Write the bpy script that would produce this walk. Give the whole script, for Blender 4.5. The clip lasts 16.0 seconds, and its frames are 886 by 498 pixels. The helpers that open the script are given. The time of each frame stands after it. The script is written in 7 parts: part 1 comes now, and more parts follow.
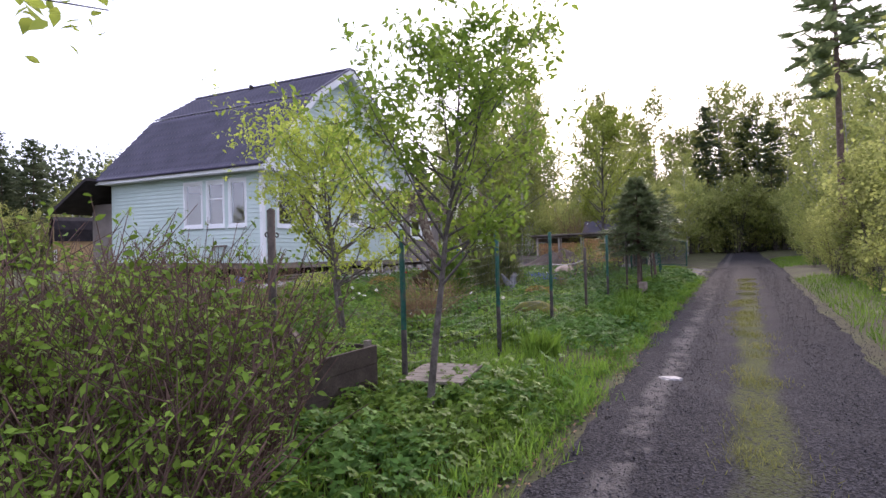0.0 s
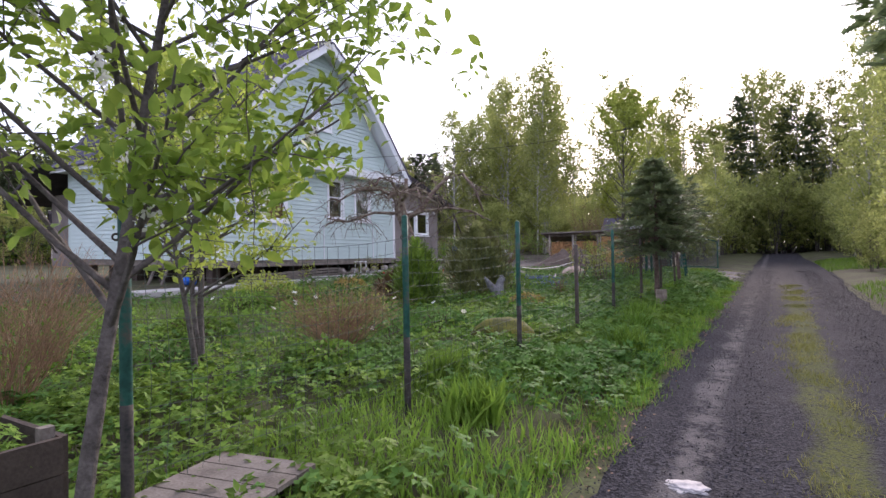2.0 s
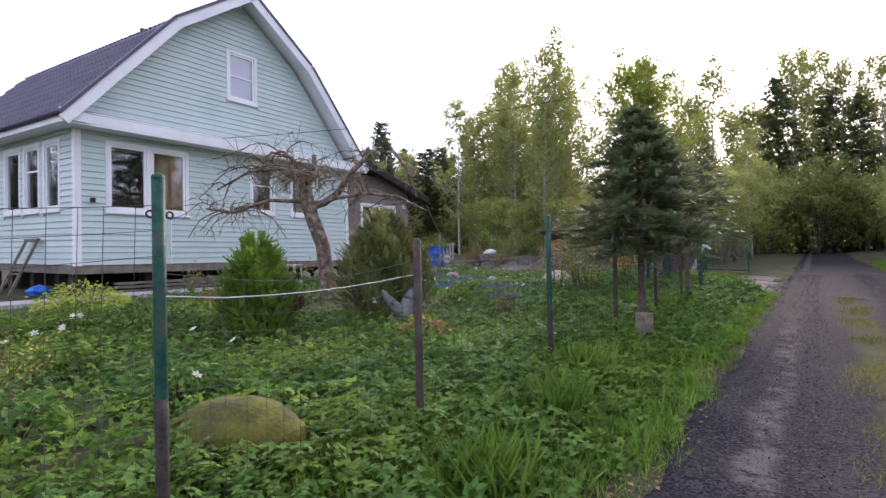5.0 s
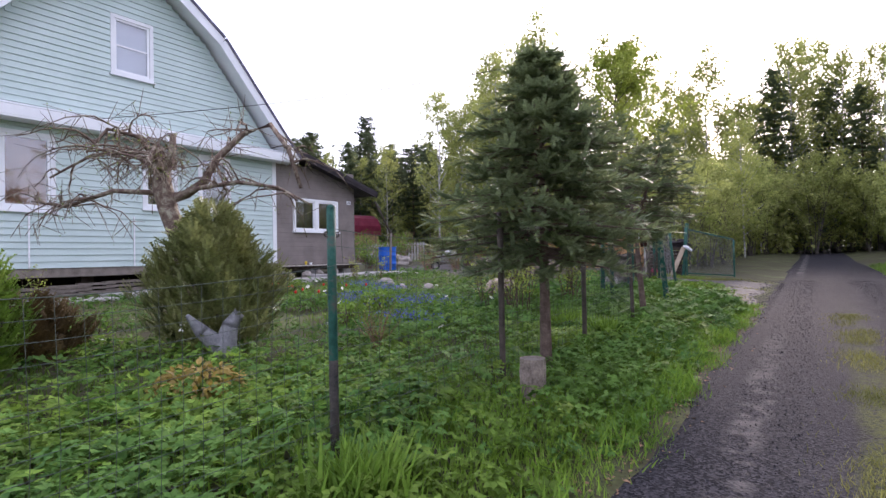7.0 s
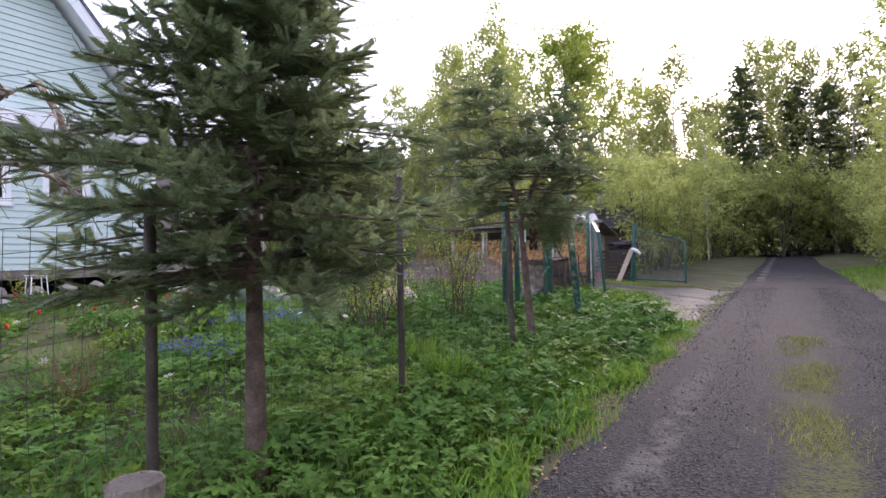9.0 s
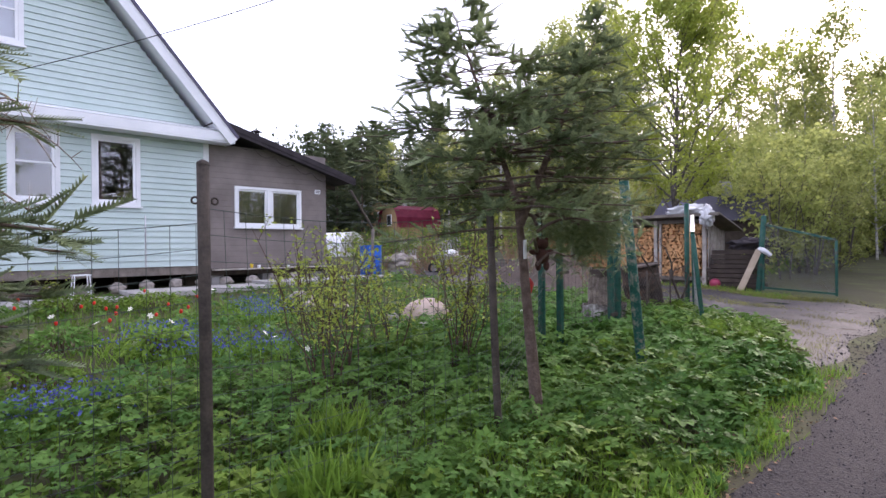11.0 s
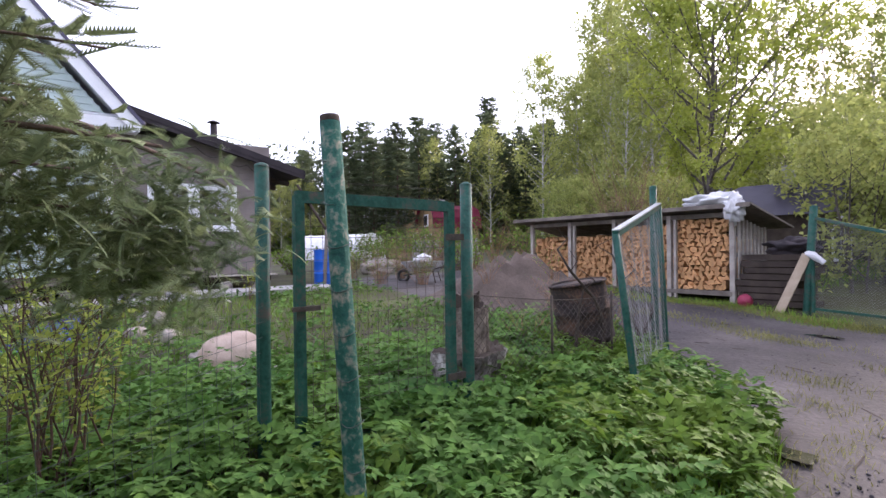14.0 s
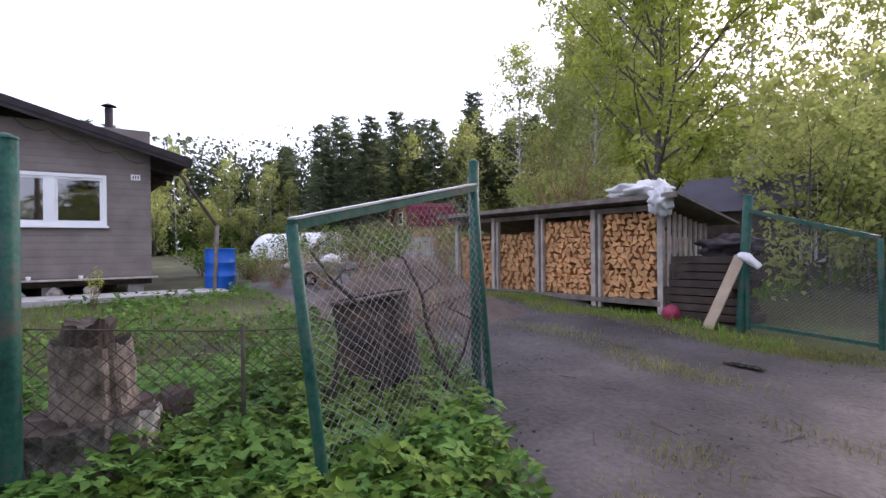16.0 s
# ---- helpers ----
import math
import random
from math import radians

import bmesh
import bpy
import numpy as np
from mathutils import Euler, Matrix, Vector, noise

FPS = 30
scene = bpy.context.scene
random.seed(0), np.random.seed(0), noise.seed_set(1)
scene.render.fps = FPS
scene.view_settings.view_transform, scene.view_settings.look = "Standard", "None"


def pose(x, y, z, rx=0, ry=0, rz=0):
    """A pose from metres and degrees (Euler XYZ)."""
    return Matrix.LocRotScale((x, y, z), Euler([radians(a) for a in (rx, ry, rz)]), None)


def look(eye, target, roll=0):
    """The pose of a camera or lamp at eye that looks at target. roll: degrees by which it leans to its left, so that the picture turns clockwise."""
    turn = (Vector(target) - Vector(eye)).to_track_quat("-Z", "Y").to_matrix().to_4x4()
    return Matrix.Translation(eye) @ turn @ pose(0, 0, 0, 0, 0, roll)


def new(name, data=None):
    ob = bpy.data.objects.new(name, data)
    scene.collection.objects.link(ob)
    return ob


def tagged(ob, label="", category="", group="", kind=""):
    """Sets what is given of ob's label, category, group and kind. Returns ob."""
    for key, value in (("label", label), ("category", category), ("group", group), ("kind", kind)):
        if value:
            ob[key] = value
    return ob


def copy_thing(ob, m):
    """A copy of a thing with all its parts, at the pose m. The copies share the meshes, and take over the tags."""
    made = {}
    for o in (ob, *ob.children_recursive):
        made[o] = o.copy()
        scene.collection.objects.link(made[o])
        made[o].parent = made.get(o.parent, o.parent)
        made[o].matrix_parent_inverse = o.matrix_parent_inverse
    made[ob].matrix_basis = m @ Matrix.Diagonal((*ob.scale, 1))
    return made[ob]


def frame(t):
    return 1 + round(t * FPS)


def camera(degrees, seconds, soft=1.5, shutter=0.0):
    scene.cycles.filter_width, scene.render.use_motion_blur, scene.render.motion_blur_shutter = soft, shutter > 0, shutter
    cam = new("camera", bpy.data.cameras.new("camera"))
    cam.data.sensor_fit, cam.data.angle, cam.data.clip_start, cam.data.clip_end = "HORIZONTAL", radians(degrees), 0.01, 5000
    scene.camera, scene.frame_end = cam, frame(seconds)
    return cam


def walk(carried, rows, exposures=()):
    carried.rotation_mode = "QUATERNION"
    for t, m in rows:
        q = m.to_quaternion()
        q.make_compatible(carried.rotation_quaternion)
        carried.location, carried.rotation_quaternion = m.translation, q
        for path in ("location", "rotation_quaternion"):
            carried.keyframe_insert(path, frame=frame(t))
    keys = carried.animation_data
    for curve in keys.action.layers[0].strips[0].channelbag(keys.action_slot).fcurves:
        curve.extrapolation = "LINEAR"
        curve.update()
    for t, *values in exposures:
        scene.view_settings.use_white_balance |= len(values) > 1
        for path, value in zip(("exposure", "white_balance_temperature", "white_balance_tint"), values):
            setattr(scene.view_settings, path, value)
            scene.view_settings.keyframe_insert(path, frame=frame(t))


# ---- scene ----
cam = camera(80.0, 16.0)
PATH = [
    (0.0, pose(0.000, 0.000, 1.500, 91.00, 1.60, 29.50)),
    (0.5, pose(0.023, 0.732, 1.500, 90.90, 1.60, 29.50)),
    (1.0, pose(0.001, 1.407, 1.500, 90.90, 1.50, 29.70)),
    (1.5, pose(-0.130, 2.192, 1.486, 90.90, 1.20, 31.70)),
    (2.0, pose(-0.254, 2.934, 1.486, 90.90, 1.10, 32.20)),
    (2.5, pose(-0.415, 3.688, 1.473, 90.90, 1.00, 35.50)),
    (3.0, pose(-0.516, 4.474, 1.459, 90.90, 1.20, 35.80)),
    (3.5, pose(-0.580, 5.250, 1.459, 90.90, 1.10, 36.00)),
    (4.0, pose(-0.522, 6.033, 1.473, 90.90, 1.20, 35.40)),
    (4.5, pose(-0.474, 6.747, 1.486, 91.00, 1.20, 35.20)),
    (7.0, pose(-0.319, 10.398, 1.595, 90.80, 1.10, 35.20)),
    (7.5, pose(-0.239, 11.084, 1.636, 90.90, 1.10, 34.70)),
    (8.0, pose(-0.168, 11.842, 1.622, 90.90, 1.10, 34.10)),
    (8.5, pose(-0.063, 12.512, 1.650, 91.00, 1.10, 33.10)),
    (9.0, pose(-0.027, 13.250, 1.622, 90.90, 1.00, 33.10)),
    (11.5, pose(-0.176, 16.291, 1.899, 90.22, 0.80, 53.01)),
    (12.0, pose(-0.221, 16.914, 1.903, 90.38, 0.95, 59.21)),
    (12.5, pose(-0.338, 17.622, 1.915, 90.09, 0.94, 60.11)),
    (13.0, pose(-0.345, 18.322, 1.932, 90.18, 0.96, 58.81)),
    (13.5, pose(-0.398, 19.085, 1.923, 90.05, 0.98, 56.31)),
    (14.0, pose(-0.437, 19.755, 1.921, 90.13, 0.89, 54.01)),
    (14.5, pose(-0.543, 20.528, 1.893, 90.02, 0.80, 53.71)),
    (15.0, pose(-0.583, 21.156, 1.917, 90.01, 0.70, 52.71)),
    (15.5, pose(-0.649, 21.794, 1.902, 90.03, 0.69, 53.91)),
    (16.0, pose(-0.609, 22.498, 1.905, 90.03, 0.79, 54.21)),
]
EXPOSURE = [(0.0, 0.27, 5800, 29), (4.0, 0.25, 5800, 29), (7.0, 0.57, 5800, 29), (9.0, 0.76, 5800, 29), (12.0, 0.70, 5800, 29), (13.0, 0.92, 5800, 29), (16.0, 0.54, 5800, 29)]
walk(cam, PATH, EXPOSURE)

# ---- light ----
SUN_EL, SUN_AZ = 25.0, 9.0            # degrees above the horizon, degrees left of the road
world = bpy.data.worlds.new("overcast_evening")
scene.world = world
world.use_nodes = True
wn = world.node_tree
wn.nodes.clear()
w_out, w_bg = wn.nodes.new("ShaderNodeOutputWorld"), wn.nodes.new("ShaderNodeBackground")
w_sky, w_mix = wn.nodes.new("ShaderNodeTexSky"), wn.nodes.new("ShaderNodeMixRGB")
w_sky.sky_type, w_sky.sun_disc = "NISHITA", False
w_sky.sun_elevation, w_sky.sun_rotation = radians(SUN_EL), radians(-SUN_AZ)
w_sky.air_density, w_sky.dust_density, w_sky.ozone_density = 1.0, 3.0, 1.0
w_mix.inputs[0].default_value = 0.55
w_mix.inputs[2].default_value = (12.0, 12.2, 12.4, 1)
wn.links.new(w_sky.outputs[0], w_mix.inputs[1])
wn.links.new(w_mix.outputs[0], w_bg.inputs[0])
w_bg.inputs[1].default_value = 0.15
wn.links.new(w_bg.outputs[0], w_out.inputs[0])
sun = new("sun", bpy.data.lights.new("sun", "SUN"))
sun.data.energy, sun.data.angle, sun.data.color = 3.4, radians(10), (1.0, 0.86, 0.66)
sun.matrix_world = look((-30 * math.sin(radians(SUN_AZ)), 30 * math.cos(radians(SUN_AZ)), 30 * math.tan(radians(SUN_EL))), (0, 0, 0))
scene.view_settings.exposure = 0.35


# ---- materials ----
def ramp_material(name, a, b, rough=0.8, scale=8.0, fine=60.0, bump=0.15, metal=0.0, island=0.0, translucent=0.0, spec=0.3, c=None):
    """Two or three base colours mixed by coarse and fine noise, with fine relief; island: shade spread from piece to piece."""
    m = bpy.data.materials.new(name)
    m.use_nodes = True
    nt = m.node_tree
    n, link = nt.nodes, nt.links.new
    p = n["Principled BSDF"]
    p.inputs["Roughness"].default_value, p.inputs["Metallic"].default_value = rough, metal
    p.inputs["Specular IOR Level"].default_value = spec
    co = n.new("ShaderNodeTexCoord")
    n1, n2 = n.new("ShaderNodeTexNoise"), n.new("ShaderNodeTexNoise")
    n1.inputs["Scale"].default_value, n1.inputs["Detail"].default_value = scale, 5
    n2.inputs["Scale"].default_value, n2.inputs["Detail"].default_value = fine, 3
    link(co.outputs["Object"], n1.inputs["Vector"])
    link(co.outputs["Object"], n2.inputs["Vector"])
    add = n.new("ShaderNodeMath")
    add.operation = "MULTIPLY_ADD"
    link(n2.outputs[0], add.inputs[0])
    add.inputs[1].default_value = 0.5
    link(n1.outputs[0], add.inputs[2])
    r = n.new("ShaderNodeValToRGB")
    r.color_ramp.elements[0].position, r.color_ramp.elements[1].position = 0.5, 1.0
    r.color_ramp.elements[0].color, r.color_ramp.elements[1].color = (*a, 1), (*b, 1)
    if c:
        e = r.color_ramp.elements.new(0.75)
        e.color = (*c, 1)
    link(add.outputs[0], r.inputs[0])
    out = r.outputs[0]
    if island:
        g = n.new("ShaderNodeNewGeometry")
        oi = n.new("ShaderNodeObjectInfo")
        s = n.new("ShaderNodeMath")
        s.operation = "ADD"
        link(g.outputs["Random Per Island"], s.inputs[0])
        link(oi.outputs["Random"], s.inputs[1])
        mr = n.new("ShaderNodeMapRange")
        mr.inputs[1].default_value, mr.inputs[2].default_value = 0, 2
        mr.inputs[3].default_value, mr.inputs[4].default_value = 1 - island, 1 + island
        link(s.outputs[0], mr.inputs[0])
        h = n.new("ShaderNodeHueSaturation")
        link(out, h.inputs["Color"])
        link(mr.outputs[0], h.inputs["Value"])
        out = h.outputs[0]
    link(out, p.inputs["Base Color"])
    if bump:
        b_ = n.new("ShaderNodeBump")
        b_.inputs["Strength"].default_value, b_.inputs["Distance"].default_value = bump, 0.02
        link(add.outputs[0], b_.inputs["Height"])
        link(b_.outputs[0], p.inputs["Normal"])
    if translucent:
        t = n.new("ShaderNodeBsdfTranslucent")
        link(out, t.inputs["Color"])
        mix = n.new("ShaderNodeMixShader")
        mix.inputs[0].default_value = translucent
        link(p.outputs[0], mix.inputs[1])
        link(t.outputs[0], mix.inputs[2])
        link(mix.outputs[0], n["Material Output"].inputs["Surface"])
    return m


def glass_material(name, tint=(0.9, 0.95, 1.0)):
    m = bpy.data.materials.new(name)
    m.use_nodes = True
    p = m.node_tree.nodes["Principled BSDF"]
    p.inputs["Base Color"].default_value = (*tint, 1)
    p.inputs["Roughness"].default_value, p.inputs["IOR"].default_value = 0.02, 1.9
    p.inputs["Transmission Weight"].default_value = 1.0
    p.inputs["Specular IOR Level"].default_value = 0.6
    return m


M = {}
M["siding"] = ramp_material("siding_mint", (0.45, 0.555, 0.525), (0.53, 0.63, 0.6), 0.45, 1.2, 30, 0.03, spec=0.4)
M["white"] = ramp_material("white_paint", (0.70, 0.72, 0.74), (0.82, 0.83, 0.84), 0.45, 2.0, 40, 0.03)
M["pvc"] = ramp_material("white_plastic", (0.76, 0.78, 0.80), (0.84, 0.85, 0.86), 0.3, 3.0, 40, 0.0, spec=0.5)
M["roof"] = ramp_material("roof_metal", (0.04, 0.036, 0.068), (0.085, 0.076, 0.13), 0.4, 1.5, 40, 0.05, spec=0.5)
M["roof_dark"] = ramp_material("roof_felt", (0.02, 0.018, 0.02), (0.05, 0.04, 0.045), 0.8, 3, 50, 0.1)
M["annex"] = ramp_material("weathered_boards", (0.15, 0.128, 0.118), (0.25, 0.218, 0.2), 0.85, 2.0, 50, 0.2)
M["old_wood"] = ramp_material("grey_old_wood", (0.10, 0.085, 0.07), (0.24, 0.21, 0.18), 0.9, 5, 60, 0.4, island=0.15)
M["dark_wood"] = ramp_material("dark_wood", (0.03, 0.022, 0.018), (0.09, 0.07, 0.055), 0.9, 5, 60, 0.4, island=0.2)
M["fresh_wood"] = ramp_material("split_firewood", (0.40, 0.20, 0.085), (0.70, 0.42, 0.19), 0.85, 12, 90, 0.3, island=0.35)
M["grey_board"] = ramp_material("silvered_boards", (0.27, 0.24, 0.21), (0.48, 0.44, 0.39), 0.9, 6, 60, 0.4, island=0.2)
M["pale_board"] = ramp_material("pale_board", (0.38, 0.30, 0.21), (0.52, 0.43, 0.32), 0.85, 5, 60, 0.2)
M["concrete"] = ramp_material("concrete", (0.30, 0.29, 0.28), (0.45, 0.44, 0.42), 0.9, 3, 60, 0.25)
M["rock"] = ramp_material("field_stone", (0.20, 0.18, 0.16), (0.40, 0.36, 0.32), 0.9, 5, 50, 0.5)
M["granite"] = ramp_material("pinkish_granite", (0.36, 0.27, 0.21), (0.55, 0.44, 0.36), 0.9, 5, 70, 0.4)
M["moss"] = ramp_material("mossy_stone", (0.045, 0.04, 0.03), (0.17, 0.15, 0.025), 0.95, 4, 40, 0.9, c=(0.10, 0.105, 0.02))
M["green_metal"] = ramp_material("green_painted_steel", (0.008, 0.042, 0.032), (0.085, 0.075, 0.06), 0.6, 9, 45, 0.25, spec=0.25, c=(0.018, 0.088, 0.064))
M["rust_metal"] = ramp_material("rusty_steel", (0.04, 0.033, 0.028), (0.1, 0.08, 0.065), 0.8, 12, 80, 0.3)
M["bare_metal"] = ramp_material("bare_steel", (0.4, 0.42, 0.43), (0.6, 0.62, 0.63), 0.4, 12, 80, 0.1, metal=0.7)
M["wire"] = ramp_material("fence_wire", (0.03, 0.045, 0.035), (0.07, 0.09, 0.075), 0.6, 10, 60, 0.0)
M["post_base"] = ramp_material("mottled_dark_base", (0.012, 0.013, 0.012), (0.07, 0.06, 0.05), 0.8, 14, 60, 0.4)
M["chain"] = ramp_material("galvanised_wire", (0.16, 0.17, 0.17), (0.26, 0.27, 0.27), 0.5, 10, 60, 0.0)
M["blue"] = ramp_material("blue_plastic", (0.01, 0.085, 0.42), (0.02, 0.13, 0.55), 0.4, 3, 40, 0.05)
M["yellow_cup"] = ramp_material("yellow_plastic", (0.6, 0.42, 0.02), (0.7, 0.5, 0.04), 0.4, 8, 60, 0.0)
M["red_roof"] = ramp_material("red_sheet_roof", (0.20, 0.02, 0.05), (0.30, 0.04, 0.08), 0.5, 2, 40, 0.1)
M["yellow_wood"] = ramp_material("ochre_boards", (0.28, 0.18, 0.09), (0.42, 0.29, 0.15), 0.8, 3, 40, 0.2)
M["tarp"] = ramp_material("white_tarp", (0.5, 0.51, 0.52), (0.72, 0.72, 0.73), 0.5, 4, 40, 0.2)
# bed soil; also the dark panels that imitate shade under the house
M["dark_gap"] = ramp_material("soil_and_crawl_shade", (0.015, 0.012, 0.010), (0.04, 0.03, 0.025), 0.95, 4, 50, 0.2)
M["interior"] = ramp_material("room_wall", (0.10, 0.085, 0.07), (0.20, 0.17, 0.14), 0.9, 2, 30, 0.0)
M["curtain"] = ramp_material("brown_curtain", (0.22, 0.10, 0.05), (0.34, 0.17, 0.09), 0.9, 3, 60, 0.1)
M["blind"] = ramp_material("pale_blind", (0.42, 0.44, 0.46), (0.55, 0.57, 0.6), 0.8, 3, 60, 0.05)
M["glass"] = glass_material("window_glass")
M["bark"] = ramp_material("grey_bark", (0.05, 0.043, 0.038), (0.165, 0.145, 0.13), 0.95, 14, 70, 0.8)
M["bark_red"] = ramp_material("spruce_bark", (0.075, 0.05, 0.04), (0.2, 0.145, 0.12), 0.95, 14, 60, 0.9)
M["bark_birch"] = ramp_material("birch_bark", (0.16, 0.15, 0.14), (0.62, 0.6, 0.57), 0.85, 5, 30, 0.3)
M["twig"] = ramp_material("dry_twigs", (0.15, 0.09, 0.055), (0.34, 0.215, 0.125), 0.95, 10, 60, 0.2, island=0.3)
M["cane"] = ramp_material("brown_canes", (0.06, 0.036, 0.03), (0.17, 0.105, 0.08), 0.95, 10, 60, 0.2, island=0.3)
M["leaf"] = ramp_material("fresh_leaves", (0.14, 0.24, 0.03), (0.32, 0.42, 0.07), 0.5, 3, 30, 0.0, island=0.45, translucent=0.45, spec=0.15)
M["leaf_birch"] = ramp_material("birch_leaves", (0.22, 0.27, 0.07), (0.45, 0.47, 0.16), 0.55, 0.5, 8, 0.0, island=0.4, translucent=0.58, spec=0.15)
M["leaf_maple"] = ramp_material("young_maple_leaves", (0.24, 0.31, 0.045), (0.46, 0.52, 0.10), 0.5, 1, 12, 0.0, island=0.4, translucent=0.45, spec=0.15)
M["leaf_bush"] = ramp_material("shrub_leaves", (0.09, 0.17, 0.022), (0.22, 0.33, 0.05), 0.55, 3, 30, 0.0, island=0.5, translucent=0.35, spec=0.15)
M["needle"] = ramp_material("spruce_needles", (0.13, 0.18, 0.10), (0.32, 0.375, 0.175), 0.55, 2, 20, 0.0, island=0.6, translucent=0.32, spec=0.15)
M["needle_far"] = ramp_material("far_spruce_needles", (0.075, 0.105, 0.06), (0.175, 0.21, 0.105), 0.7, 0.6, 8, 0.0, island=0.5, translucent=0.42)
M["juniper"] = ramp_material("juniper_needles", (0.12, 0.155, 0.05), (0.31, 0.32, 0.11), 0.6, 2, 20, 0.0, island=0.5, translucent=0.25)
M["herb"] = ramp_material("ground_elder", (0.045, 0.122, 0.026), (0.155, 0.27, 0.052), 0.65, 1.2, 20, 0.0, island=0.5, translucent=0.3, spec=0.12)
M["herb_light"] = ramp_material("young_herb_leaves", (0.08, 0.17, 0.022), (0.23, 0.345, 0.052), 0.6, 1.2, 20, 0.0, island=0.5, translucent=0.35, spec=0.12)
M["ochre_leaf"] = ramp_material("rusty_young_leaves", (0.17, 0.12, 0.025), (0.36, 0.28, 0.06), 0.6, 3, 30, 0.0, island=0.5, translucent=0.3)
M["grass"] = ramp_material("grass_blades", (0.08, 0.17, 0.02), (0.22, 0.35, 0.045), 0.55, 1.0, 20, 0.0, island=0.5, translucent=0.35, spec=0.15)
M["dry_grass"] = ramp_material("dry_grass", (0.20, 0.18, 0.06), (0.42, 0.36, 0.16), 0.8, 1.0, 20, 0.0, island=0.4, translucent=0.25)
M["strip_grass"] = ramp_material("yellowing_moss_grass", (0.13, 0.15, 0.03), (0.32, 0.31, 0.09), 0.8, 0.9, 15, 0.0, island=0.5, translucent=0.25)
M["petal"] = ramp_material("white_petals", (0.72, 0.72, 0.62), (0.85, 0.85, 0.78), 0.6, 3, 30, 0.0, translucent=0.3)
M["blue_petal"] = ramp_material("blue_petals", (0.05, 0.06, 0.3), (0.12, 0.13, 0.45), 0.6, 3, 30, 0.0, translucent=0.2)
M["red_petal"] = ramp_material("red_petals", (0.55, 0.02, 0.015), (0.7, 0.06, 0.03), 0.5, 3, 30, 0.0, translucent=0.3)
M["plush"] = ramp_material("brown_plush", (0.045, 0.02, 0.014), (0.09, 0.04, 0.03), 0.95, 20, 90, 0.5)
M["statue"] = ramp_material("grey_cast_stone", (0.12, 0.12, 0.13), (0.27, 0.27, 0.28), 0.9, 8, 60, 0.3)
M["red_paint"] = ramp_material("red_paint", (0.45, 0.02, 0.02), (0.6, 0.05, 0.04), 0.5, 8, 60, 0.1)
M["stump_wood"] = ramp_material("weathered_stump", (0.08, 0.06, 0.05), (0.36, 0.30, 0.25), 0.95, 9, 60, 0.7)
M["leaf_currant"] = ramp_material("currant_leaves", (0.09, 0.165, 0.018), (0.25, 0.36, 0.055), 0.6, 3, 30, 0.0, island=0.5, translucent=0.3, spec=0.1)
M["soil"] = ramp_material("garden_soil", (0.04, 0.034, 0.022), (0.085, 0.105, 0.035), 0.98, 0.9, 25, 0.5, c=(0.05, 0.05, 0.02))
M["dirt"] = ramp_material("packed_dirt", (0.027, 0.024, 0.024), (0.105, 0.093, 0.09), 0.75, 1.1, 22, 0.8, spec=0.2, c=(0.062, 0.054, 0.053))
M["mound"] = ramp_material("earth_heap", (0.06, 0.046, 0.036), (0.14, 0.108, 0.088), 0.98, 2, 30, 0.8)
M["gravel"] = ramp_material("gravel_stones", (0.022, 0.022, 0.026), (0.12, 0.115, 0.125), 0.9, 4, 60, 0.0, island=0.7, spec=0.06)
M["puddle"] = ramp_material("pale_flat_stone", (0.26, 0.25, 0.25), (0.42, 0.4, 0.4), 0.7, 8, 60, 0.2)
M["cable"] = ramp_material("black_cable", (0.015, 0.015, 0.016), (0.03, 0.03, 0.03), 0.6, 8, 60, 0.0)


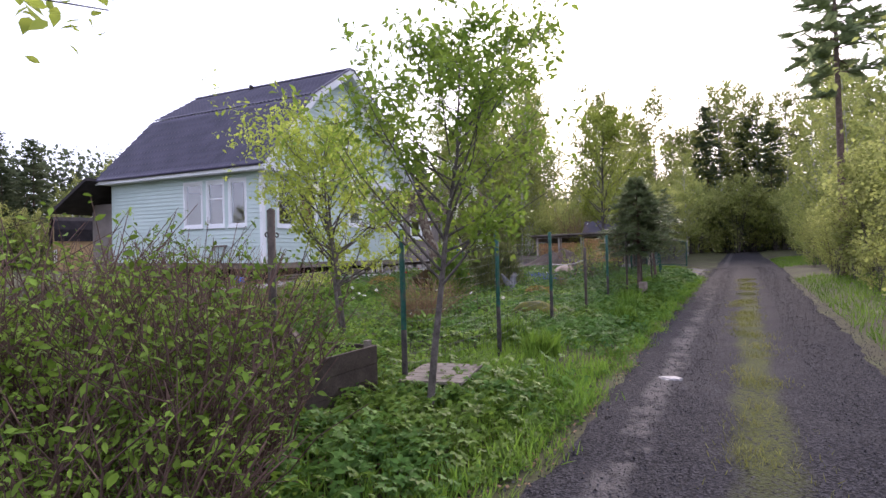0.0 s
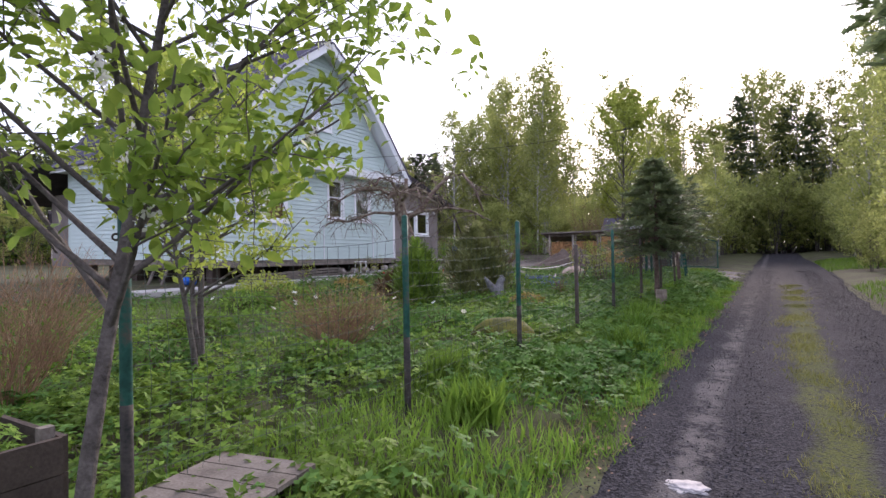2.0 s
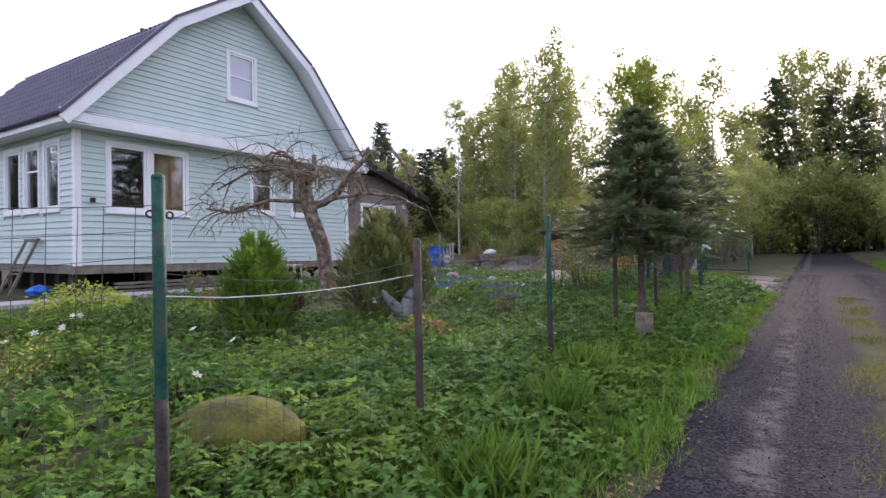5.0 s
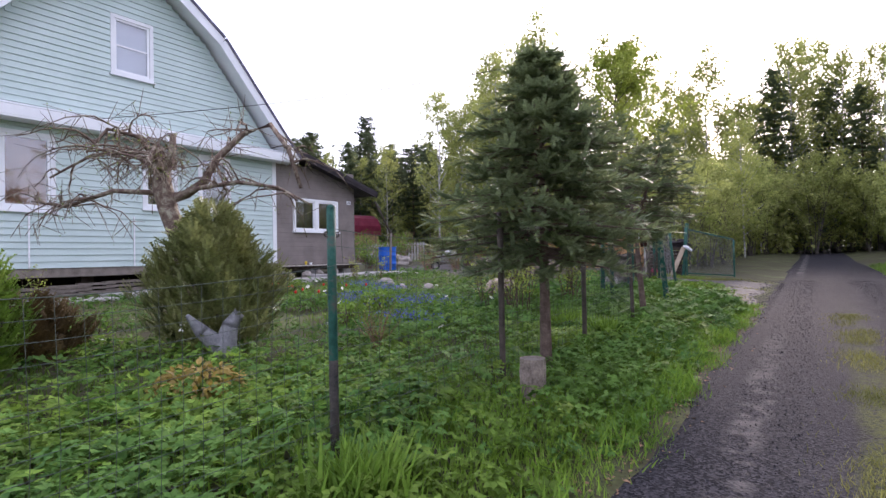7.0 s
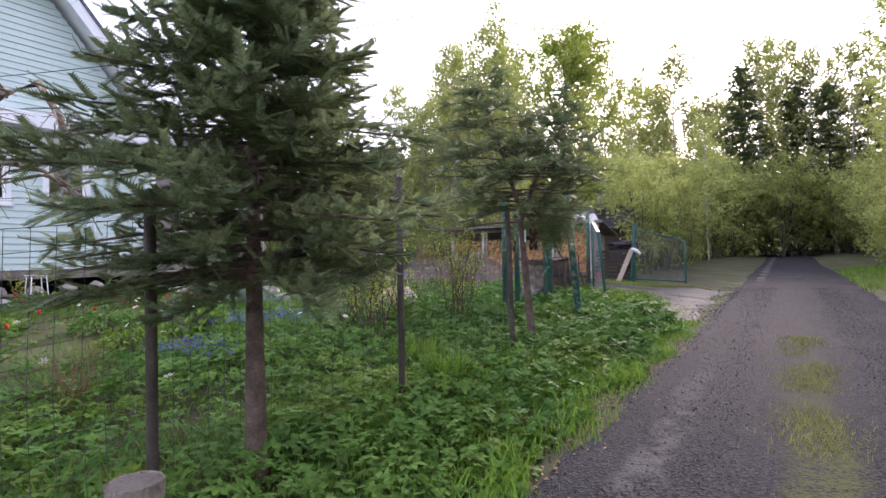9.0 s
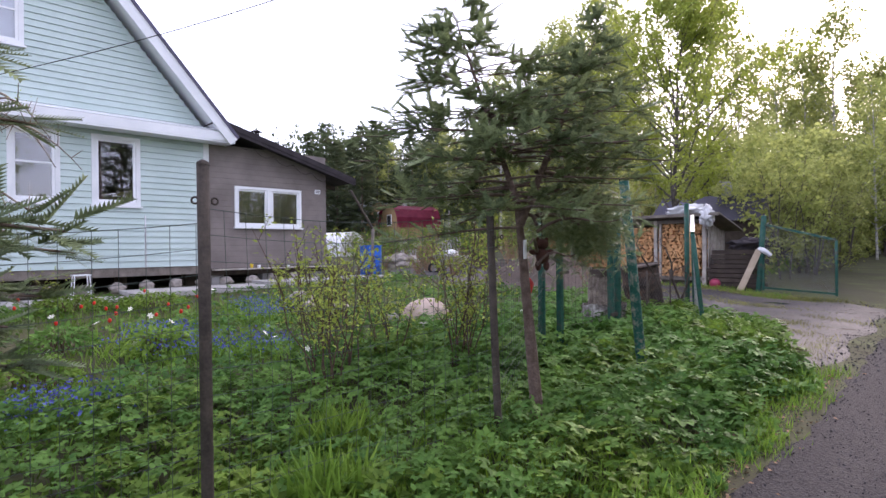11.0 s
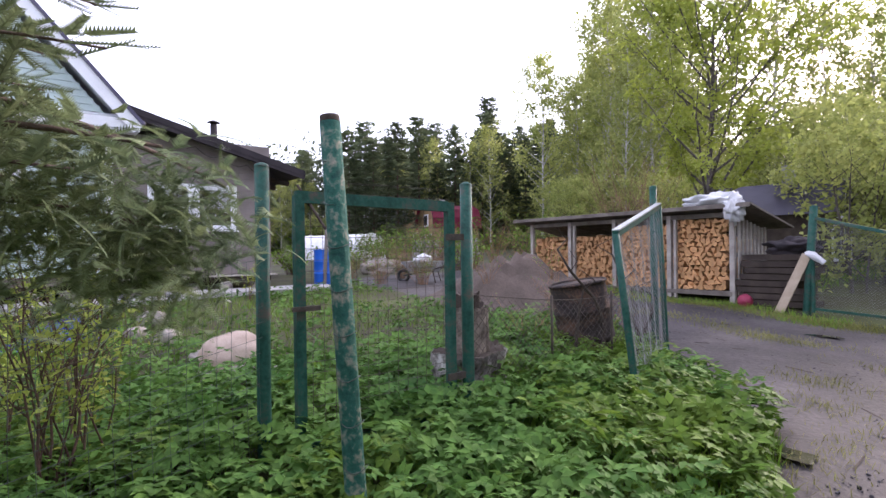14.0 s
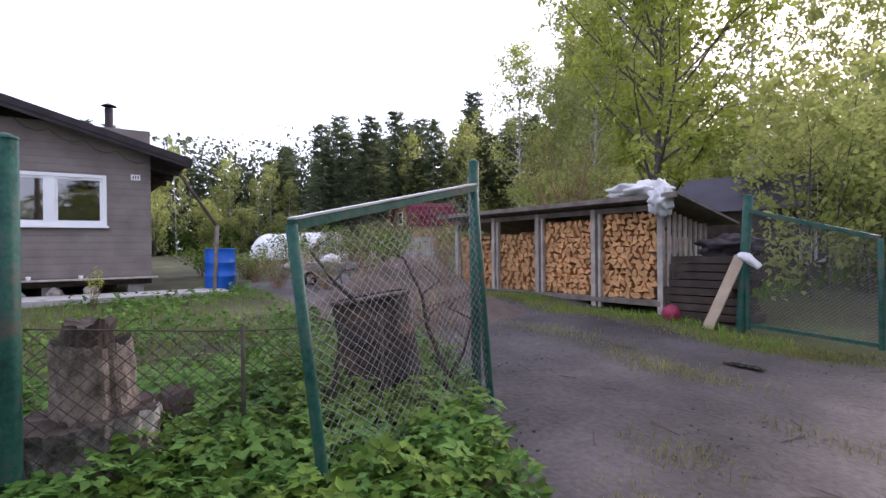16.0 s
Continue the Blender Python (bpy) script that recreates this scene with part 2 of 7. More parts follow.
def road_material():
    """Gravel with two dark wheel tracks, a mossy strip between them and pale dusty edges."""
    m = bpy.data.materials.new("gravel_road")
    m.use_nodes = True
    nt = m.node_tree
    n, link = nt.nodes, nt.links.new
    p = n["Principled BSDF"]
    p.inputs["Roughness"].default_value = 0.9
    p.inputs["Specular IOR Level"].default_value = 0.06
    co, sep = n.new("ShaderNodeTexCoord"), n.new("ShaderNodeSeparateXYZ")
    link(co.outputs["Object"], sep.inputs[0])
    big, fine, vor = n.new("ShaderNodeTexNoise"), n.new("ShaderNodeTexNoise"), n.new("ShaderNodeTexVoronoi")
    big.inputs["Scale"].default_value, big.inputs["Detail"].default_value = 1.1, 6
    fine.inputs["Scale"].default_value, fine.inputs["Detail"].default_value = 35, 4
    vor.inputs["Scale"].default_value = 60
    for q in (big, fine, vor):
        link(co.outputs["Object"], q.inputs["Vector"])

    def math_(op, x, y=None, z=None):
        q = n.new("ShaderNodeMath")
        q.operation = op
        for i, s in enumerate((x, y, z)):
            if s is None:
                continue
            if isinstance(s, (int, float)):
                q.inputs[i].default_value = s
            else:
                link(s, q.inputs[i])
        return q.outputs[0]

    def mix_(f, a, b):
        q = n.new("ShaderNodeMixRGB")
        link(f, q.inputs[0])
        for i, s in ((1, a), (2, b)):
            if isinstance(s, tuple):
                q.inputs[i].default_value = (*s, 1)
            else:
                link(s, q.inputs[i])
        return q.outputs[0]

    def ramp_(f, a, b):
        q = n.new("ShaderNodeMapRange")
        q.interpolation_type = "SMOOTHSTEP"
        link(f, q.inputs[0])
        q.inputs[1].default_value, q.inputs[2].default_value = a, b
        return q.outputs[0]

    stone = mix_(ramp_(vor.outputs["Color"], 0.25, 0.85), (0.007, 0.007, 0.010), (0.058, 0.056, 0.065))
    mid = n.new("ShaderNodeTexNoise")
    mid.inputs["Scale"].default_value, mid.inputs["Detail"].default_value, mid.inputs["Roughness"].default_value = 6.0, 8, 0.75
    link(co.outputs["Object"], mid.inputs["Vector"])
    stone = mix_(math_("MULTIPLY", ramp_(mid.outputs[0], 0.42, 0.62), 0.55), stone, (0.019, 0.019, 0.0235))
    stone = mix_(math_("MULTIPLY", fine.outputs[0], 0.25), stone, (0.04, 0.039, 0.043))
    wob = math_("MULTIPLY_ADD", big.outputs[0], 0.4, -0.2)
    off = math_("ABSOLUTE", math_("ADD", math_("SUBTRACT", sep.outputs[0], 0.10), wob))
    moss = math_("MULTIPLY", ramp_(off, 0.27, 0.08), ramp_(math_("ADD", math_("MULTIPLY", fine.outputs[0], 1.5), mid.outputs[0]), 0.95, 1.36))
    moss = math_("MULTIPLY", math_("MULTIPLY", moss, ramp_(sep.outputs[1], 26.0, 18.0)), ramp_(sep.outputs[1], 2.6, 4.6))
    dust = math_("MULTIPLY", ramp_(math_("ADD", big.outputs[0], math_("MULTIPLY", fine.outputs[0], 0.4)), 0.66, 0.92), 0.7)
    dust = math_("MULTIPLY", dust, 0.5)
    col = mix_(dust, stone, (0.07, 0.066, 0.068))
    streak = math_("ABSOLUTE", math_("ADD", math_("ADD", sep.outputs[0], 0.78), wob))
    streak = math_("MULTIPLY", ramp_(streak, 0.17, 0.05), ramp_(math_("ADD", mid.outputs[0], math_("MULTIPLY", big.outputs[0], 0.6)), 0.68, 0.88))
    col = mix_(math_("MULTIPLY", streak, 0.8), col, (0.13, 0.12, 0.115))
    col = mix_(moss, col, (0.075, 0.085, 0.025))
    junction = math_("MULTIPLY", ramp_(sep.outputs[1], 13.5, 22.0), math_("MULTIPLY", ramp_(sep.outputs[1], 36.0, 30.0), ramp_(math_("ADD", sep.outputs[0], math_("MULTIPLY", mid.outputs[0], 1.6)), 1.9, 0.5)))
    col = mix_(junction, col, mix_(fine.outputs[0], (0.03, 0.027, 0.027), (0.085, 0.076, 0.074)))
    link(col, p.inputs["Base Color"])
    b_ = n.new("ShaderNodeBump")
    b_.inputs["Strength"].default_value, b_.inputs["Distance"].default_value = 0.6, 0.015
    link(math_("ADD", vor.outputs["Distance"], fine.outputs[0]), b_.inputs["Height"])
    link(b_.outputs[0], p.inputs["Normal"])
    return m


M["road"] = road_material()


# ---- mesh helpers ----
def smooth(a, b, x):
    t = np.clip((x - a) / (b - a), 0, 1)
    return t * t * (3 - 2 * t)


def ground_z(x, y):
    """Height of the ground: the road climbs gently, the garden rises towards the house, far land flattens out."""
    x, y = np.asarray(x, float), np.asarray(y, float)
    along = 0.022 * (np.log1p(np.exp(np.clip((y - 3) / 1.5, -40, 40))) * 1.5)
    along = np.where(y > 60, 0.022 * 57 + 0.01 * (y - 60), along)
    left = np.clip(-x, 0, 60)
    rise = 0.13 * smooth(1.35, 2.4, left) + 0.042 * np.clip(left - 2.6, 0, 12) + 0.01 * np.clip(left - 14.6, 0, 50)
    drive = smooth(22.5, 24.5, y) * smooth(31.0, 29.0, y) * smooth(16, 1.2, left)
    rise = rise * (1 - 0.55 * drive * smooth(5, 2, left))
    right = 0.12 * smooth(1.5, 2.4, x) + 0.02 * np.clip(x - 2.4, 0, 30)
    bumps = 0.03 * np.sin(x * 1.7 + 0.6 * y) * np.sin(y * 1.1 - 0.4 * x) * smooth(1.4, 2.6, np.abs(x))
    return along + rise + right + bumps


def gz(x, y):
    return float(ground_z(x, y))


def raw_mesh(name, verts, faces, size):
    """A mesh from an array of vertices and an array of faces that all have the same number of corners."""
    verts, faces = np.asarray(verts, np.float32), np.asarray(faces, np.int32)
    me = bpy.data.meshes.new(name)
    me.vertices.add(len(verts))
    me.vertices.foreach_set("co", verts.ravel())
    me.loops.add(faces.size)
    me.loops.foreach_set("vertex_index", faces.ravel())
    me.polygons.add(len(faces))
    me.polygons.foreach_set("loop_start", np.arange(0, faces.size, size, dtype=np.int32))
    me.update(calc_edges=True)
    return me


def link_mesh(name, me, material, parent=None, label=""):
    me.materials.append(material)
    ob = new(name, me)
    if parent:
        ob.parent = parent
    return tagged(ob, label) if label else ob


def part(name, bm, material, parent=None, label="", bevel=0.0):
    """Links a bmesh as one mesh object under a thing or under a part."""
    if bevel:
        bmesh.ops.bevel(bm, geom=bm.edges[:], offset=bevel, segments=1, affect="EDGES")
    me = bpy.data.meshes.new(name)
    bm.to_mesh(me)
    bm.free()
    return link_mesh(name, me, material, parent, label)


def thing(name, at, label, category, group="", kind="", turn=0):
    e = new(name)
    e.empty_display_size = 0.1
    e.matrix_basis = pose(*at, 0, 0, turn)
    return tagged(e, label, category, group, kind)


def box(bm, x0, x1, y0, y1, z0, z1):
    v = [bm.verts.new((x, y, z)) for x in (x0, x1) for y in (y0, y1) for z in (z0, z1)]
    for f in ((0, 1, 3, 2), (4, 6, 7, 5), (0, 4, 5, 1), (2, 3, 7, 6), (0, 2, 6, 4), (1, 5, 7, 3)):
        bm.faces.new([v[i] for i in f])
    return bm


def boxed(x0, x1, y0, y1, z0, z1):
    return box(bmesh.new(), x0, x1, y0, y1, z0, z1)


def slant(bm, p, q, w, h, up=(0, 0, 1)):
    """A beam of w by h from p to q."""
    p, q = Vector(p), Vector(q)
    d = (q - p).normalized()
    s = d.cross(Vector(up))
    s = (s if s.length > 1e-4 else Vector((1, 0, 0))).normalized() * w / 2
    t = s.cross(d).normalized() * h / 2
    v = [bm.verts.new(o + a * s + b * t) for o in (p, q) for a, b in ((-1, -1), (1, -1), (1, 1), (-1, 1))]
    for f in ((3, 2, 1, 0), (4, 5, 6, 7), (0, 1, 5, 4), (1, 2, 6, 5), (2, 3, 7, 6), (3, 0, 4, 7)):
        bm.faces.new([v[i] for i in f])
    return bm


class Tubes:
    """Gathers tapered tubes into one quad mesh."""

    def __init__(self):
        self.v, self.f, self.n = [], [], 0

    def add(self, pts, radii, sides=6):
        pts = np.asarray(pts, float)
        k = len(pts)
        d = np.gradient(pts, axis=0)
        d /= np.linalg.norm(d, axis=1, keepdims=True) + 1e-9
        ref = np.where(np.abs(d[:, 2:3]) > 0.9, np.array([[1.0, 0, 0]]), np.array([[0, 0, 1.0]]))
        if np.abs(d[:, 2]).max() > 0.85 and np.abs(d[:, 2]).min() < 0.95:
            ref = np.tile(np.array([[0.83, 0.55, 0.05]]), (k, 1))
        s = np.cross(d, ref)
        s /= np.linalg.norm(s, axis=1, keepdims=True) + 1e-9
        t = np.cross(s, d)
        a = np.linspace(0, 2 * np.pi, sides, endpoint=False)
        r = np.asarray(radii, float).reshape(-1, 1, 1) * np.ones((k, 1, 1))
        ring = pts[:, None] + r * (np.cos(a)[None, :, None] * s[:, None] + np.sin(a)[None, :, None] * t[:, None])
        self.v.append(ring.reshape(-1, 3))
        i = np.arange(k - 1)[:, None] * sides
        j = np.arange(sides)[None]
        q = np.stack([i + j, i + (j + 1) % sides, i + sides + (j + 1) % sides, i + sides + j], -1).reshape(-1, 4) + self.n
        self.f.append(q)
        self.n += k * sides
        if sides == 3:
            return
        caps = [[self.n - sides + c for c in (0, 1, 2, 3)]] if sides == 4 else [[self.n - sides + 0, self.n - sides + c, self.n - sides + c + 1, self.n - sides + min(c + 2, sides - 1)] for c in range(1, sides - 2, 2)]
        self.f.append(np.array(caps))

    def mesh(self, name):
        me = raw_mesh(name, np.concatenate(self.v), np.concatenate(self.f), 4)
        me.polygons.foreach_set("use_smooth", np.ones(len(me.polygons), bool))
        return me


def scatter_mesh(name, tv, tf, at, size, rng, tilt=0.5, heading=None, stretch=None):
    """One mesh of many turned and scaled copies of a small template at the places given."""
    tv, tf, at = np.asarray(tv, float), np.asarray(tf, int), np.asarray(at, float)
    k = len(at)
    yaw = rng.uniform(0, 2 * np.pi, k) if heading is None else heading
    pitch, roll = rng.normal(0, tilt, k), rng.normal(0, tilt, k)
    c, s = np.cos, np.sin
    o, z = np.ones(k), np.zeros(k)
    rz = np.array([[c(yaw), -s(yaw), z], [s(yaw), c(yaw), z], [z, z, o]]).transpose(2, 0, 1)
    rx = np.array([[o, z, z], [z, c(pitch), -s(pitch)], [z, s(pitch), c(pitch)]]).transpose(2, 0, 1)
    ry = np.array([[c(roll), z, s(roll)], [z, o, z], [-s(roll), z, c(roll)]]).transpose(2, 0, 1)
    r = rz @ rx @ ry * np.asarray(size).reshape(-1, 1, 1)
    v = np.einsum("kij,nj->kni", r, tv) + at[:, None]
    f = tf[None] + (np.arange(k) * len(tv))[:, None, None]
    return raw_mesh(name, v.reshape(-1, 3), f.reshape(-1, tf.shape[1]), tf.shape[1])


# small templates, along +y from the stalk, one unit long
LEAF_V = [(0, 0, 0), (0.20, 0.24, 0.05), (0.23, 0.55, 0.05), (0, 1, -0.12), (-0.23, 0.55, 0.05), (-0.20, 0.24, 0.05), (0, 0.45, -0.03)]
LEAF_F = [(0, 1, 6), (1, 2, 6), (2, 3, 6), (3, 4, 6), (4, 5, 6), (5, 0, 6)]
LEAFLET_V = [(0, 0, 0), (0.28, 0.42, 0.06), (0, 1, -0.10), (-0.28, 0.42, 0.06)]


def compound(leaflets):
    """A leaf of several leaflets (turn, length, start) round one stalk."""
    v, f = [], []
    for a, ln, (sx, sy, sz) in leaflets:
        m = Matrix.Rotation(a, 3, "Z")
        b = len(v)
        for p in LEAFLET_V:
            q = m @ (Vector(p) * ln)
            v.append((q.x + sx, q.y + sy, q.z + sz))
        f += [(b, b + 1, b + 2), (b, b + 2, b + 3)]
    return v, f


HERB_V, HERB_F = compound([(0, 0.62, (0, 0.38, 0)), (1.0, 0.55, (-0.05, 0.36, 0)), (-1.0, 0.55, (0.05, 0.36, 0)), (0.55, 0.5, (-0.2, 0.1, -0.03)), (-0.55, 0.5, (0.2, 0.1, -0.03)), (1.6, 0.5, (-0.1, 0.05, -0.03)), (-1.6, 0.5, (0.1, 0.05, -0.03))])
BLADE_V = [(-0.035, 0, 0), (0.035, 0, 0), (0.03, 0.12, 0.45), (-0.03, 0.12, 0.45), (0.0, 0.42, 0.9)]
BLADE_F = [(0, 1, 2), (0, 2, 3), (3, 2, 4)]


def sprig(count, length, width):
    """Needles on both sides of a short twig."""
    v, f = [], []
    for i in range(count):
        t = i / count
        for s in (-1, 1):
            b = len(v)
            v += [(0.0, t, 0.0), (s * length * (1 - 0.4 * t), t + 0.16, 0.05), (0.0, t + width, 0.03)]
            f.append((b, b + 1, b + 2))
    b = len(v)
    v += [(-0.012, 0, 0), (0.012, 0, 0), (0, 1.08, 0)]
    f.append((b, b + 1, b + 2))
    return v, f


# ---- plants ----
def leafy_tree(at, label, category, height, base, spread, limbs, leaves, leaf, bark, leafmat, seed, trunk_r=0.05, fine=True, lean=(0, 0), name="tree", template=None, wander=0.25, up=0.6, twigs=4, stems=1, kind="", group="", droop=0.0):
    """A tree or tall shrub: tapered trunk with limbs and twigs in one part, the leaves in another."""
    rng = np.random.default_rng(seed)
    t = thing(name, at, label, category, group, kind)
    tb, spots = Tubes(), []
    for st in range(stems):
        a0 = rng.uniform(0, 6.28)
        out = 0 if stems == 1 else rng.uniform(0.25, 0.7) * spread
        k = 9
        z = np.linspace(-0.15, height, k)
        off = np.cumsum(rng.normal(0, wander * 0.05 * height, (k, 2)), axis=0) * (np.linspace(0, 1, k)[:, None])
        foot = 0.0 if stems == 1 else 0.14 * spread ** 0.5
        trunk = np.column_stack([lean[0] * z + off[:, 0] + math.cos(a0) * foot + math.cos(a0) * out * np.clip(z / height, 0, 1) ** 1.3, lean[1] * z + off[:, 1] + math.sin(a0) * foot + math.sin(a0) * out * np.clip(z / height, 0, 1) ** 1.3, z])
        tb.add(trunk, trunk_r * (1 - 0.85 * np.linspace(0, 1, k)) * (1 if st == 0 else 0.8), 8)
        for i in range(limbs // stems):
            u = base + (1 - base) * ((i + rng.uniform(0, 1)) / (limbs // stems)) ** 0.9
            zz = u * height
            p0 = np.array([np.interp(zz, trunk[:, 2], trunk[:, j]) for j in range(3)])
            az = i * 2.4 + rng.normal(0, 0.4)
            ln = spread * (0.45 + 0.75 * math.sin(math.pi * min(1, max(0.08, (u - base) / (1 - base) * 0.8 + 0.2)))) * rng.uniform(0.7, 1.15)
            d = np.array([math.cos(az), math.sin(az), up * rng.uniform(0.6, 1.4)])
            d /= np.linalg.norm(d)
            s = np.linspace(0, 1, 6)[:, None]
            limb = p0 + d * s * ln + np.cumsum(rng.normal(0, wander * 0.10 * ln, (6, 3)), axis=0) * s
            limb[:, 2] += (0.25 * up - droop) * ln * s[:, 0] ** 2
            r0 = trunk_r * (1 - 0.8 * u) * 0.55
            tb.add(limb, np.linspace(r0, r0 * 0.2, 6), 5 if fine else 3)
            for j in range(twigs):
                w = rng.uniform(0.25, 1.0)
                q0 = np.array([np.interp(w, s[:, 0], limb[:, c]) for c in range(3)])
                dd = d * 0.5 + rng.normal(0, 0.6, 3)
                dd[2] += 0.15 - droop
                l2 = ln * rng.uniform(0.25, 0.5)
                s4 = np.linspace(0, 1, 4)[:, None]
                tw = q0 + dd * s4 * l2 + np.cumsum(rng.normal(0, 0.06 * l2, (4, 3)), axis=0)
                if fine:
                    tb.add(tw, np.linspace(r0 * 0.35, r0 * 0.1, 4), 3)
                spots.append(tw)
            spots.append(limb[2:])
    link_mesh("trunk", tb.mesh("trunk"), bark, t)
    if leaves:
        pick = rng.integers(0, len(spots), leaves)
        w = rng.uniform(0.15, 1.05, leaves)
        at_ = np.empty((leaves, 3))
        for i in range(leaves):
            q = spots[pick[i]]
            f = min(w[i], 1) * (len(q) - 1)
            k0 = min(int(f), len(q) - 2)
            at_[i] = q[k0] + (q[k0 + 1] - q[k0]) * (f - k0)
        at_ += rng.normal(0, leaf * 0.7, (leaves, 3))
        tv, tf = template or (LEAF_V, LEAF_F)
        me = scatter_mesh("crown", tv, tf, at_, leaf * rng.uniform(0.6, 1.25, leaves), rng, 0.7)
        link_mesh("crown", me, leafmat, t)
    return t


def spruce(at, label, height, spread, base, whorls, per, sprigs, size, seed, detail=6, trunk_r=0.07, mats=("bark_red", "needle"), lean=(0, 0), name="spruce_tree", group="", top=0.12, foot=-0.2, boughs=True, bend=(0, 0, 0), inner=0.18):
    """A spruce: straight trunk, whorls of drooping boughs and sprays of needles along them."""
    rng = np.random.default_rng(seed)
    t = thing(name, at, label, "tree", group)
    tb, spots, heads = Tubes(), [], []
    z = np.linspace(foot, height, 8)

    def cx(h):
        return lean[0] * h + bend[0] * np.maximum(0, h - bend[2])

    def cy(h):
        return lean[1] * h + bend[1] * np.maximum(0, h - bend[2])

    tb.add(np.column_stack([cx(z), cy(z), z]), trunk_r * (1 - 0.93 * np.linspace(0, 1, 8)), 9)
    for i in range(whorls):
        u = base + (1 - base) * (i + 0.3) / whorls
        prof = (1 - (u - base) / (1 - base)) ** 0.75 * (0.75 + 0.25 * smooth(base, base + 0.15, u)) + top * 0.5
        for j in range(per):
            az = j * 6.283 / per + i * 1.1 + rng.normal(0, 0.25)
            ln = spread * prof * rng.uniform(0.65, 1.15)
            zz = (u + rng.normal(0, 0.3 / whorls)) * height
            s = np.linspace(0, 1, 6)
            rise = 0.25 * (u - 0.35)
            b = np.column_stack([cx(zz) + np.cos(az) * ln * s, cy(zz) + np.sin(az) * ln * s, zz + ln * (rise * s - 0.30 * s ** 2 + 0.16 * s ** 3)])
            b[:, :2] += np.cumsum(rng.normal(0, 0.02 * ln, (6, 2)), axis=0)
            if boughs:
                tb.add(b, np.linspace(trunk_r * 0.34 * (1.15 - u), 0.004, 6), 5)
            k = max(2, int(sprigs * (0.3 + prof)))
            w = rng.uniform(inner, 1.0, k)
            for q in w:
                p = np.array([np.interp(q, s, b[:, c]) for c in range(3)])
                side = rng.choice([-1, 1]) * rng.uniform(0.3, 1.1) * (1 if q < 0.92 else 0.2)
                spots.append(p + rng.normal(0, 0.02 * ln, 3))
                heads.append(az - math.pi / 2 + side)
    for q in np.linspace(0.9, 1.0, 8):
        spots.append(np.array([cx(q * height), cy(q * height), q * height]))
        heads.append(rng.uniform(0, 6.28))
    link_mesh("trunk", tb.mesh("trunk"), M[mats[0]], t)
    tv, tf = sprig(detail, 0.22 if detail > 8 else 0.38, 0.10 if detail > 8 else 0.34)
    k = len(spots)
    me = scatter_mesh("crown", tv, tf, np.array(spots), size * rng.uniform(0.55, 1.25, k), rng, 0.35 if boughs else 0.25, np.array(heads))
    link_mesh("crown", me, M[mats[1]], t)
    return t


def twig_shrub(at, label, height, spread, canes, leaves, leaf, cane, leafmat, seed, name="shrub", r=0.008, arch=0.4, side=3, top_heavy=0.2):
    """A shrub of many thin canes that fan out of the ground."""
    rng = np.random.default_rng(seed)
    t = thing(name, at, label, "shrub")
    tb, pts = Tubes(), []
    for i in range(canes):
        az, out, h = rng.uniform(0, 6.28), spread * math.sqrt(rng.uniform(0.02, 1)), height * rng.uniform(0.55, 1.05)
        s = np.linspace(0, 1, 6)
        b = np.array([math.cos(az), math.sin(az)])
        st = b * spread * 0.25 * rng.uniform(0, 1)
        c = np.column_stack([st[0] + b[0] * out * (s ** (1 + arch)), st[1] + b[1] * out * (s ** (1 + arch)), h * s * (1 - 0.12 * arch * s)])
        c[:, :2] += np.cumsum(rng.normal(0, 0.025 * height, (6, 2)), axis=0)
        c[0, 2] -= 0.06
        tb.add(c, np.linspace(r, r * 0.3, 6), 4)
        pts.append(c)
        for j in range(side):
            q = rng.uniform(0.35, 0.95)
            p = np.array([np.interp(q, s, c[:, k]) for k in range(3)])
            d = rng.normal(0, 0.5, 3)
            d[2] = abs(d[2]) + 0.3
            ln = 0.22 * height * rng.uniform(0.5, 1.2)
            tw = p + np.linspace(0, 1, 3)[:, None] * d * ln
            tb.add(tw, np.linspace(r * 0.5, r * 0.2, 3), 3)
            pts.append(tw)
    link_mesh("brushwood", tb.mesh("brushwood"), cane, t)
    if leaves:
        at_ = np.empty((leaves, 3))
        for i in range(leaves):
            q = pts[rng.integers(0, len(pts))]
            f = rng.uniform(top_heavy, 1) * (len(q) - 1)
            k0 = min(int(f), len(q) - 2)
            at_[i] = q[k0] + (q[k0 + 1] - q[k0]) * (f - k0)
        at_ += rng.normal(0, leaf * 0.5, (leaves, 3))
        link_mesh("foliage", scatter_mesh("foliage", LEAF_V, LEAF_F, at_, leaf * rng.uniform(0.5, 1.3, leaves), rng, 0.6), leafmat, t)
    return t


# ---- ground and road ----
def axis_lines(a, b, step, far, grow=1.35):
    mid = list(np.arange(a, b + 1e-6, step))
    lo, hi, d = [a], [b], step
    while lo[-1] > -far or hi[-1] < far:
        d *= grow
        lo.append(lo[-1] - d)
        hi.append(hi[-1] + d)
    return np.array(lo[:0:-1] + mid + hi[1:])


def sheet(name, xs, ys, z, material):
    gx, gy = np.meshgrid(xs, ys)
    v = np.column_stack([gx.ravel(), gy.ravel(), z(gx, gy).ravel()])
    i = np.arange(len(ys) - 1)[:, None] * len(xs) + np.arange(len(xs) - 1)[None]
    f = np.stack([i, i + 1, i + 1 + len(xs), i + len(xs)], -1).reshape(-1, 4)
    me = raw_mesh(name, v, f, 4)
    me.polygons.foreach_set("use_smooth", np.ones(len(me.polygons), bool))
    return link_mesh(name, me, material)


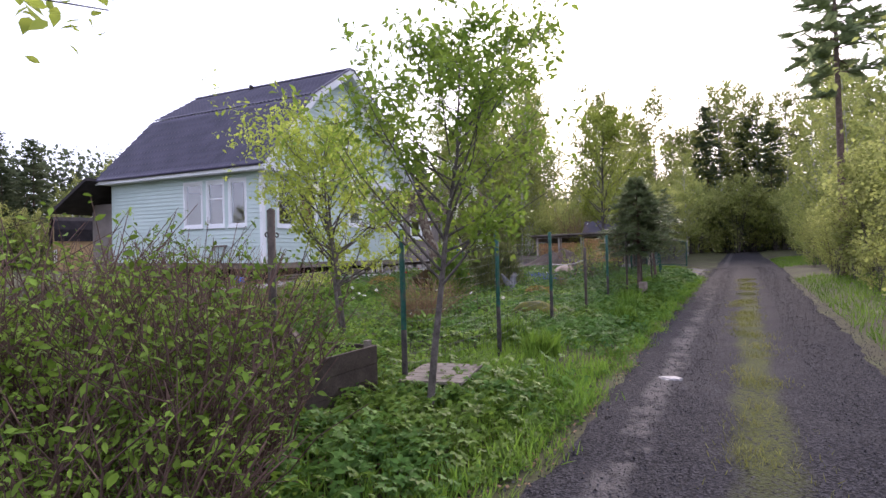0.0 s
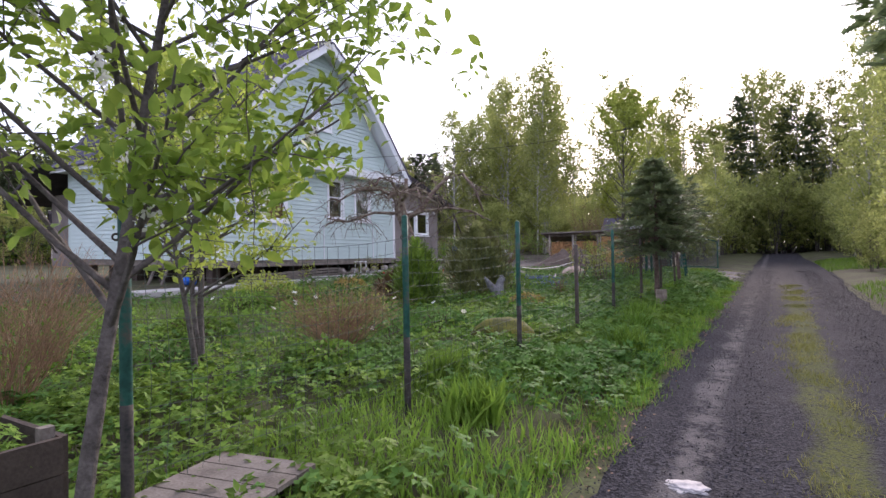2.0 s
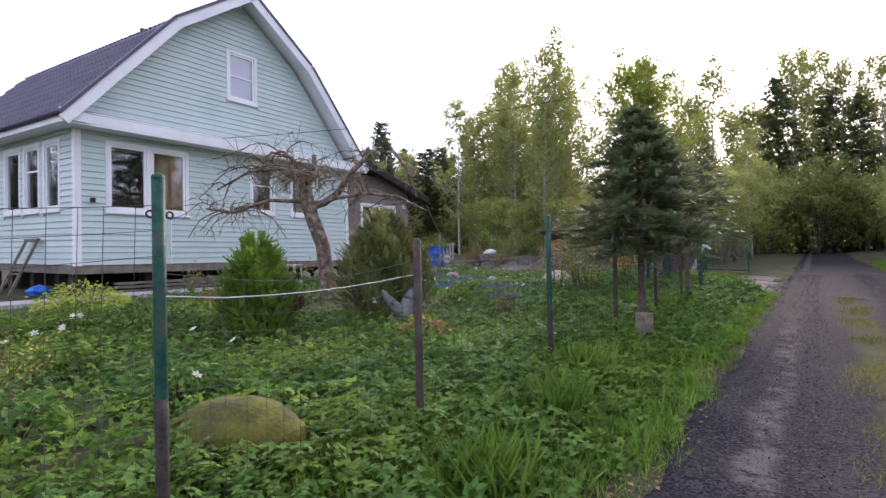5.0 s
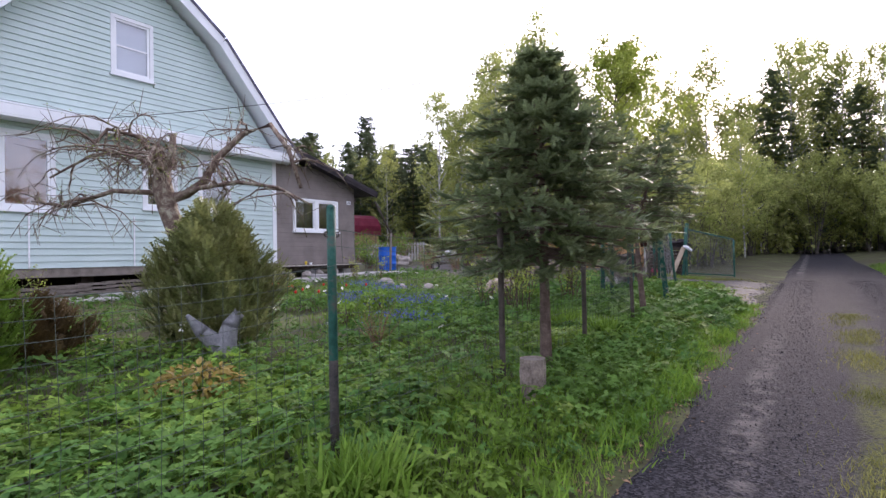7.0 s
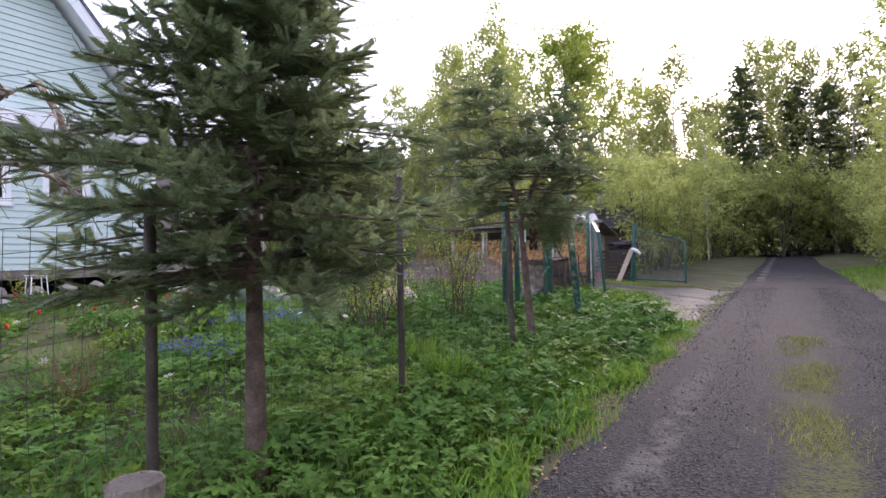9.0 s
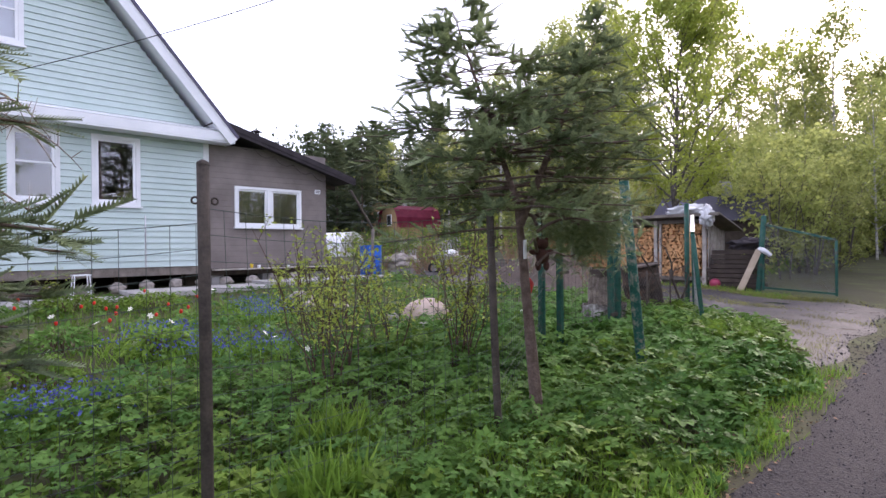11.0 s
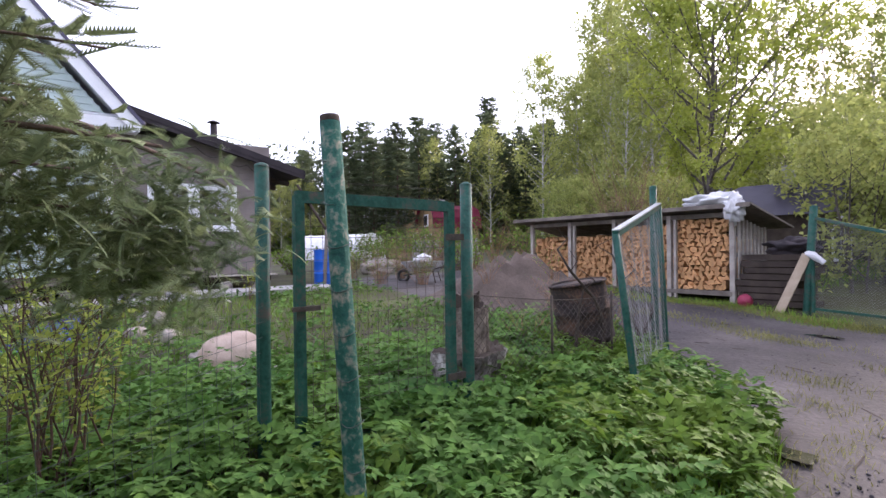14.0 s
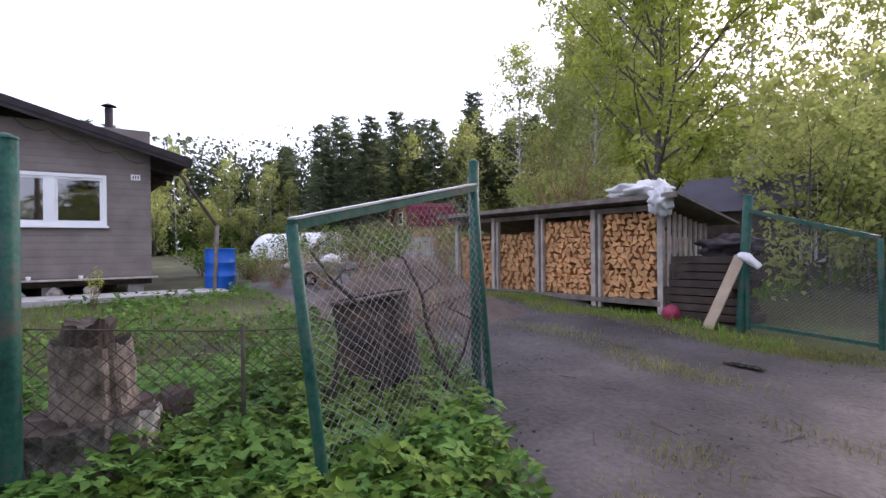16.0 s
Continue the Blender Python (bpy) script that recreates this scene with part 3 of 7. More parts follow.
tagged(sheet("ground", axis_lines(-17, 8, 0.3, 600), axis_lines(-5, 40, 0.3, 600), ground_z, M["soil"]), "dark garden soil with moss and low grass", "ground", kind="structure")


def ribbon(name, left, right, ys, cols, lift, material, seed):
    """A strip along y with ragged edges, just above the ground."""
    rng = np.random.default_rng(seed)
    n = len(ys)
    el = np.array([left(y) for y in ys]) + np.convolve(rng.normal(0, 0.10, n + 6), np.ones(7) / 7, "valid") + rng.normal(0, 0.02, n)
    er = np.array([right(y) for y in ys]) + np.convolve(rng.normal(0, 0.10, n + 6), np.ones(7) / 7, "valid") + rng.normal(0, 0.02, n)
    t = np.linspace(0, 1, cols)[None]
    x = el[:, None] * (1 - t) + er[:, None] * t
    y = np.repeat(np.array(ys)[:, None], cols, 1)
    edge = np.minimum(t, 1 - t) * 2
    z = ground_z(x, y) + lift * np.minimum(1, edge * 6) - 0.02 * (edge < 1e-6) - 0.012 * np.exp(-((np.abs(x - 0.1) - 0.75) / 0.25) ** 2) * (lift < 0.03)
    v = np.column_stack([x.ravel(), y.ravel(), z.ravel()])
    i = np.arange(n - 1)[:, None] * cols + np.arange(cols - 1)[None]
    f = np.stack([i, i + 1, i + 1 + cols, i + cols], -1).reshape(-1, 4)
    me = raw_mesh(name, v, f, 4)
    me.polygons.foreach_set("use_smooth", np.ones(len(me.polygons), bool))
    return link_mesh(name, me, material)


def road_left(y):
    return -1.32 - 0.0 * y


def road_right(y):
    return 1.45 + 0.3 * float(smooth(20, 27, y)) - 0.3 * float(smooth(35, 45, y))


road_ys = np.concatenate([np.arange(-8, 36, 0.22), np.arange(36, 110, 1.5)])
tagged(ribbon("road", road_left, road_right, road_ys, 22, 0.022, M["road"], 5), "gravel road with dark wheel tracks and a mossy strip", "road", kind="structure")


def drive_near(x):
    return 24.0 + 1.8 * smooth(1.0, 6.0, -x) - 2.0 * smooth(2.4, 1.2, -x)


def drive_far(x):
    return 29.3 + 0.25 * (-x - 3) * (x < -3)


def driveway():
    """The dirt drive that leaves the road through the open gate."""
    rng = np.random.default_rng(8)
    xs = np.arange(-14.0, -0.9, 0.25)
    cols = 24
    n0 = np.array([drive_near(x) for x in xs]) + np.convolve(rng.normal(0, 0.22, len(xs) + 4), np.ones(5) / 5, "valid")
    n1 = np.array([drive_far(x) for x in xs]) + np.convolve(rng.normal(0, 0.22, len(xs) + 4), np.ones(5) / 5, "valid")
    t = np.linspace(0, 1, cols)[None]
    y = n0[:, None] * (1 - t) + n1[:, None] * t
    x = np.repeat(xs[:, None], cols, 1)
    edge = np.minimum(t, 1 - t) * 2
    z = ground_z(x, y) + (0.03 - 0.06 * smooth(1.75, 1.2, -x)) * np.minimum(1, edge * 6) - 0.02 * (edge < 1e-6) + 0.01 * np.sin(x * 3.1) * np.sin(y * 2.7)
    v = np.column_stack([x.ravel(), y.ravel(), z.ravel()])
    i = np.arange(len(xs) - 1)[:, None] * cols + np.arange(cols - 1)[None]
    f = np.stack([i, i + cols, i + cols + 1, i + 1], -1).reshape(-1, 4)
    me = raw_mesh("driveway", v, f, 4)
    me.polygons.foreach_set("use_smooth", np.ones(len(me.polygons), bool))
    return tagged(link_mesh("driveway", me, M["dirt"]), "packed dirt drive with ruts and small grass patches", "driveway", kind="structure")


driveway()

# ---- the house ----
HX, HY0, HY1 = -13.85, 12.35, 20.67         # gable face, its two corners
HZ0, HZ1, HBACK = 1.50, 4.56, -22.57         # foot of the siding, soffit, back wall
HYM = (HY0 + HY1) / 2


def boards_with_holes(parent, name, plane, a0, a1, z0, z1, holes, material, limit=None, pitch=0.125, flip=1, lap=0.034):
    """Lap siding: each board a thin wedge. plane('x', value) or ('y', value); holes: (a0, a1, z0, z1); limit(z) gives the span at a height."""
    axis, val = plane
    i = 0
    z = z0
    while z < z1 - 0.01:
        zt = min(z + pitch, z1)
        s0, s1 = (a0, a1) if limit is None else limit((z + zt) / 2)
        spans = [(s0, s1)]
        for h0, h1, hz0, hz1 in holes:
            if zt > hz0 + 0.02 and z < hz1 - 0.02:
                spans = [q for sp in spans for q in ((sp[0], min(sp[1], h0)), (max(sp[0], h1), sp[1])) if q[1] - q[0] > 0.02]
        for q0, q1 in spans:
            bm = bmesh.new()
            prof = ((0.0, z), (lap, z + 0.003), (0.006, zt), (0.0, zt))
            rows = []
            for a in (q0, q1):
                rows.append([bm.verts.new((val + flip * d, a, zz) if axis == "x" else (a, val + flip * d, zz)) for d, zz in prof])
            for k in range(4):
                bm.faces.new((rows[0][k], rows[1][k], rows[1][(k + 1) % 4], rows[0][(k + 1) % 4]))
            bm.faces.new(rows[0][::-1])
            bm.faces.new(rows[1])
            bmesh.ops.recalc_face_normals(bm, faces=bm.faces[:])
            part(name, bm, material, parent)
        z += pitch
        i += 1


def roof_y(z):
    """Half width of the gambrel-like gable at a height: steep lower slope, flatter top."""
    return float(np.interp(z, [4.86, 7.5, 8.95], [4.16, 1.95, 0.03]))


def window_unit(parent, plane, a0, a1, z0, z1, sashes, flip=1, trim=0.09, transom=None, sill=True, back=None, casing="white", blinds=()):
    """A window in a wall: casing, sash frames, panes, sill, and a dark room box behind it."""
    axis, val = plane

    def b(d0, d1, p0, p1, q0, q1):
        d0, d1 = sorted((val + flip * d0, val + flip * d1))
        return boxed(d0, d1, p0, p1, q0, q1) if axis == "x" else boxed(p0, p1, d0, d1, q0, q1)

    def add(name, mat, args, par, label=""):
        return part(name, b(*args), mat, par, label)

    w = thing("window", (0, 0, 0), "", "")

    w.parent = parent
    for args in ((-0.02, 0.035, a0, a0 + trim, z0, z1), (-0.02, 0.035, a1 - trim, a1, z0, z1), (-0.02, 0.036, a0 + trim, a1 - trim, z1 - trim, z1), (-0.02, 0.036, a0 + trim, a1 - trim, z0, z0 + trim)):
        add("casing", M[casing], args, w)
    if sill:
        add("sill", M[casing], (0.0, 0.09, a0 - 0.03, a1 + 0.03, z0 - 0.03, z0 + 0.012), w)
    if back:
        add("lining", M[back], (-1.2, -0.9, a0 - 0.3, a1 + 0.3, z0 - 0.3, z1 + 0.3), w)
    ia0, ia1, iz0, iz1 = a0 + trim, a1 - trim, z0 + trim, z1 - trim
    gap = 0.14 if sashes == 2 and a1 - a0 > 1.5 else 0.05
    wd = (ia1 - ia0 - gap * (sashes - 1)) / sashes
    for i in range(sashes):
        s0 = ia0 + i * (wd + gap)
        s1 = s0 + wd
        if i:
            add("mullion", M[casing], (-0.02, 0.03, s0 - gap, s0, iz0, iz1), w)
        for args in ((-0.06, 0.0, s0, s0 + 0.05, iz0, iz1), (-0.06, 0.0, s1 - 0.05, s1, iz0, iz1), (-0.06, 0.001, s0 + 0.05, s1 - 0.05, iz1 - 0.05, iz1), (-0.06, 0.001, s0 + 0.05, s1 - 0.05, iz0, iz0 + 0.05)):
            add("frame", M["pvc"], args, w)
        cuts = [iz0 + 0.05] + ([iz0 + (iz1 - iz0) * transom] if transom else []) + [iz1 - 0.05]
        if transom:
            add("glazing_bar", M["pvc"], (-0.05, -0.005, s0 + 0.05, s1 - 0.05, cuts[1] - 0.02, cuts[1] + 0.02), w)
        for q0, q1 in zip(cuts, cuts[1:]):
            g = add("pane", M["glass"], (-0.035, -0.025, s0 + 0.05, s1 - 0.05, q0, q1), w)
            g.visible_shadow = False
        if i < len(blinds) and blinds[i]:
            m_, f0, f1 = blinds[i]
            add("curtain", M[m_], (-0.16, -0.14, s0 + (s1 - s0) * f0, s0 + (s1 - s0) * f1, iz0, iz1), w)
    return w


def wall_shell(parent, name, x0, x1, y0, y1, z0, z1, holes, material, axis):
    """A wall with thickness, cut into panels round its openings."""
    a0, a1 = (y0, y1) if axis == "x" else (x0, x1)
    cols = sorted({a0, a1, *[h[0] for h in holes], *[h[1] for h in holes]})
    bm = bmesh.new()
    for p, q in zip(cols, cols[1:]):
        cuts = sorted((h[2], h[3]) for h in holes if h[0] < (p + q) / 2 < h[1])
        z = z0
        for c0, c1 in [*cuts, (z1, z1)]:
            if c0 - z > 0.01:
                box(bm, *((x0, x1, p, q) if axis == "x" else (p, q, y0, y1)), z, c0)
            z = c1
    return part(name, bm, material, parent)


house = thing("house", (0, 0, 0), "mint-green clapboard house with dark metal gambrel roof and white trim", "house")
GABLE = [(12.95, 14.94, 2.72, 4.40), (16.76, 17.64, 2.90, 4.46), (18.20, 19.16, 2.90, 4.48)]
SIDE = [(-18.05, -16.95, 2.74, 4.42), (-16.75, -15.75, 2.74, 4.42), (-15.55, -14.60, 2.74, 4.42)]
UPPER = (16.07, 17.06, 6.08, 7.53)
wall_shell(house, "front_wall", HX - 0.18, HX - 0.002, HY0 + 0.18, HY1 - 0.18, HZ0, HZ1 + 0.3, GABLE, M["siding"], "x")
wall_shell(house, "side_wall", HBACK, HX - 0.002, HY0 + 0.002, HY0 + 0.18, HZ0, HZ1 + 0.1, SIDE, M["siding"], "y")
part("back_wall", boxed(HBACK - 0.18, HBACK, HY0, HY1, HZ0, HZ1), M["siding"], house)
part("far_wall", boxed(HBACK, HX - 0.002, HY1 - 0.18, HY1, HZ0, HZ1 + 0.1), M["siding"], house)
part("floor", boxed(HBACK, HX - 0.18, HY0 + 0.18, HY1 - 0.18, HZ0, HZ0 + 0.2), M["old_wood"], house)
part("attic_floor", boxed(HBACK, HX - 0.2, HY0 + 0.2, HY1 - 0.2, HZ1 + 0.1, HZ1 + 0.25), M["interior"], house)
part("inner_wall", boxed(HX - 3.2, HX - 3.1, HY0 + 0.2, HY1 - 0.2, HZ0 + 0.2, HZ1 + 0.08), M["interior"], house)


def gable_wall():
    """The gable triangle with the attic window cut out."""
    bm = bmesh.new()
    zs = sorted({4.86, *np.linspace(4.9, 8.92, 22), UPPER[2], UPPER[3], 7.5})
    for z0, z1 in zip(zs, zs[1:]):
        for lo, hi in (((HYM, 0), (UPPER[0], 1)), ((UPPER[1], 1), (HYM, 2))) if UPPER[2] <= (z0 + z1) / 2 <= UPPER[3] else (((HYM, 0), (HYM, 2)),):
            pts = []
            for (yy, k), z in ((lo, z0), (hi, z0), (hi, z1), (lo, z1)):
                pts.append((yy if k == 1 else HYM - roof_y(z) if k == 0 else HYM + roof_y(z), z))
            a = [bm.verts.new((HX - 0.002, y, z)) for y, z in pts]
            b = [bm.verts.new((HX - 0.15, y, z)) for y, z in pts]
            bm.faces.new(a)
            bm.faces.new(b[::-1])
            for i in range(4):
                bm.faces.new((a[i], b[i], b[(i + 1) % 4], a[(i + 1) % 4]))
    return part("gable_wall", bm, M["siding"], house)


gable_wall()
PITCH = 0.142
boards_with_holes(house, "clapboard", ("x", HX), HY0 + 0.1, HY1 - 0.1, HZ0, HZ1, GABLE, M["siding"], pitch=PITCH)
boards_with_holes(house, "clapboard", ("x", HX), 0, 0, 4.98, 8.85, [UPPER], M["siding"], limit=lambda z: (HYM - roof_y(z) + 0.02, HYM + roof_y(z) - 0.02), pitch=PITCH)
boards_with_holes(house, "clapboard", ("y", HY0), HBACK, HX - 0.1, HZ0, HZ1, SIDE, M["siding"], pitch=PITCH, flip=-1)
bm = bmesh.new()
for z0, z1 in ((4.9, 7.5), (7.5, 8.9)):
    q = [bm.verts.new((HBACK - 0.1, HYM + s * roof_y(z), z)) for z, s in ((z0, -1), (z0, 1), (z1, 1), (z1, -1))]
    bm.faces.new(q)
part("back_gable", bm, M["siding"], house)
window_unit(house, ("x", HX), *GABLE[0], 2, blinds=(None, ("curtain", 0.0, 1.0)))
window_unit(house, ("x", HX), *GABLE[1], 1, transom=0.55)
window_unit(house, ("x", HX), *GABLE[2], 1)
window_unit(house, ("x", HX), *UPPER, 1, transom=0.5, blinds=(("blind", 0.0, 1.0),))
for k, (a0, a1, z0, z1) in enumerate(SIDE):
    window_unit(house, ("y", HY0), a0, a1, z0, z1, 1, flip=-1, transom=0.62 if k == 1 else None)


def trim_beam(name, p, q, w, h, mat="white", up=(1, 0, 0)):
    return part(name, slant(bmesh.new(), p, q, w, h, up), M[mat], house)


OUT = 0.55                                     # gable overhang
for s, y in ((-1, HY0), (1, HY1)):
    part("corner_board", boxed(HX - 0.10, HX + 0.035, y - 0.035 if s < 0 else y - 0.10, y + 0.10 if s < 0 else y + 0.035, HZ0 - 0.02, HZ1), M["white"], house)
part("sill_beam", boxed(HX - 0.2, HX + 0.0, HY0, HY1, HZ0 - 0.2, HZ0 - 0.004), M["old_wood"], house)
part("sill_beam", boxed(HBACK, HX - 0.2, HY0, HY0 + 0.2, HZ0 - 0.2, HZ0 - 0.004), M["old_wood"], house)
part("belt_board", boxed(HX - 0.01, HX + OUT, HY0 - 0.30, HY1 + 0.42, HZ1 + 0.01, HZ1 + 0.05), M["white"], house)
part("belt_board", boxed(HX + OUT - 0.04, HX + OUT, HY0 - 0.34, HY1 + 0.46, HZ1 + 0.054, HZ1 + 0.26), M["white"], house)
bm = bmesh.new()                              # sloped ledge between belt and gable
v = [bm.verts.new(p) for p in ((HX, HY0 - 0.3, 4.98), (HX, HY1 + 0.42, 4.98), (HX + OUT, HY1 + 0.46, HZ1 + 0.27), (HX + OUT, HY0 - 0.34, HZ1 + 0.27), (HX, HY0 - 0.3, 4.95), (HX, HY1 + 0.42, 4.95), (HX + OUT - 0.05, HY1 + 0.46, HZ1 + 0.262), (HX + OUT - 0.05, HY0 - 0.34, HZ1 + 0.262))]
for f in ((3, 2, 1, 0), (4, 5, 6, 7), (0, 1, 5, 4), (2, 3, 7, 6), (1, 2, 6, 5), (3, 0, 4, 7)):
    bm.faces.new([v[i] for i in f])
part("ledge", bm, M["white"], house)

EAVE = 4.62
ROOF = [(4.60, EAVE + 0.06), (2.10, 7.60), (0.0, 9.10)]      # half width, height of eave, knee and ridge


def roof_slopes():
    """Corrugated metal roof: four slopes of narrow rolls with a thickness."""
    x0, x1 = HBACK - 0.5, HX + OUT + 0.05
    for s in (-1, 1):
        for (w0, z0), (w1, z1) in zip(ROOF, ROOF[1:]):
            n = 44
            xs = np.linspace(x0, x1, n * 4 + 1)
            wave = 0.028 * np.cos(np.arange(n * 4 + 1) * np.pi / 2)
            rows = 2 * max(6, int(math.hypot(w1 - w0, z1 - z0) / 0.35))
            v, f = [], []
            ln = math.hypot(w1 - w0, z1 - z0)
            nx, nz = (z1 - z0) / ln, (w0 - w1) / ln
            for r in range(rows):
                t = (r // 2 + (r % 2) * 0.97) / (rows // 2)
                w, z = w0 + (w1 - w0) * t, z0 + (z1 - z0) * t
                for x, k in zip(xs, wave):
                    d = k + 0.03 + 0.04 * (1 - r % 2)
                    v.append((x, HYM + s * (w + nx * d), z + nz * d))
            c = len(xs)
            for r in range(rows - 1):
                for i in range(c - 1):
                    q = (r * c + i, r * c + i + 1, (r + 1) * c + i + 1, (r + 1) * c + i)
                    f.append(q if s < 0 else q[::-1])
            link_mesh("roof_slope", raw_mesh("roof_slope", v, f, 4), M["roof"], house)
            bm = bmesh.new()
            slant(bm, (x0, HYM + s * (w0 + w1) / 2, (z0 + z1) / 2 - 0.05), (x1 - 0.03, HYM + s * (w0 + w1) / 2, (z0 + z1) / 2 - 0.05), ln, 0.04, (0, s * nx, nz))
            part("roof_deck", bm, M["white"], house)
            # barge boards with a dark edge strip along the gable
            a, b = (x1, HYM + s * w0, z0 - 0.08), (x1, HYM + s * w1, z1 - 0.08)
            part("barge_board", slant(bmesh.new(), a, b, 0.035, 0.24, (0, s * nx, nz)), M["white"], house)
            part("verge_strip", slant(bmesh.new(), (x1 + 0.01, a[1] + s * nx * 0.12, a[2] + nz * 0.14 + 0.03), (x1 + 0.01, b[1] + s * nx * 0.12, b[2] + nz * 0.14 + 0.03), 0.08, 0.07, (0, s * nx, nz)), M["roof"], house)
        # eave: soffit, fascia and gutter
        y = HYM + s * 4.62
        part("soffit", boxed(x0, x1 - 0.05, min(y, HYM + s * 4.1), max(y, HYM + s * 4.1), EAVE - 0.03, EAVE - 0.01), M["white"], house)
        part("fascia", boxed(x0, x1 - 0.02, y - 0.015, y + 0.015, EAVE - 0.06, EAVE + 0.14), M["white"], house)
        tb = Tubes()
        tb.add([(x0, y + s * 0.07, EAVE + 0.10), (x1, y + s * 0.07, EAVE + 0.12)], [0.055, 0.055], 8)
        link_mesh("gutter", tb.mesh("gutter"), M["roof"], house)
    part("ridge_cap", slant(bmesh.new(), (x0, HYM, 9.16), (x1, HYM, 9.16), 0.22, 0.06), M["roof"], house)
    part("vent_pipe", boxed(-19.06, -18.94, HYM - 0.26, HYM - 0.14, 8.9, 9.22), M["roof_dark"], house)


roof_slopes()

# brown lean-to at the back
part("leanto_wall", boxed(-24.6, HBACK - 0.2, HY0 + 0.3, HY0 + 0.45, 1.2, 3.9), M["annex"], house)
part("leanto_wall", boxed(-24.75, -24.6, HY0 + 0.3, HY1 - 1, 1.2, 3.6), M["annex"], house)
part("leanto_roof", slant(bmesh.new(), (HBACK - 0.2, 15.5, 4.75), (-25.4, 15.5, 3.55), 8.2, 0.12), M["roof_dark"], house)

# piers below, and near-black panels added to stand in for crawl-space shade
for y in np.linspace(HY0 + 0.25, HY1 - 0.25, 6):
    part("pier", boxed(HX - 0.75, HX - 0.45, y - 0.13, y + 0.13, 0.5, HZ0 - 0.2), M["dark_wood"], house)
for x in np.linspace(HX - 2, HBACK + 0.5, 5):
    part("pier", boxed(x - 0.12, x + 0.12, HY0 + 0.35, HY0 + 0.6, 0.4, HZ0 - 0.2), M["dark_wood"], house)
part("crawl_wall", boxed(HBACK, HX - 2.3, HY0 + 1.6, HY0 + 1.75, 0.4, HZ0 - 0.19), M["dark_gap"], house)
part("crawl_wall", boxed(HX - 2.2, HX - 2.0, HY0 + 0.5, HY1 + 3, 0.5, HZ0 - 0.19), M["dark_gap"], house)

# the body of the house runs back slightly askew of its gable, on ground that lifts its rear
SKEW = Matrix(((0.91, 0, 0, HX * 0.09), (0.05, 1, 0, -0.05 * HX), (-0.022, 0, 1, 0.022 * HX), (0, 0, 0, 1)))
for o in house.children_recursive:
    if o.type == "MESH":
        o.data.transform(SKEW)

# ---- the annex ----
annex = thing("annex", (0, 0, 0), "low brown-grey board annex with a dark felt roof", "house")
AY1, AZ0 = 24.10, 1.42
AW = (21.36, 23.27, 2.48, 3.56)
wall_shell(annex, "front_wall", HX - 0.2, HX - 0.022, HY1 + 0.045, AY1, AZ0, 4.6, [AW], M["annex"], "x")
boards_with_holes(annex, "board", ("x", HX - 0.02), HY1 + 0.045, AY1, AZ0, 4.35, [AW], M["annex"], limit=lambda z: (HY1 + 0.045, min(AY1, AY1 - (z - 4.05) * 4.0 if z > 4.05 else AY1)), pitch=0.145, lap=0.011)
part("side_wall", boxed(-20.5, HX - 0.2, AY1 - 0.2, AY1, AZ0, 4.0), M["annex"], annex)
window_unit(annex, ("x", HX), *AW, 2, casing="pvc", trim=0.07)
part("inner_wall", boxed(HX - 2.6, HX - 2.5, HY1 + 0.1, AY1 - 0.2, AZ0, 4.0), M["interior"], annex)
part("sill_beam", boxed(HX - 0.22, HX - 0.03, HY1 + 0.1, AY1, AZ0 - 0.18, AZ0 - 0.004), M["dark_wood"], annex)
for y in (20.95, 22.3, 23.8):
    part("pier", boxed(HX - 0.4, HX - 0.1, y - 0.15, y + 0.15, 0.6, AZ0 - 0.18), M["concrete"], annex)
part("roof_slab", slant(bmesh.new(), (-17.2, HY1 + 0.05, 5.12), (-17.2, AY1 + 0.75, 3.93), 7.6, 0.14, (0, 0.3, 1)), M["roof_dark"], annex)
part("fascia", slant(bmesh.new(), (HX + 0.42, HY1 + 0.45, 4.92), (HX + 0.42, AY1 + 0.76, 3.86), 0.03, 0.16, (0, 0.3, 1)), M["roof_dark"], annex)
for x in (-14.5, -15.6, -16.7):
    part("rafter", slant(bmesh.new(), (x, AY1 - 0.3, 3.97), (x, AY1 + 0.72, 3.78), 0.05, 0.12), M["dark_wood"], annex)
tb = Tubes()
tb.add([(-17.3, 23.55, 4.2), (-17.3, 23.55, 5.80)], [0.10, 0.10], 10)
tb.add([(-17.3, 23.55, 5.86), (-17.3, 23.55, 5.93)], [0.20, 0.05], 10)
link_mesh("chimney", tb.mesh("chimney"), M["roof_dark"], annex)
part("number_plate", boxed(HX - 0.015, HX + 0.012, 23.72, 23.90, 3.50, 3.62), M["white"], annex)

for k in range(3):
    part("numeral_bar", boxed(HX + 0.0125, HX + 0.015, 23.755 + 0.045 * k, 23.775 + 0.045 * k, 3.525, 3.595), M["cable"], annex)
part("ledge_board", boxed(HX + 0.0, HX + 0.2, HY1 + 0.1, AY1 + 0.1, AZ0 - 0.05, AZ0 - 0.012), M["grey_board"], annex)
for y, h, m, label in ((21.75, 0.11, "yellow_cup", "small yellow plastic cup on the annex ledge"), (21.95, 0.07, "white", "small white pot on the annex ledge"), (22.8, 0.06, "white", "small white pot on the annex ledge")):
    tb = Tubes()
    tb.add([(0, 0, 0), (0, 0, h * 0.5), (0, 0, h)], [0.035, 0.04, 0.045], 10)
    cup = link_mesh("cup", tb.mesh("cup"), M[m])
    cup.matrix_basis = pose(HX + 0.12, y, AZ0 - 0.012)
    tagged(cup, label, "cup")

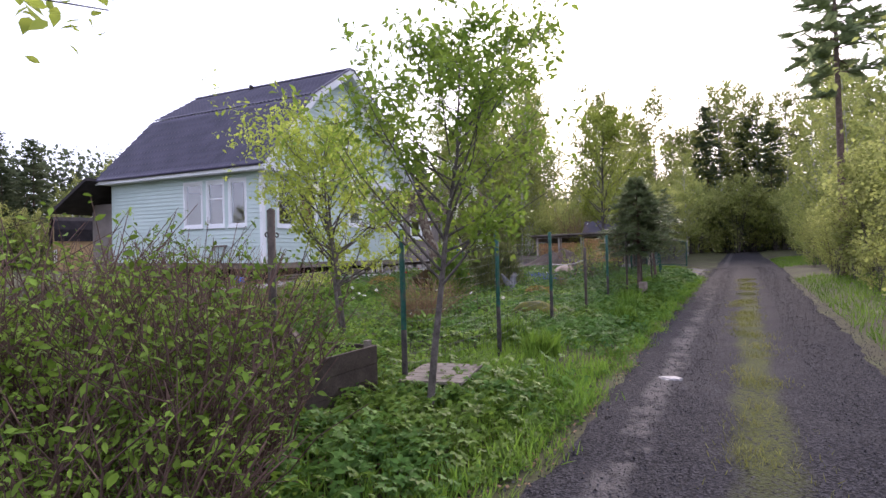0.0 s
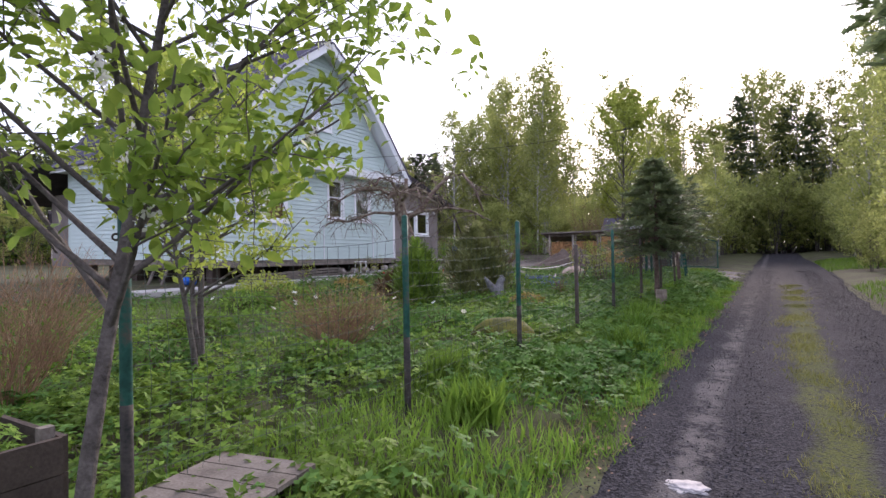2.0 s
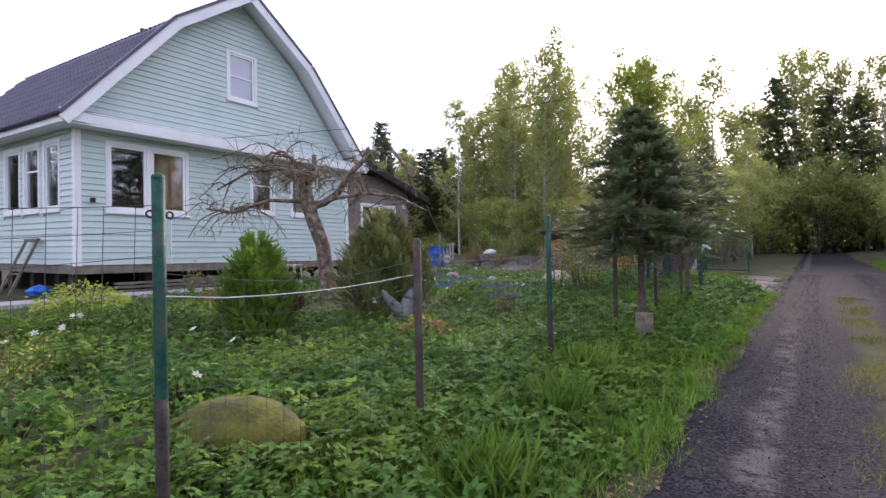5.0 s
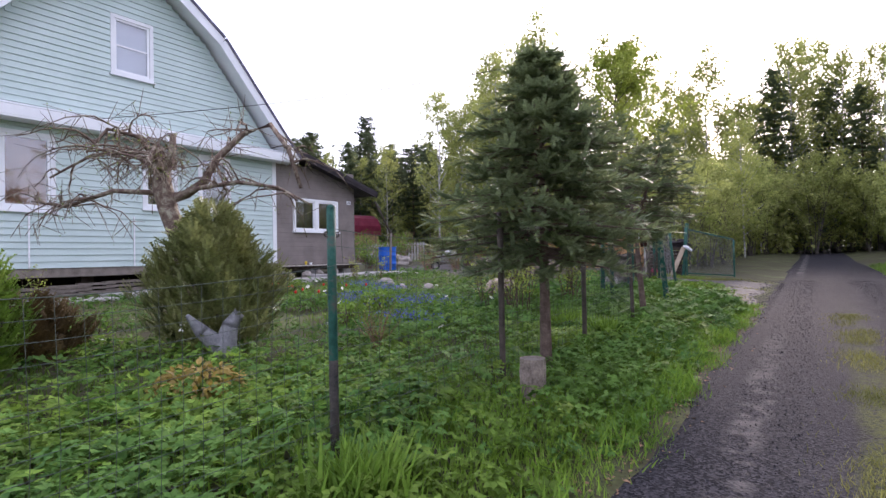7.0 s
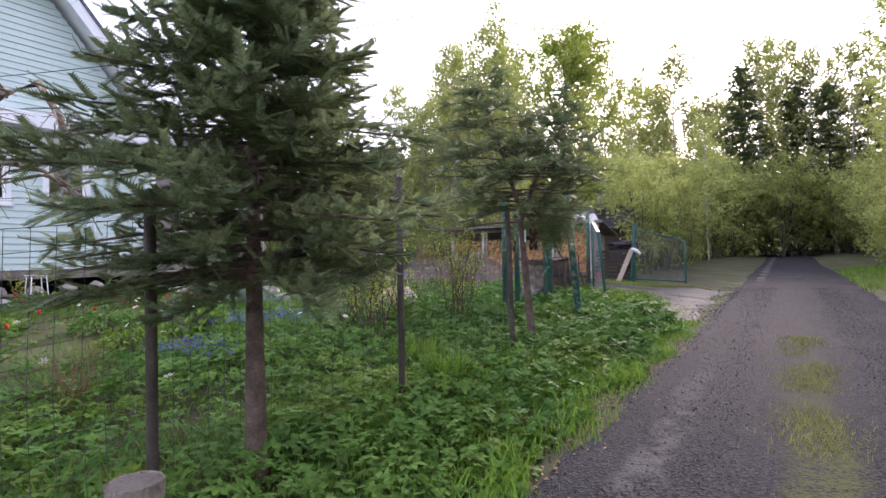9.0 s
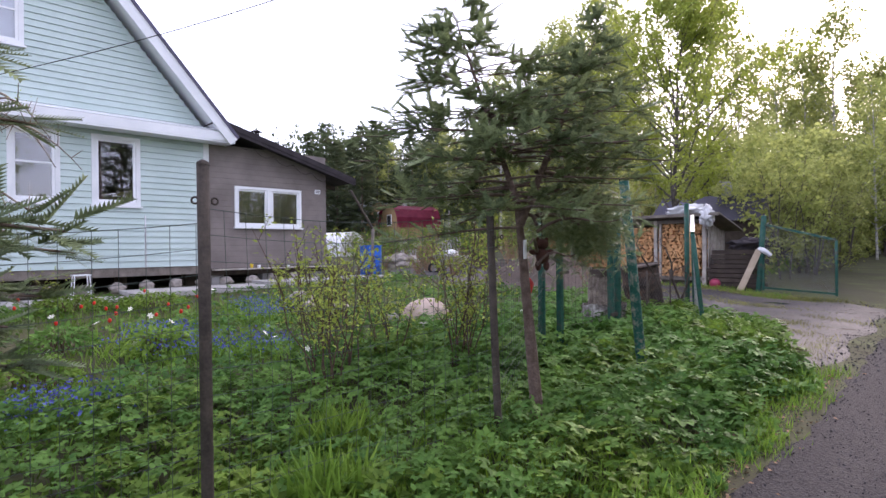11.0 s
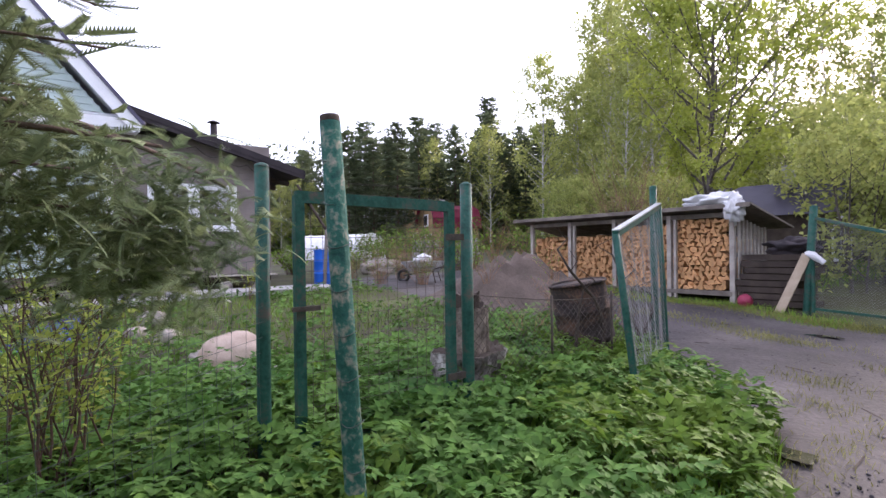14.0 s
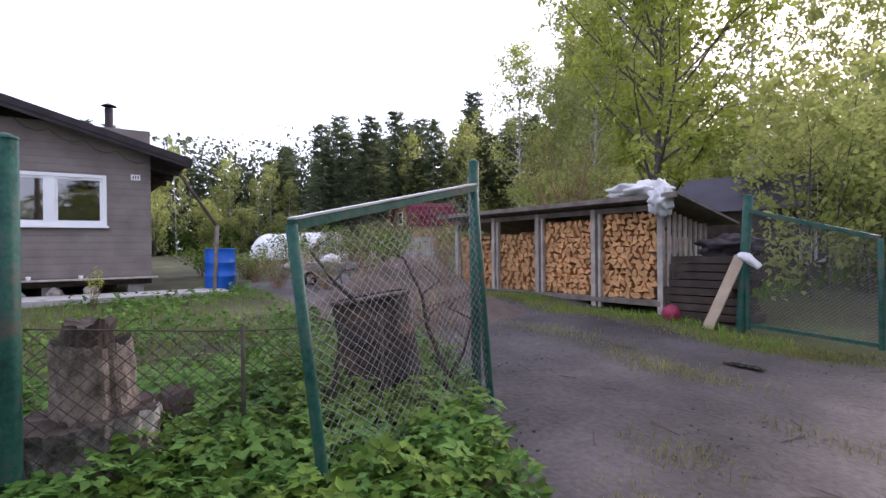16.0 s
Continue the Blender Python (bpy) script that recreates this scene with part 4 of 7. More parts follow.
# concrete path round the house
for y0, y1 in ((9.4, 12.6), (12.63, 15.6), (15.63, 18.6), (18.63, 21.6), (21.63, 25.4)):
    zz = gz(-12.9, (y0 + y1) / 2)
    tagged(part("pavement_slab", boxed(-13.5, -12.3, y0, y1, zz - 0.12, zz + 0.07), M["concrete"], bevel=0.012), "long concrete slab of the path beside the house", "pavement", kind="structure")

# ---- forest ----
FAR_LEAF = ([(0, 0, 0), (0.34, 0.5, 0.08), (0, 1, -0.12), (-0.34, 0.5, 0.08)], [(0, 1, 2), (0, 2, 3)])
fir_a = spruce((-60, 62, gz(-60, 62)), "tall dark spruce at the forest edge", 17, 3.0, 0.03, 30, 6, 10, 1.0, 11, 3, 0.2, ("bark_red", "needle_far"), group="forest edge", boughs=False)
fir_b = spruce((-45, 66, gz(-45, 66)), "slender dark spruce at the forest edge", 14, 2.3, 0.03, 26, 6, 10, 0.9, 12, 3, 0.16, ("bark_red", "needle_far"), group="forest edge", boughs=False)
birch_a = leafy_tree((-17, 46, gz(-17, 46)), "tall birch with thin pale trunk and young leaves", "tree", 16, 0.22, 2.5, 40, 3600, 0.27, M["bark_birch"], M["leaf_birch"], 21, 0.13, name="birch_tree", up=0.9, droop=0.15, group="forest edge", template=FAR_LEAF, wander=0.12, fine=False)
birch_b = leafy_tree((-10, 44, gz(-10, 44)), "slim birch with sparse spring foliage", "tree", 13, 0.15, 2.3, 36, 2900, 0.25, M["bark_birch"], M["leaf_birch"], 22, 0.10, name="birch_tree", up=0.9, droop=0.1, group="forest edge", template=FAR_LEAF, wander=0.12, fine=False)
alder = leafy_tree((4.9, 17, gz(4.9, 17)), "bushy young alder beside the road", "tree", 6.0, 0.04, 1.9, 40, 2500, 0.215, M["bark"], M["leaf_birch"], 23, 0.05, name="alder_tree", up=0.8, stems=4, group="roadside trees", template=FAR_LEAF, fine=False)
maple = leafy_tree((-7.4, 33.4, gz(-7.4, 33.4)), "young maple with yellow-green spring leaves behind the woodshed", "tree", 8.8, 0.16, 2.5, 46, 13500, 0.16, M["bark"], M["leaf_maple"], 25, 0.10, name="maple_tree", up=0.9, twigs=5)
rng = np.random.default_rng(77)


def plant(src, x, y, s):
    c = copy_thing(src, pose(x, y, gz(x, y) - 0.1, 0, 0, float(rng.uniform(0, 360))))
    c.scale = (s, s, s * float(rng.uniform(0.9, 1.1)))
    return c


for i in range(46):                            # far wood behind the gardens
    x = -84 + i * 1.36 + rng.normal(0, 0.9)
    plant(fir_a if rng.random() < 0.55 else fir_b, x, 66 + rng.normal(0, 5) - 0.10 * abs(x + 30), rng.uniform(0.62, 1.0))
for i in range(44):                            # wood behind the house, seen past its far side
    plant(fir_a if rng.random() < 0.6 else fir_b, -64 + rng.normal(0, 4), -6 + i * 1.6 + rng.normal(0, 1), rng.uniform(0.62, 0.8))
for i in range(14):
    plant(birch_b, -58 + i * 2.9 + rng.normal(0, 1), 57 + rng.normal(0, 2.5), rng.uniform(0.5, 0.75))
for i in range(34):                            # mixed wood beyond the drive
    x, y = -30 + i * 0.70 + rng.normal(0, 0.9), 56 - 0.34 * (i * 0.62) + rng.normal(0, 3)
    low = 1 - 0.58 * float(smooth(-20, -9, x))
    plant(birch_a if rng.random() < 0.45 else birch_b, x, y, rng.uniform(0.72, 1.08) * low)
for i in range(15):                            # undergrowth below it
    plant(alder, -24 + i * 1.35 + rng.normal(0, 0.6), 45 - 0.40 * i + rng.normal(0, 1), rng.uniform(0.5, 0.8))
for i in range(24):                            # left roadside beyond the gate
    y = 33.5 + i * 1.4 + rng.normal(0, 0.5)
    tall = float(smooth(38, 48, y))
    src = alder if rng.random() < 0.8 or y < 44 else birch_b
    plant(src, -2.9 - rng.uniform(0, 3.6), y, rng.uniform(0.5, 0.68) + 0.3 * tall if src is alder else rng.uniform(0.45, 0.6))
for i in range(18):                            # fill along the far side of the gardens
    plant(alder if rng.random() < 0.4 else birch_b, -57 + rng.normal(0, 2), 24 + i * 1.9, rng.uniform(0.5, 0.8))
for i in range(44):                            # mid-height fill before the far wood
    plant(alder if rng.random() < 0.6 else birch_b, -68 + i * 1.25 + rng.normal(0, 0.8), 55 + rng.normal(0, 2.5), rng.uniform(0.5, 0.8))
for i in range(15):                            # spruces that rise behind the annex and the drive
    a, d = radians(37 + i * 1.4 + float(rng.normal(0, 0.4))), 56 + float(rng.normal(0, 3))
    plant(fir_a if i % 3 == 0 else fir_b, -0.3 - d * math.sin(a), 10.4 + d * math.cos(a), float(rng.uniform(0.60, 0.76)) if i % 3 == 0 else float(rng.uniform(0.66, 0.90)))


def wood_mass(line, height, n, size, mat, label, seed):
    """The depth of a wood behind its front trees: a deep uneven bank of leaves along a line of (x, y)."""
    rng = np.random.default_rng(seed)
    line = np.array(line, float)
    s = np.concatenate([[0], np.cumsum(np.hypot(*np.diff(line, axis=0).T))])
    u = rng.uniform(0, s[-1], n)
    x, y = np.interp(u, s, line[:, 0]) + rng.normal(0, 2.0, n), np.interp(u, s, line[:, 1]) + rng.normal(0, 2.0, n)
    w = (u + 0.9 * np.sin(u * 0.83) + 0.4 * np.sin(u * 2.9)) / 3.4
    spire = 1 - np.abs((w % 1) * 2 - 1)
    tall = 0.80 + 0.20 * np.sin(np.floor(w) * 12.9)
    top = height * (0.52 + 0.42 * spire * tall)
    z = ground_z(x, y) + top * rng.uniform(0, 1, n)
    me = scatter_mesh("far_wood", FAR_LEAF[0], FAR_LEAF[1], np.column_stack([x, y, z]), size * rng.uniform(0.5, 1.2, n), rng, 0.9)
    return tagged(link_mesh("far_wood", me, mat), label, "wood", kind="stuff")


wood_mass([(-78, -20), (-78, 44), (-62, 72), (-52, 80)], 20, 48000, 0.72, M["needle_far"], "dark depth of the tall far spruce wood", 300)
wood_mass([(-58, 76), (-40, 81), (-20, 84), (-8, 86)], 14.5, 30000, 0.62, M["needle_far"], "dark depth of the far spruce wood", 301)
wood_mass([(-60, -14), (-61, 42), (-50, 58), (-40, 64)], 4.5, 12000, 0.45, M["leaf_bush"], "low undergrowth along the far gardens", 305)
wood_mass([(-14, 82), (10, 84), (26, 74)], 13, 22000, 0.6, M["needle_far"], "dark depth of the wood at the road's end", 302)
wood_mass([(20, 66), (21, 40), (19, 12)], 6.5, 13000, 0.5, M["leaf_birch"], "leafy depth of the roadside wood", 303)
wood_mass([(-27, 61), (-16, 56), (-7, 52), (-4.5, 62)], 6.5, 9000, 0.45, M["leaf_birch"], "leafy depth of the mixed wood beyond the drive", 304)
for i in range(18):                            # unseen trees added behind the start, to darken what the windows reflect
    plant(fir_b if rng.random() < 0.5 else birch_b, -62 + i * 4.6 + rng.normal(0, 1), -34 + rng.normal(0, 3), rng.uniform(0.6, 0.9))
for i in range(20):                            # low growth on the right verge
    plant(alder, 2.5 + rng.uniform(0, 1.3), 9 + i * 1.7 + rng.normal(0, 0.5), rng.uniform(0.22, 0.42))
for i in range(26):                            # right roadside
    y = 9 + i * 2.2 + rng.normal(0, 0.6)
    src = alder if rng.random() < 0.7 else birch_b
    plant(src, 3.4 + rng.uniform(0, 3.0), y, rng.uniform(0.5, 0.85) if src is alder else rng.uniform(0.45, 0.7))
for i in range(26):                            # tall wood on the right
    y = 24 + i * 2.2
    plant(fir_b if rng.random() < 0.06 else birch_a, 9 + rng.uniform(0, 7), y, rng.uniform(0.5, 0.75))
for i in range(26):                            # the wood that closes the road's end
    x = -14 + i * 1.15 + rng.normal(0, 0.4)
    plant(fir_a if rng.random() < 0.10 and x > -4 else birch_a, x, 66 + rng.normal(0, 3.5), rng.uniform(0.8, 1.12))
for i in range(8):
    plant(fir_b if rng.random() < 0.4 and i > 4 else birch_a, -19 + i * 4.6 + rng.normal(0, 0.5), 77 + rng.normal(0, 3), rng.uniform(0.8, 1.0))
for i in range(16):
    plant(alder, -54 + rng.normal(0, 2), 2 + i * 3.2 + rng.normal(0, 1), rng.uniform(0.5, 0.9))
for i in range(22):
    plant(alder, -12 + i * 1.1, 70 + rng.normal(0, 1.5), rng.uniform(0.6, 0.9))
for i in range(14):
    plant(alder, -5.2 + i * 0.8, 60 + rng.normal(0, 1.5), rng.uniform(0.7, 1.1))


def pine(x, y, h):
    """A tall pine: bare reddish trunk, sparse crown high up."""
    t = spruce((x, y, gz(x, y)), "tall pine with bare reddish trunk beside the road", h, 1.7, 0.5, 11, 5, 12, 0.5, 51, 5, 0.15, ("bark_red", "needle"), name="pine_tree")
    return t


pine(2.95, 21.6, 13)

# ---- fence ----
FENCE_X = -2.75


def pole(tb, p, q, r, sides=8):
    tb.add([p, [(a + b) / 2 for a, b in zip(p, q)], q], [r, r, r], sides)


def fence_post(x, y, h, lean=(0, 0), r=0.028, mat="green_metal", label="green painted steel fence post", group="fence posts", ears=False, dark_base=False):
    t = thing("fence_post", (x, y, gz(x, y)), label, "post", group)
    top = (lean[0] * h, lean[1] * h, h)
    foot = 0.0 if not dark_base else 0.40 * h
    tb = Tubes()
    pole(tb, (lean[0] * foot, lean[1] * foot, foot if dark_base else -0.3), top, r, 10)
    link_mesh("pole", tb.mesh("pole"), M[mat], t)
    # the lower 40 percent of the post is a darker, mottled section
    if dark_base:
        tb = Tubes()
        pole(tb, (0, 0, -0.3), (lean[0] * foot, lean[1] * foot, foot), r * 1.03, 10)
        link_mesh("tarred_foot", tb.mesh("tarred_foot"), M["post_base"], t, "dark lower section")
    tb = Tubes()
    tb.add([top, (top[0], top[1], h + 0.012), (top[0], top[1], h + 0.025)], [r * 1.08, r * 0.95, r * 0.3], 10)
    link_mesh("cap", tb.mesh("cap"), M[mat], t)
    if ears:
        for s in (-1, 1):
            tb = Tubes()
            a = np.linspace(0, 2 * np.pi, 11)
            tb.add(np.column_stack([0 * a, s * (r + 0.016) + 0.015 * np.cos(a), h - 0.16 + 0.015 * np.sin(a)]), [0.005] * 11, 5)
            link_mesh("ring", tb.mesh("ring"), M["rust_metal"], t)
    return t


POSTS = [(-2.85, 2.62, 1.70, "rust_metal"), (-2.86, 4.25, 1.58, "green_metal"), (-2.82, 6.43, 1.62, "green_metal"), (-2.82, 8.66, 1.62, "green_metal"), (-2.66, 10.30, 1.32, "rust_metal"), (-2.75, 12.66, 1.55, "green_metal"), (-2.68, 14.66, 1.55, "rust_metal"), (-2.62, 16.60, 1.83, "rust_metal"), (-2.60, 18.62, 1.62, "rust_metal")]
for x, y, h, m in POSTS:
    fence_post(x, y, h, (-0.02, -0.03) if y > 18 else (0.004, -0.006), 0.028, m, "rusty brown steel fence post" if m == "rust_metal" else "green painted steel fence post", ears=h > 1.5, dark_base=m == "green_metal")


def wire_panel(p, q, h, seed, step=0.10, rows=13, label="sagging green welded wire fence mesh"):
    """Welded wire mesh between two posts, slightly sagging and bent."""
    rng = np.random.default_rng(seed)
    t = thing("wire_fence", (p[0], p[1], gz(p[0], p[1])), label, "fence", "wire fence")
    d = np.array([q[0] - p[0], q[1] - p[1]])
    ln = float(np.hypot(*d))
    d = d / ln
    nrm = np.array([-d[1], d[0]])
    z0 = gz(p[0], p[1])

    def pt(s, k):
        u = s / ln
        zz = gz(p[0] + d[0] * s, p[1] + d[1] * s) - z0
        sag = -0.07 * math.sin(math.pi * u) * (k / rows)
        bulge = 0.04 * math.sin(3.1 * u + seed) * math.sin(0.5 * k + seed)
        return (d[0] * s + nrm[0] * bulge, d[1] * s + nrm[1] * bulge, zz + 0.06 + h * k / rows + sag)

    for k in range(rows + 1):
        tb = Tubes()
        tb.add([pt(s, k) for s in np.linspace(0, ln, 9)], [0.0022 if k == rows else 0.0017] * 9, 3)
        link_mesh("line_wire", tb.mesh("line_wire"), M["wire"], t)
    for s in np.arange(step, ln, step):
        tb = Tubes()
        e = rng.normal(0, 0.006)
        tb.add([pt(s + e, k) for k in (0, rows // 2, rows)], [0.0015] * 3, 3)
        link_mesh("stay_wire", tb.mesh("stay_wire"), M["wire"], t)


for i, (a, b) in enumerate(zip(POSTS, POSTS[1:])):
    if i == 0:                                 # the mesh has been taken down beside the raised bed
        continue
    wire_panel(a, b, min(a[2], b[2]) - (0.04 if i > 5 else 0.18), 60 + i)
wire_panel(POSTS[-1], (-3.74, 20.76), 1.25, 75)

# a stretched white cord along the posts
tb = Tubes()
cord = [(-2.80, 8.66, gz(-2.80, 8.66) + 1.10)] + [(-2.7, y, gz(-2.7, y) + 1.10 - 0.025 * math.sin((y - 8.54) / 1.88 * math.pi)) for y in np.linspace(8.9, 10.2, 6)] + [(-2.66, 10.30, gz(-2.66, 10.30) + 1.10)]
tb.add(cord, [0.0028] * len(cord), 4)
tagged(link_mesh("cord", tb.mesh("cord"), M["tarp"]), "thin white cord stretched between the fence posts", "cord")

# ---- garden gate and drive gates ----
def stick(parent, name, p, q, r, mat, sides=10, label=""):
    tb = Tubes()
    pole(tb, p, q, r, sides)
    return link_mesh(name, tb.mesh(name), M[mat], parent, label)


def beam(parent, name, p, q, w, h, mat, up=(0, 0, 1), label=""):
    return part(name, slant(bmesh.new(), p, q, w, h, up), M[mat], parent, label)


M["chipped"] = ramp_material("chipped_green_paint", (0.012, 0.05, 0.04), (0.24, 0.22, 0.17), 0.8, 16, 50, 0.5, spec=0.15, c=(0.022, 0.092, 0.068))
leaning = thing("gate_pole", (-2.56, 20.84, gz(-2.56, 20.84)), "leaning thick wooden pole in chipped green paint", "post")
zl = gz(-2.56, 20.84)
stick(leaning, "pole", (0, 0, -0.3), (-0.19, -0.05, 2.53 - zl), 0.049, "chipped", 12)
stick(leaning, "pole_top", (-0.19, -0.05, 2.531 - zl), (-0.193, -0.051, 2.56 - zl), 0.047, "dark_wood", 12)
for k in range(9):
    tb = Tubes()
    a = np.linspace(0, 6.28, 13)
    u = 0.25 + 0.2 * k
    tb.add(np.column_stack([-0.19 * u / 1.9 + 0.052 * np.cos(a), -0.05 * u / 1.9 + 0.052 * np.sin(a), u + 0.01 * np.sin(a * 2)]), [0.003] * 13, 3)
    link_mesh("wire_loop", tb.mesh("wire_loop"), M["wire"], leaning)

fence_post(-3.78, 20.78, 2.46 - gz(-3.78, 20.78), (0.01, 0.0), 0.045, "green_metal", "green steel corner post with rusty patches", "gate posts")
gate = thing("garden_gate", (-3.65, 20.95, gz(-3.65, 21)), "closed garden gate of green square tube and wire mesh", "gate")
zg = gz(-3.65, 21)
G0, G1, GT = 0.02, 1.20, 2.28 - zg
beam(gate, "stile", (0, G0, -0.05), (0, G0, GT), 0.06, 0.06, "green_metal", (1, 0, 0))
beam(gate, "stile", (0, G1, -0.05), (0, G1, GT + 0.0), 0.06, 0.06, "green_metal", (1, 0, 0))
beam(gate, "top_rail", (0.003, G0 - 0.02, GT - 0.01), (0.003, G1 - 0.03, GT - 0.03), 0.055, 0.075, "green_metal")
beam(gate, "bottom_rail", (0.003, G0 + 0.03, 0.12), (0.003, G1 - 0.03, 0.12), 0.045, 0.05, "green_metal")
tb = Tubes()
for k in range(24):
    tb.add([(0, G0, 0.15 + k * 0.072), (0.012, 0.6, 0.15 + k * 0.072), (0, G1, 0.15 + k * 0.072)], [0.0019] * 3, 3)
for k in range(1, 15):
    tb.add([(0, G0 + k * 0.079, 0.12), (0.014, G0 + k * 0.079, 0.9), (0, G0 + k * 0.079, GT - 0.03)], [0.0019] * 3, 3)
link_mesh("mesh", tb.mesh("mesh"), M["rust_metal"], gate)
for z in (0.4, 1.45):
    beam(gate, "hinge", (0.03, G1 - 0.05, z), (0.03, G1 + 0.12, z), 0.02, 0.05, "rust_metal")
fence_post(-3.63, 22.30, 2.42 - gz(-3.63, 22.3), (0, 0), 0.047, "green_metal", "round green steel gate post", "gate posts")
beam(gate, "latch", (0.04, G0 - 0.06, 1.0), (0.04, G0 + 0.12, 1.0), 0.02, 0.03, "rust_metal")

# the leaf that hangs askew
leaf_gate = thing("drive_gate_leaf", (-3.0, 23.45, gz(-3.0, 23.45)), "leaning open drive gate leaf with torn chain-link mesh", "gate", "drive gates")
zf = gz(-3.0, 23.45)
Lbl, Ltl, Lbr, Ltr = Vector((0.03, 0.05, 0.12)), Vector((-0.06, -0.07, 2.03 - zf)), Vector((-0.72, 1.72, 0.22)), Vector((-0.68, 1.55, 2.36 - zf))


def lq(u, v):
    return (Lbl * (1 - u) + Lbr * u) * (1 - v) + (Ltl * (1 - u) + Ltr * u) * v


stick(leaf_gate, "stile", lq(0, -0.06), lq(0, 1), 0.03, "green_metal")
stick(leaf_gate, "stile", lq(1, -0.06), lq(1, 1), 0.03, "green_metal")
beam(leaf_gate, "top_rail", lq(0, 1), lq(1, 1), 0.05, 0.05, "green_metal")
# pale strip laid on the green rail to imitate its lit upper edge
beam(leaf_gate, "top_flashing", lq(0, 1) + Vector((0, 0, 0.03)), lq(1, 1) + Vector((0, 0, 0.03)), 0.06, 0.012, "bare_metal", label="pale metal strip standing in for the highlight on the top rail")
stick(leaf_gate, "bottom_rail", lq(0, 0.0), lq(1, 0.0), 0.024, "green_metal")


def chain_link(parent, f, nu, nv, mat="chain", r=0.0016):
    """Diamond mesh over a bilinear patch."""
    tb = Tubes()
    for s in (1, -1):
        for k in range(-nv, nu + 1):
            a, b = [], 0
            for j in range(nv + 1):
                i = k + j if s > 0 else k + nv - j
                if 0 <= i <= nu:
                    q = f(i / nu, j / nv)
                    a.append((q[0] + 0.01 * math.sin(i * 1.3), q[1], q[2]))
            if len(a) > 1:
                tb.add(a, [r] * len(a), 3)
    link_mesh("chain_link", tb.mesh("chain_link"), M[mat], parent)


chain_link(leaf_gate, lq, 26, 24)
fence_post(-3.82, 25.12, 2.58 - gz(-3.82, 25.12), (0, 0), 0.04, "green_metal", "green steel gate post at the drive", "gate posts")

right_gate = thing("drive_gate_leaf", (-4.0, 29.75, gz(-4.0, 29.75)), "open drive gate leaf of green tube and dense mesh", "gate", "drive gates")
zr = gz(-4.0, 29.75)


def rq(u, v):
    return Vector((0.12 + 1.42 * u, -0.12 * u, 0.05 * (1 - v) - 0.05 * u * (1 - v) + v * (2.36 - zr - 0.40 * u)))


for u in (0, 1):
    stick(right_gate, "stile", rq(u, 0), rq(u, 1), 0.03, "green_metal")
beam(right_gate, "top_rail", rq(0, 1), rq(1, 1), 0.05, 0.05, "green_metal")
beam(right_gate, "bottom_rail", rq(0, 0.04), rq(1, 0.04), 0.04, 0.04, "green_metal")
chain_link(right_gate, rq, 30, 30)
gp = fence_post(-4.02, 29.8, 2.54 - gz(-4.02, 29.8), (0.09, -0.02), 0.06, "green_metal", "leaning green steel gate post with white wrapping", "gate posts")
rag = bmesh.new()
bmesh.ops.create_icosphere(rag, subdivisions=2, radius=0.1, matrix=Matrix.Translation((0.2, -0.1, 0.95)) @ Matrix.Rotation(0.6, 4, "Y") @ Matrix.Diagonal((1.8, 0.6, 0.6, 1)))
for v in rag.verts:
    v.co += Vector((noise.noise(v.co * 9), noise.noise(v.co * 9 + Vector((5, 0, 0))), noise.noise(v.co * 9 + Vector((0, 5, 0))))) * 0.04
part("rag", rag, M["tarp"], gp, "pale plastic rag")

# ---- firewood shed ----
SY = 30.1
shed = thing("woodshed", (0, 0, 0), "open woodshed of rough poles filled with split firewood", "shed")
SX = [-10.55, -9.25, -7.95, -6.6, -5.32]
for i, x in enumerate(SX):
    for y in (SY, SY + 1.25):
        beam(shed, "post", (x, y, gz(x, y) - 0.1), (x + 0.01, y, 2.56 - (y - SY) * 0.22), 0.09, 0.09, "grey_board", (1, 0, 0))
    if 0 < i < 4:
        beam(shed, "post", (x + 0.13, SY - 0.01, gz(x, SY) - 0.05), (x + 0.14, SY, 2.5), 0.07, 0.05, "grey_board", (1, 0, 0))
    for z in (1.25, 1.75):
        beam(shed, "rail", (x, SY - 0.02, z), (x, SY + 1.25, z), 0.03, 0.09, "old_wood")
for x0, x1 in zip(SX, SX[1:]):
    beam(shed, "floor_beam", (x0, SY - 0.02, 1.0), (x1, SY - 0.02, 1.0), 0.07, 0.08, "old_wood")
    part("floor_board", boxed(x0 + 0.05, x1 - 0.05, SY, SY + 1.2, 1.02, 1.05), M["old_wood"], shed)
    beam(shed, "plate", (x0, SY, 2.52), (x1, SY, 2.52), 0.08, 0.09, "old_wood")
for k in range(9):
    x0 = -10.95 + k * 0.68
    part("roof_board", slant(bmesh.new(), (x0 + 0.33, SY - 0.32, 2.69), (x0 + 0.33, SY + 1.55, 2.27), 0.66, 0.035), M["old_wood"], shed)
beam(shed, "roof_fascia", (-10.95, SY - 0.33, 2.66), (-4.85, SY - 0.33, 2.66), 0.03, 0.07, "old_wood")
for k in range(8):
    y = SY + 0.1 + k * 0.155
    beam(shed, "slat", (SX[-1] + 0.07, y, 0.98), (SX[-1] + 0.08, y, 2.5 - (y - SY) * 0.22), 0.075, 0.03, "grey_board", (1, 0, 0))
for x0, x1 in zip(SX, SX[1:]):
    for k in range(10):
        part("back_board", boxed(x0 + 0.05, x1 - 0.05, SY + 1.2, SY + 1.22, 1.05 + k * 0.12, 1.16 + k * 0.12), M["dark_wood"], shed)


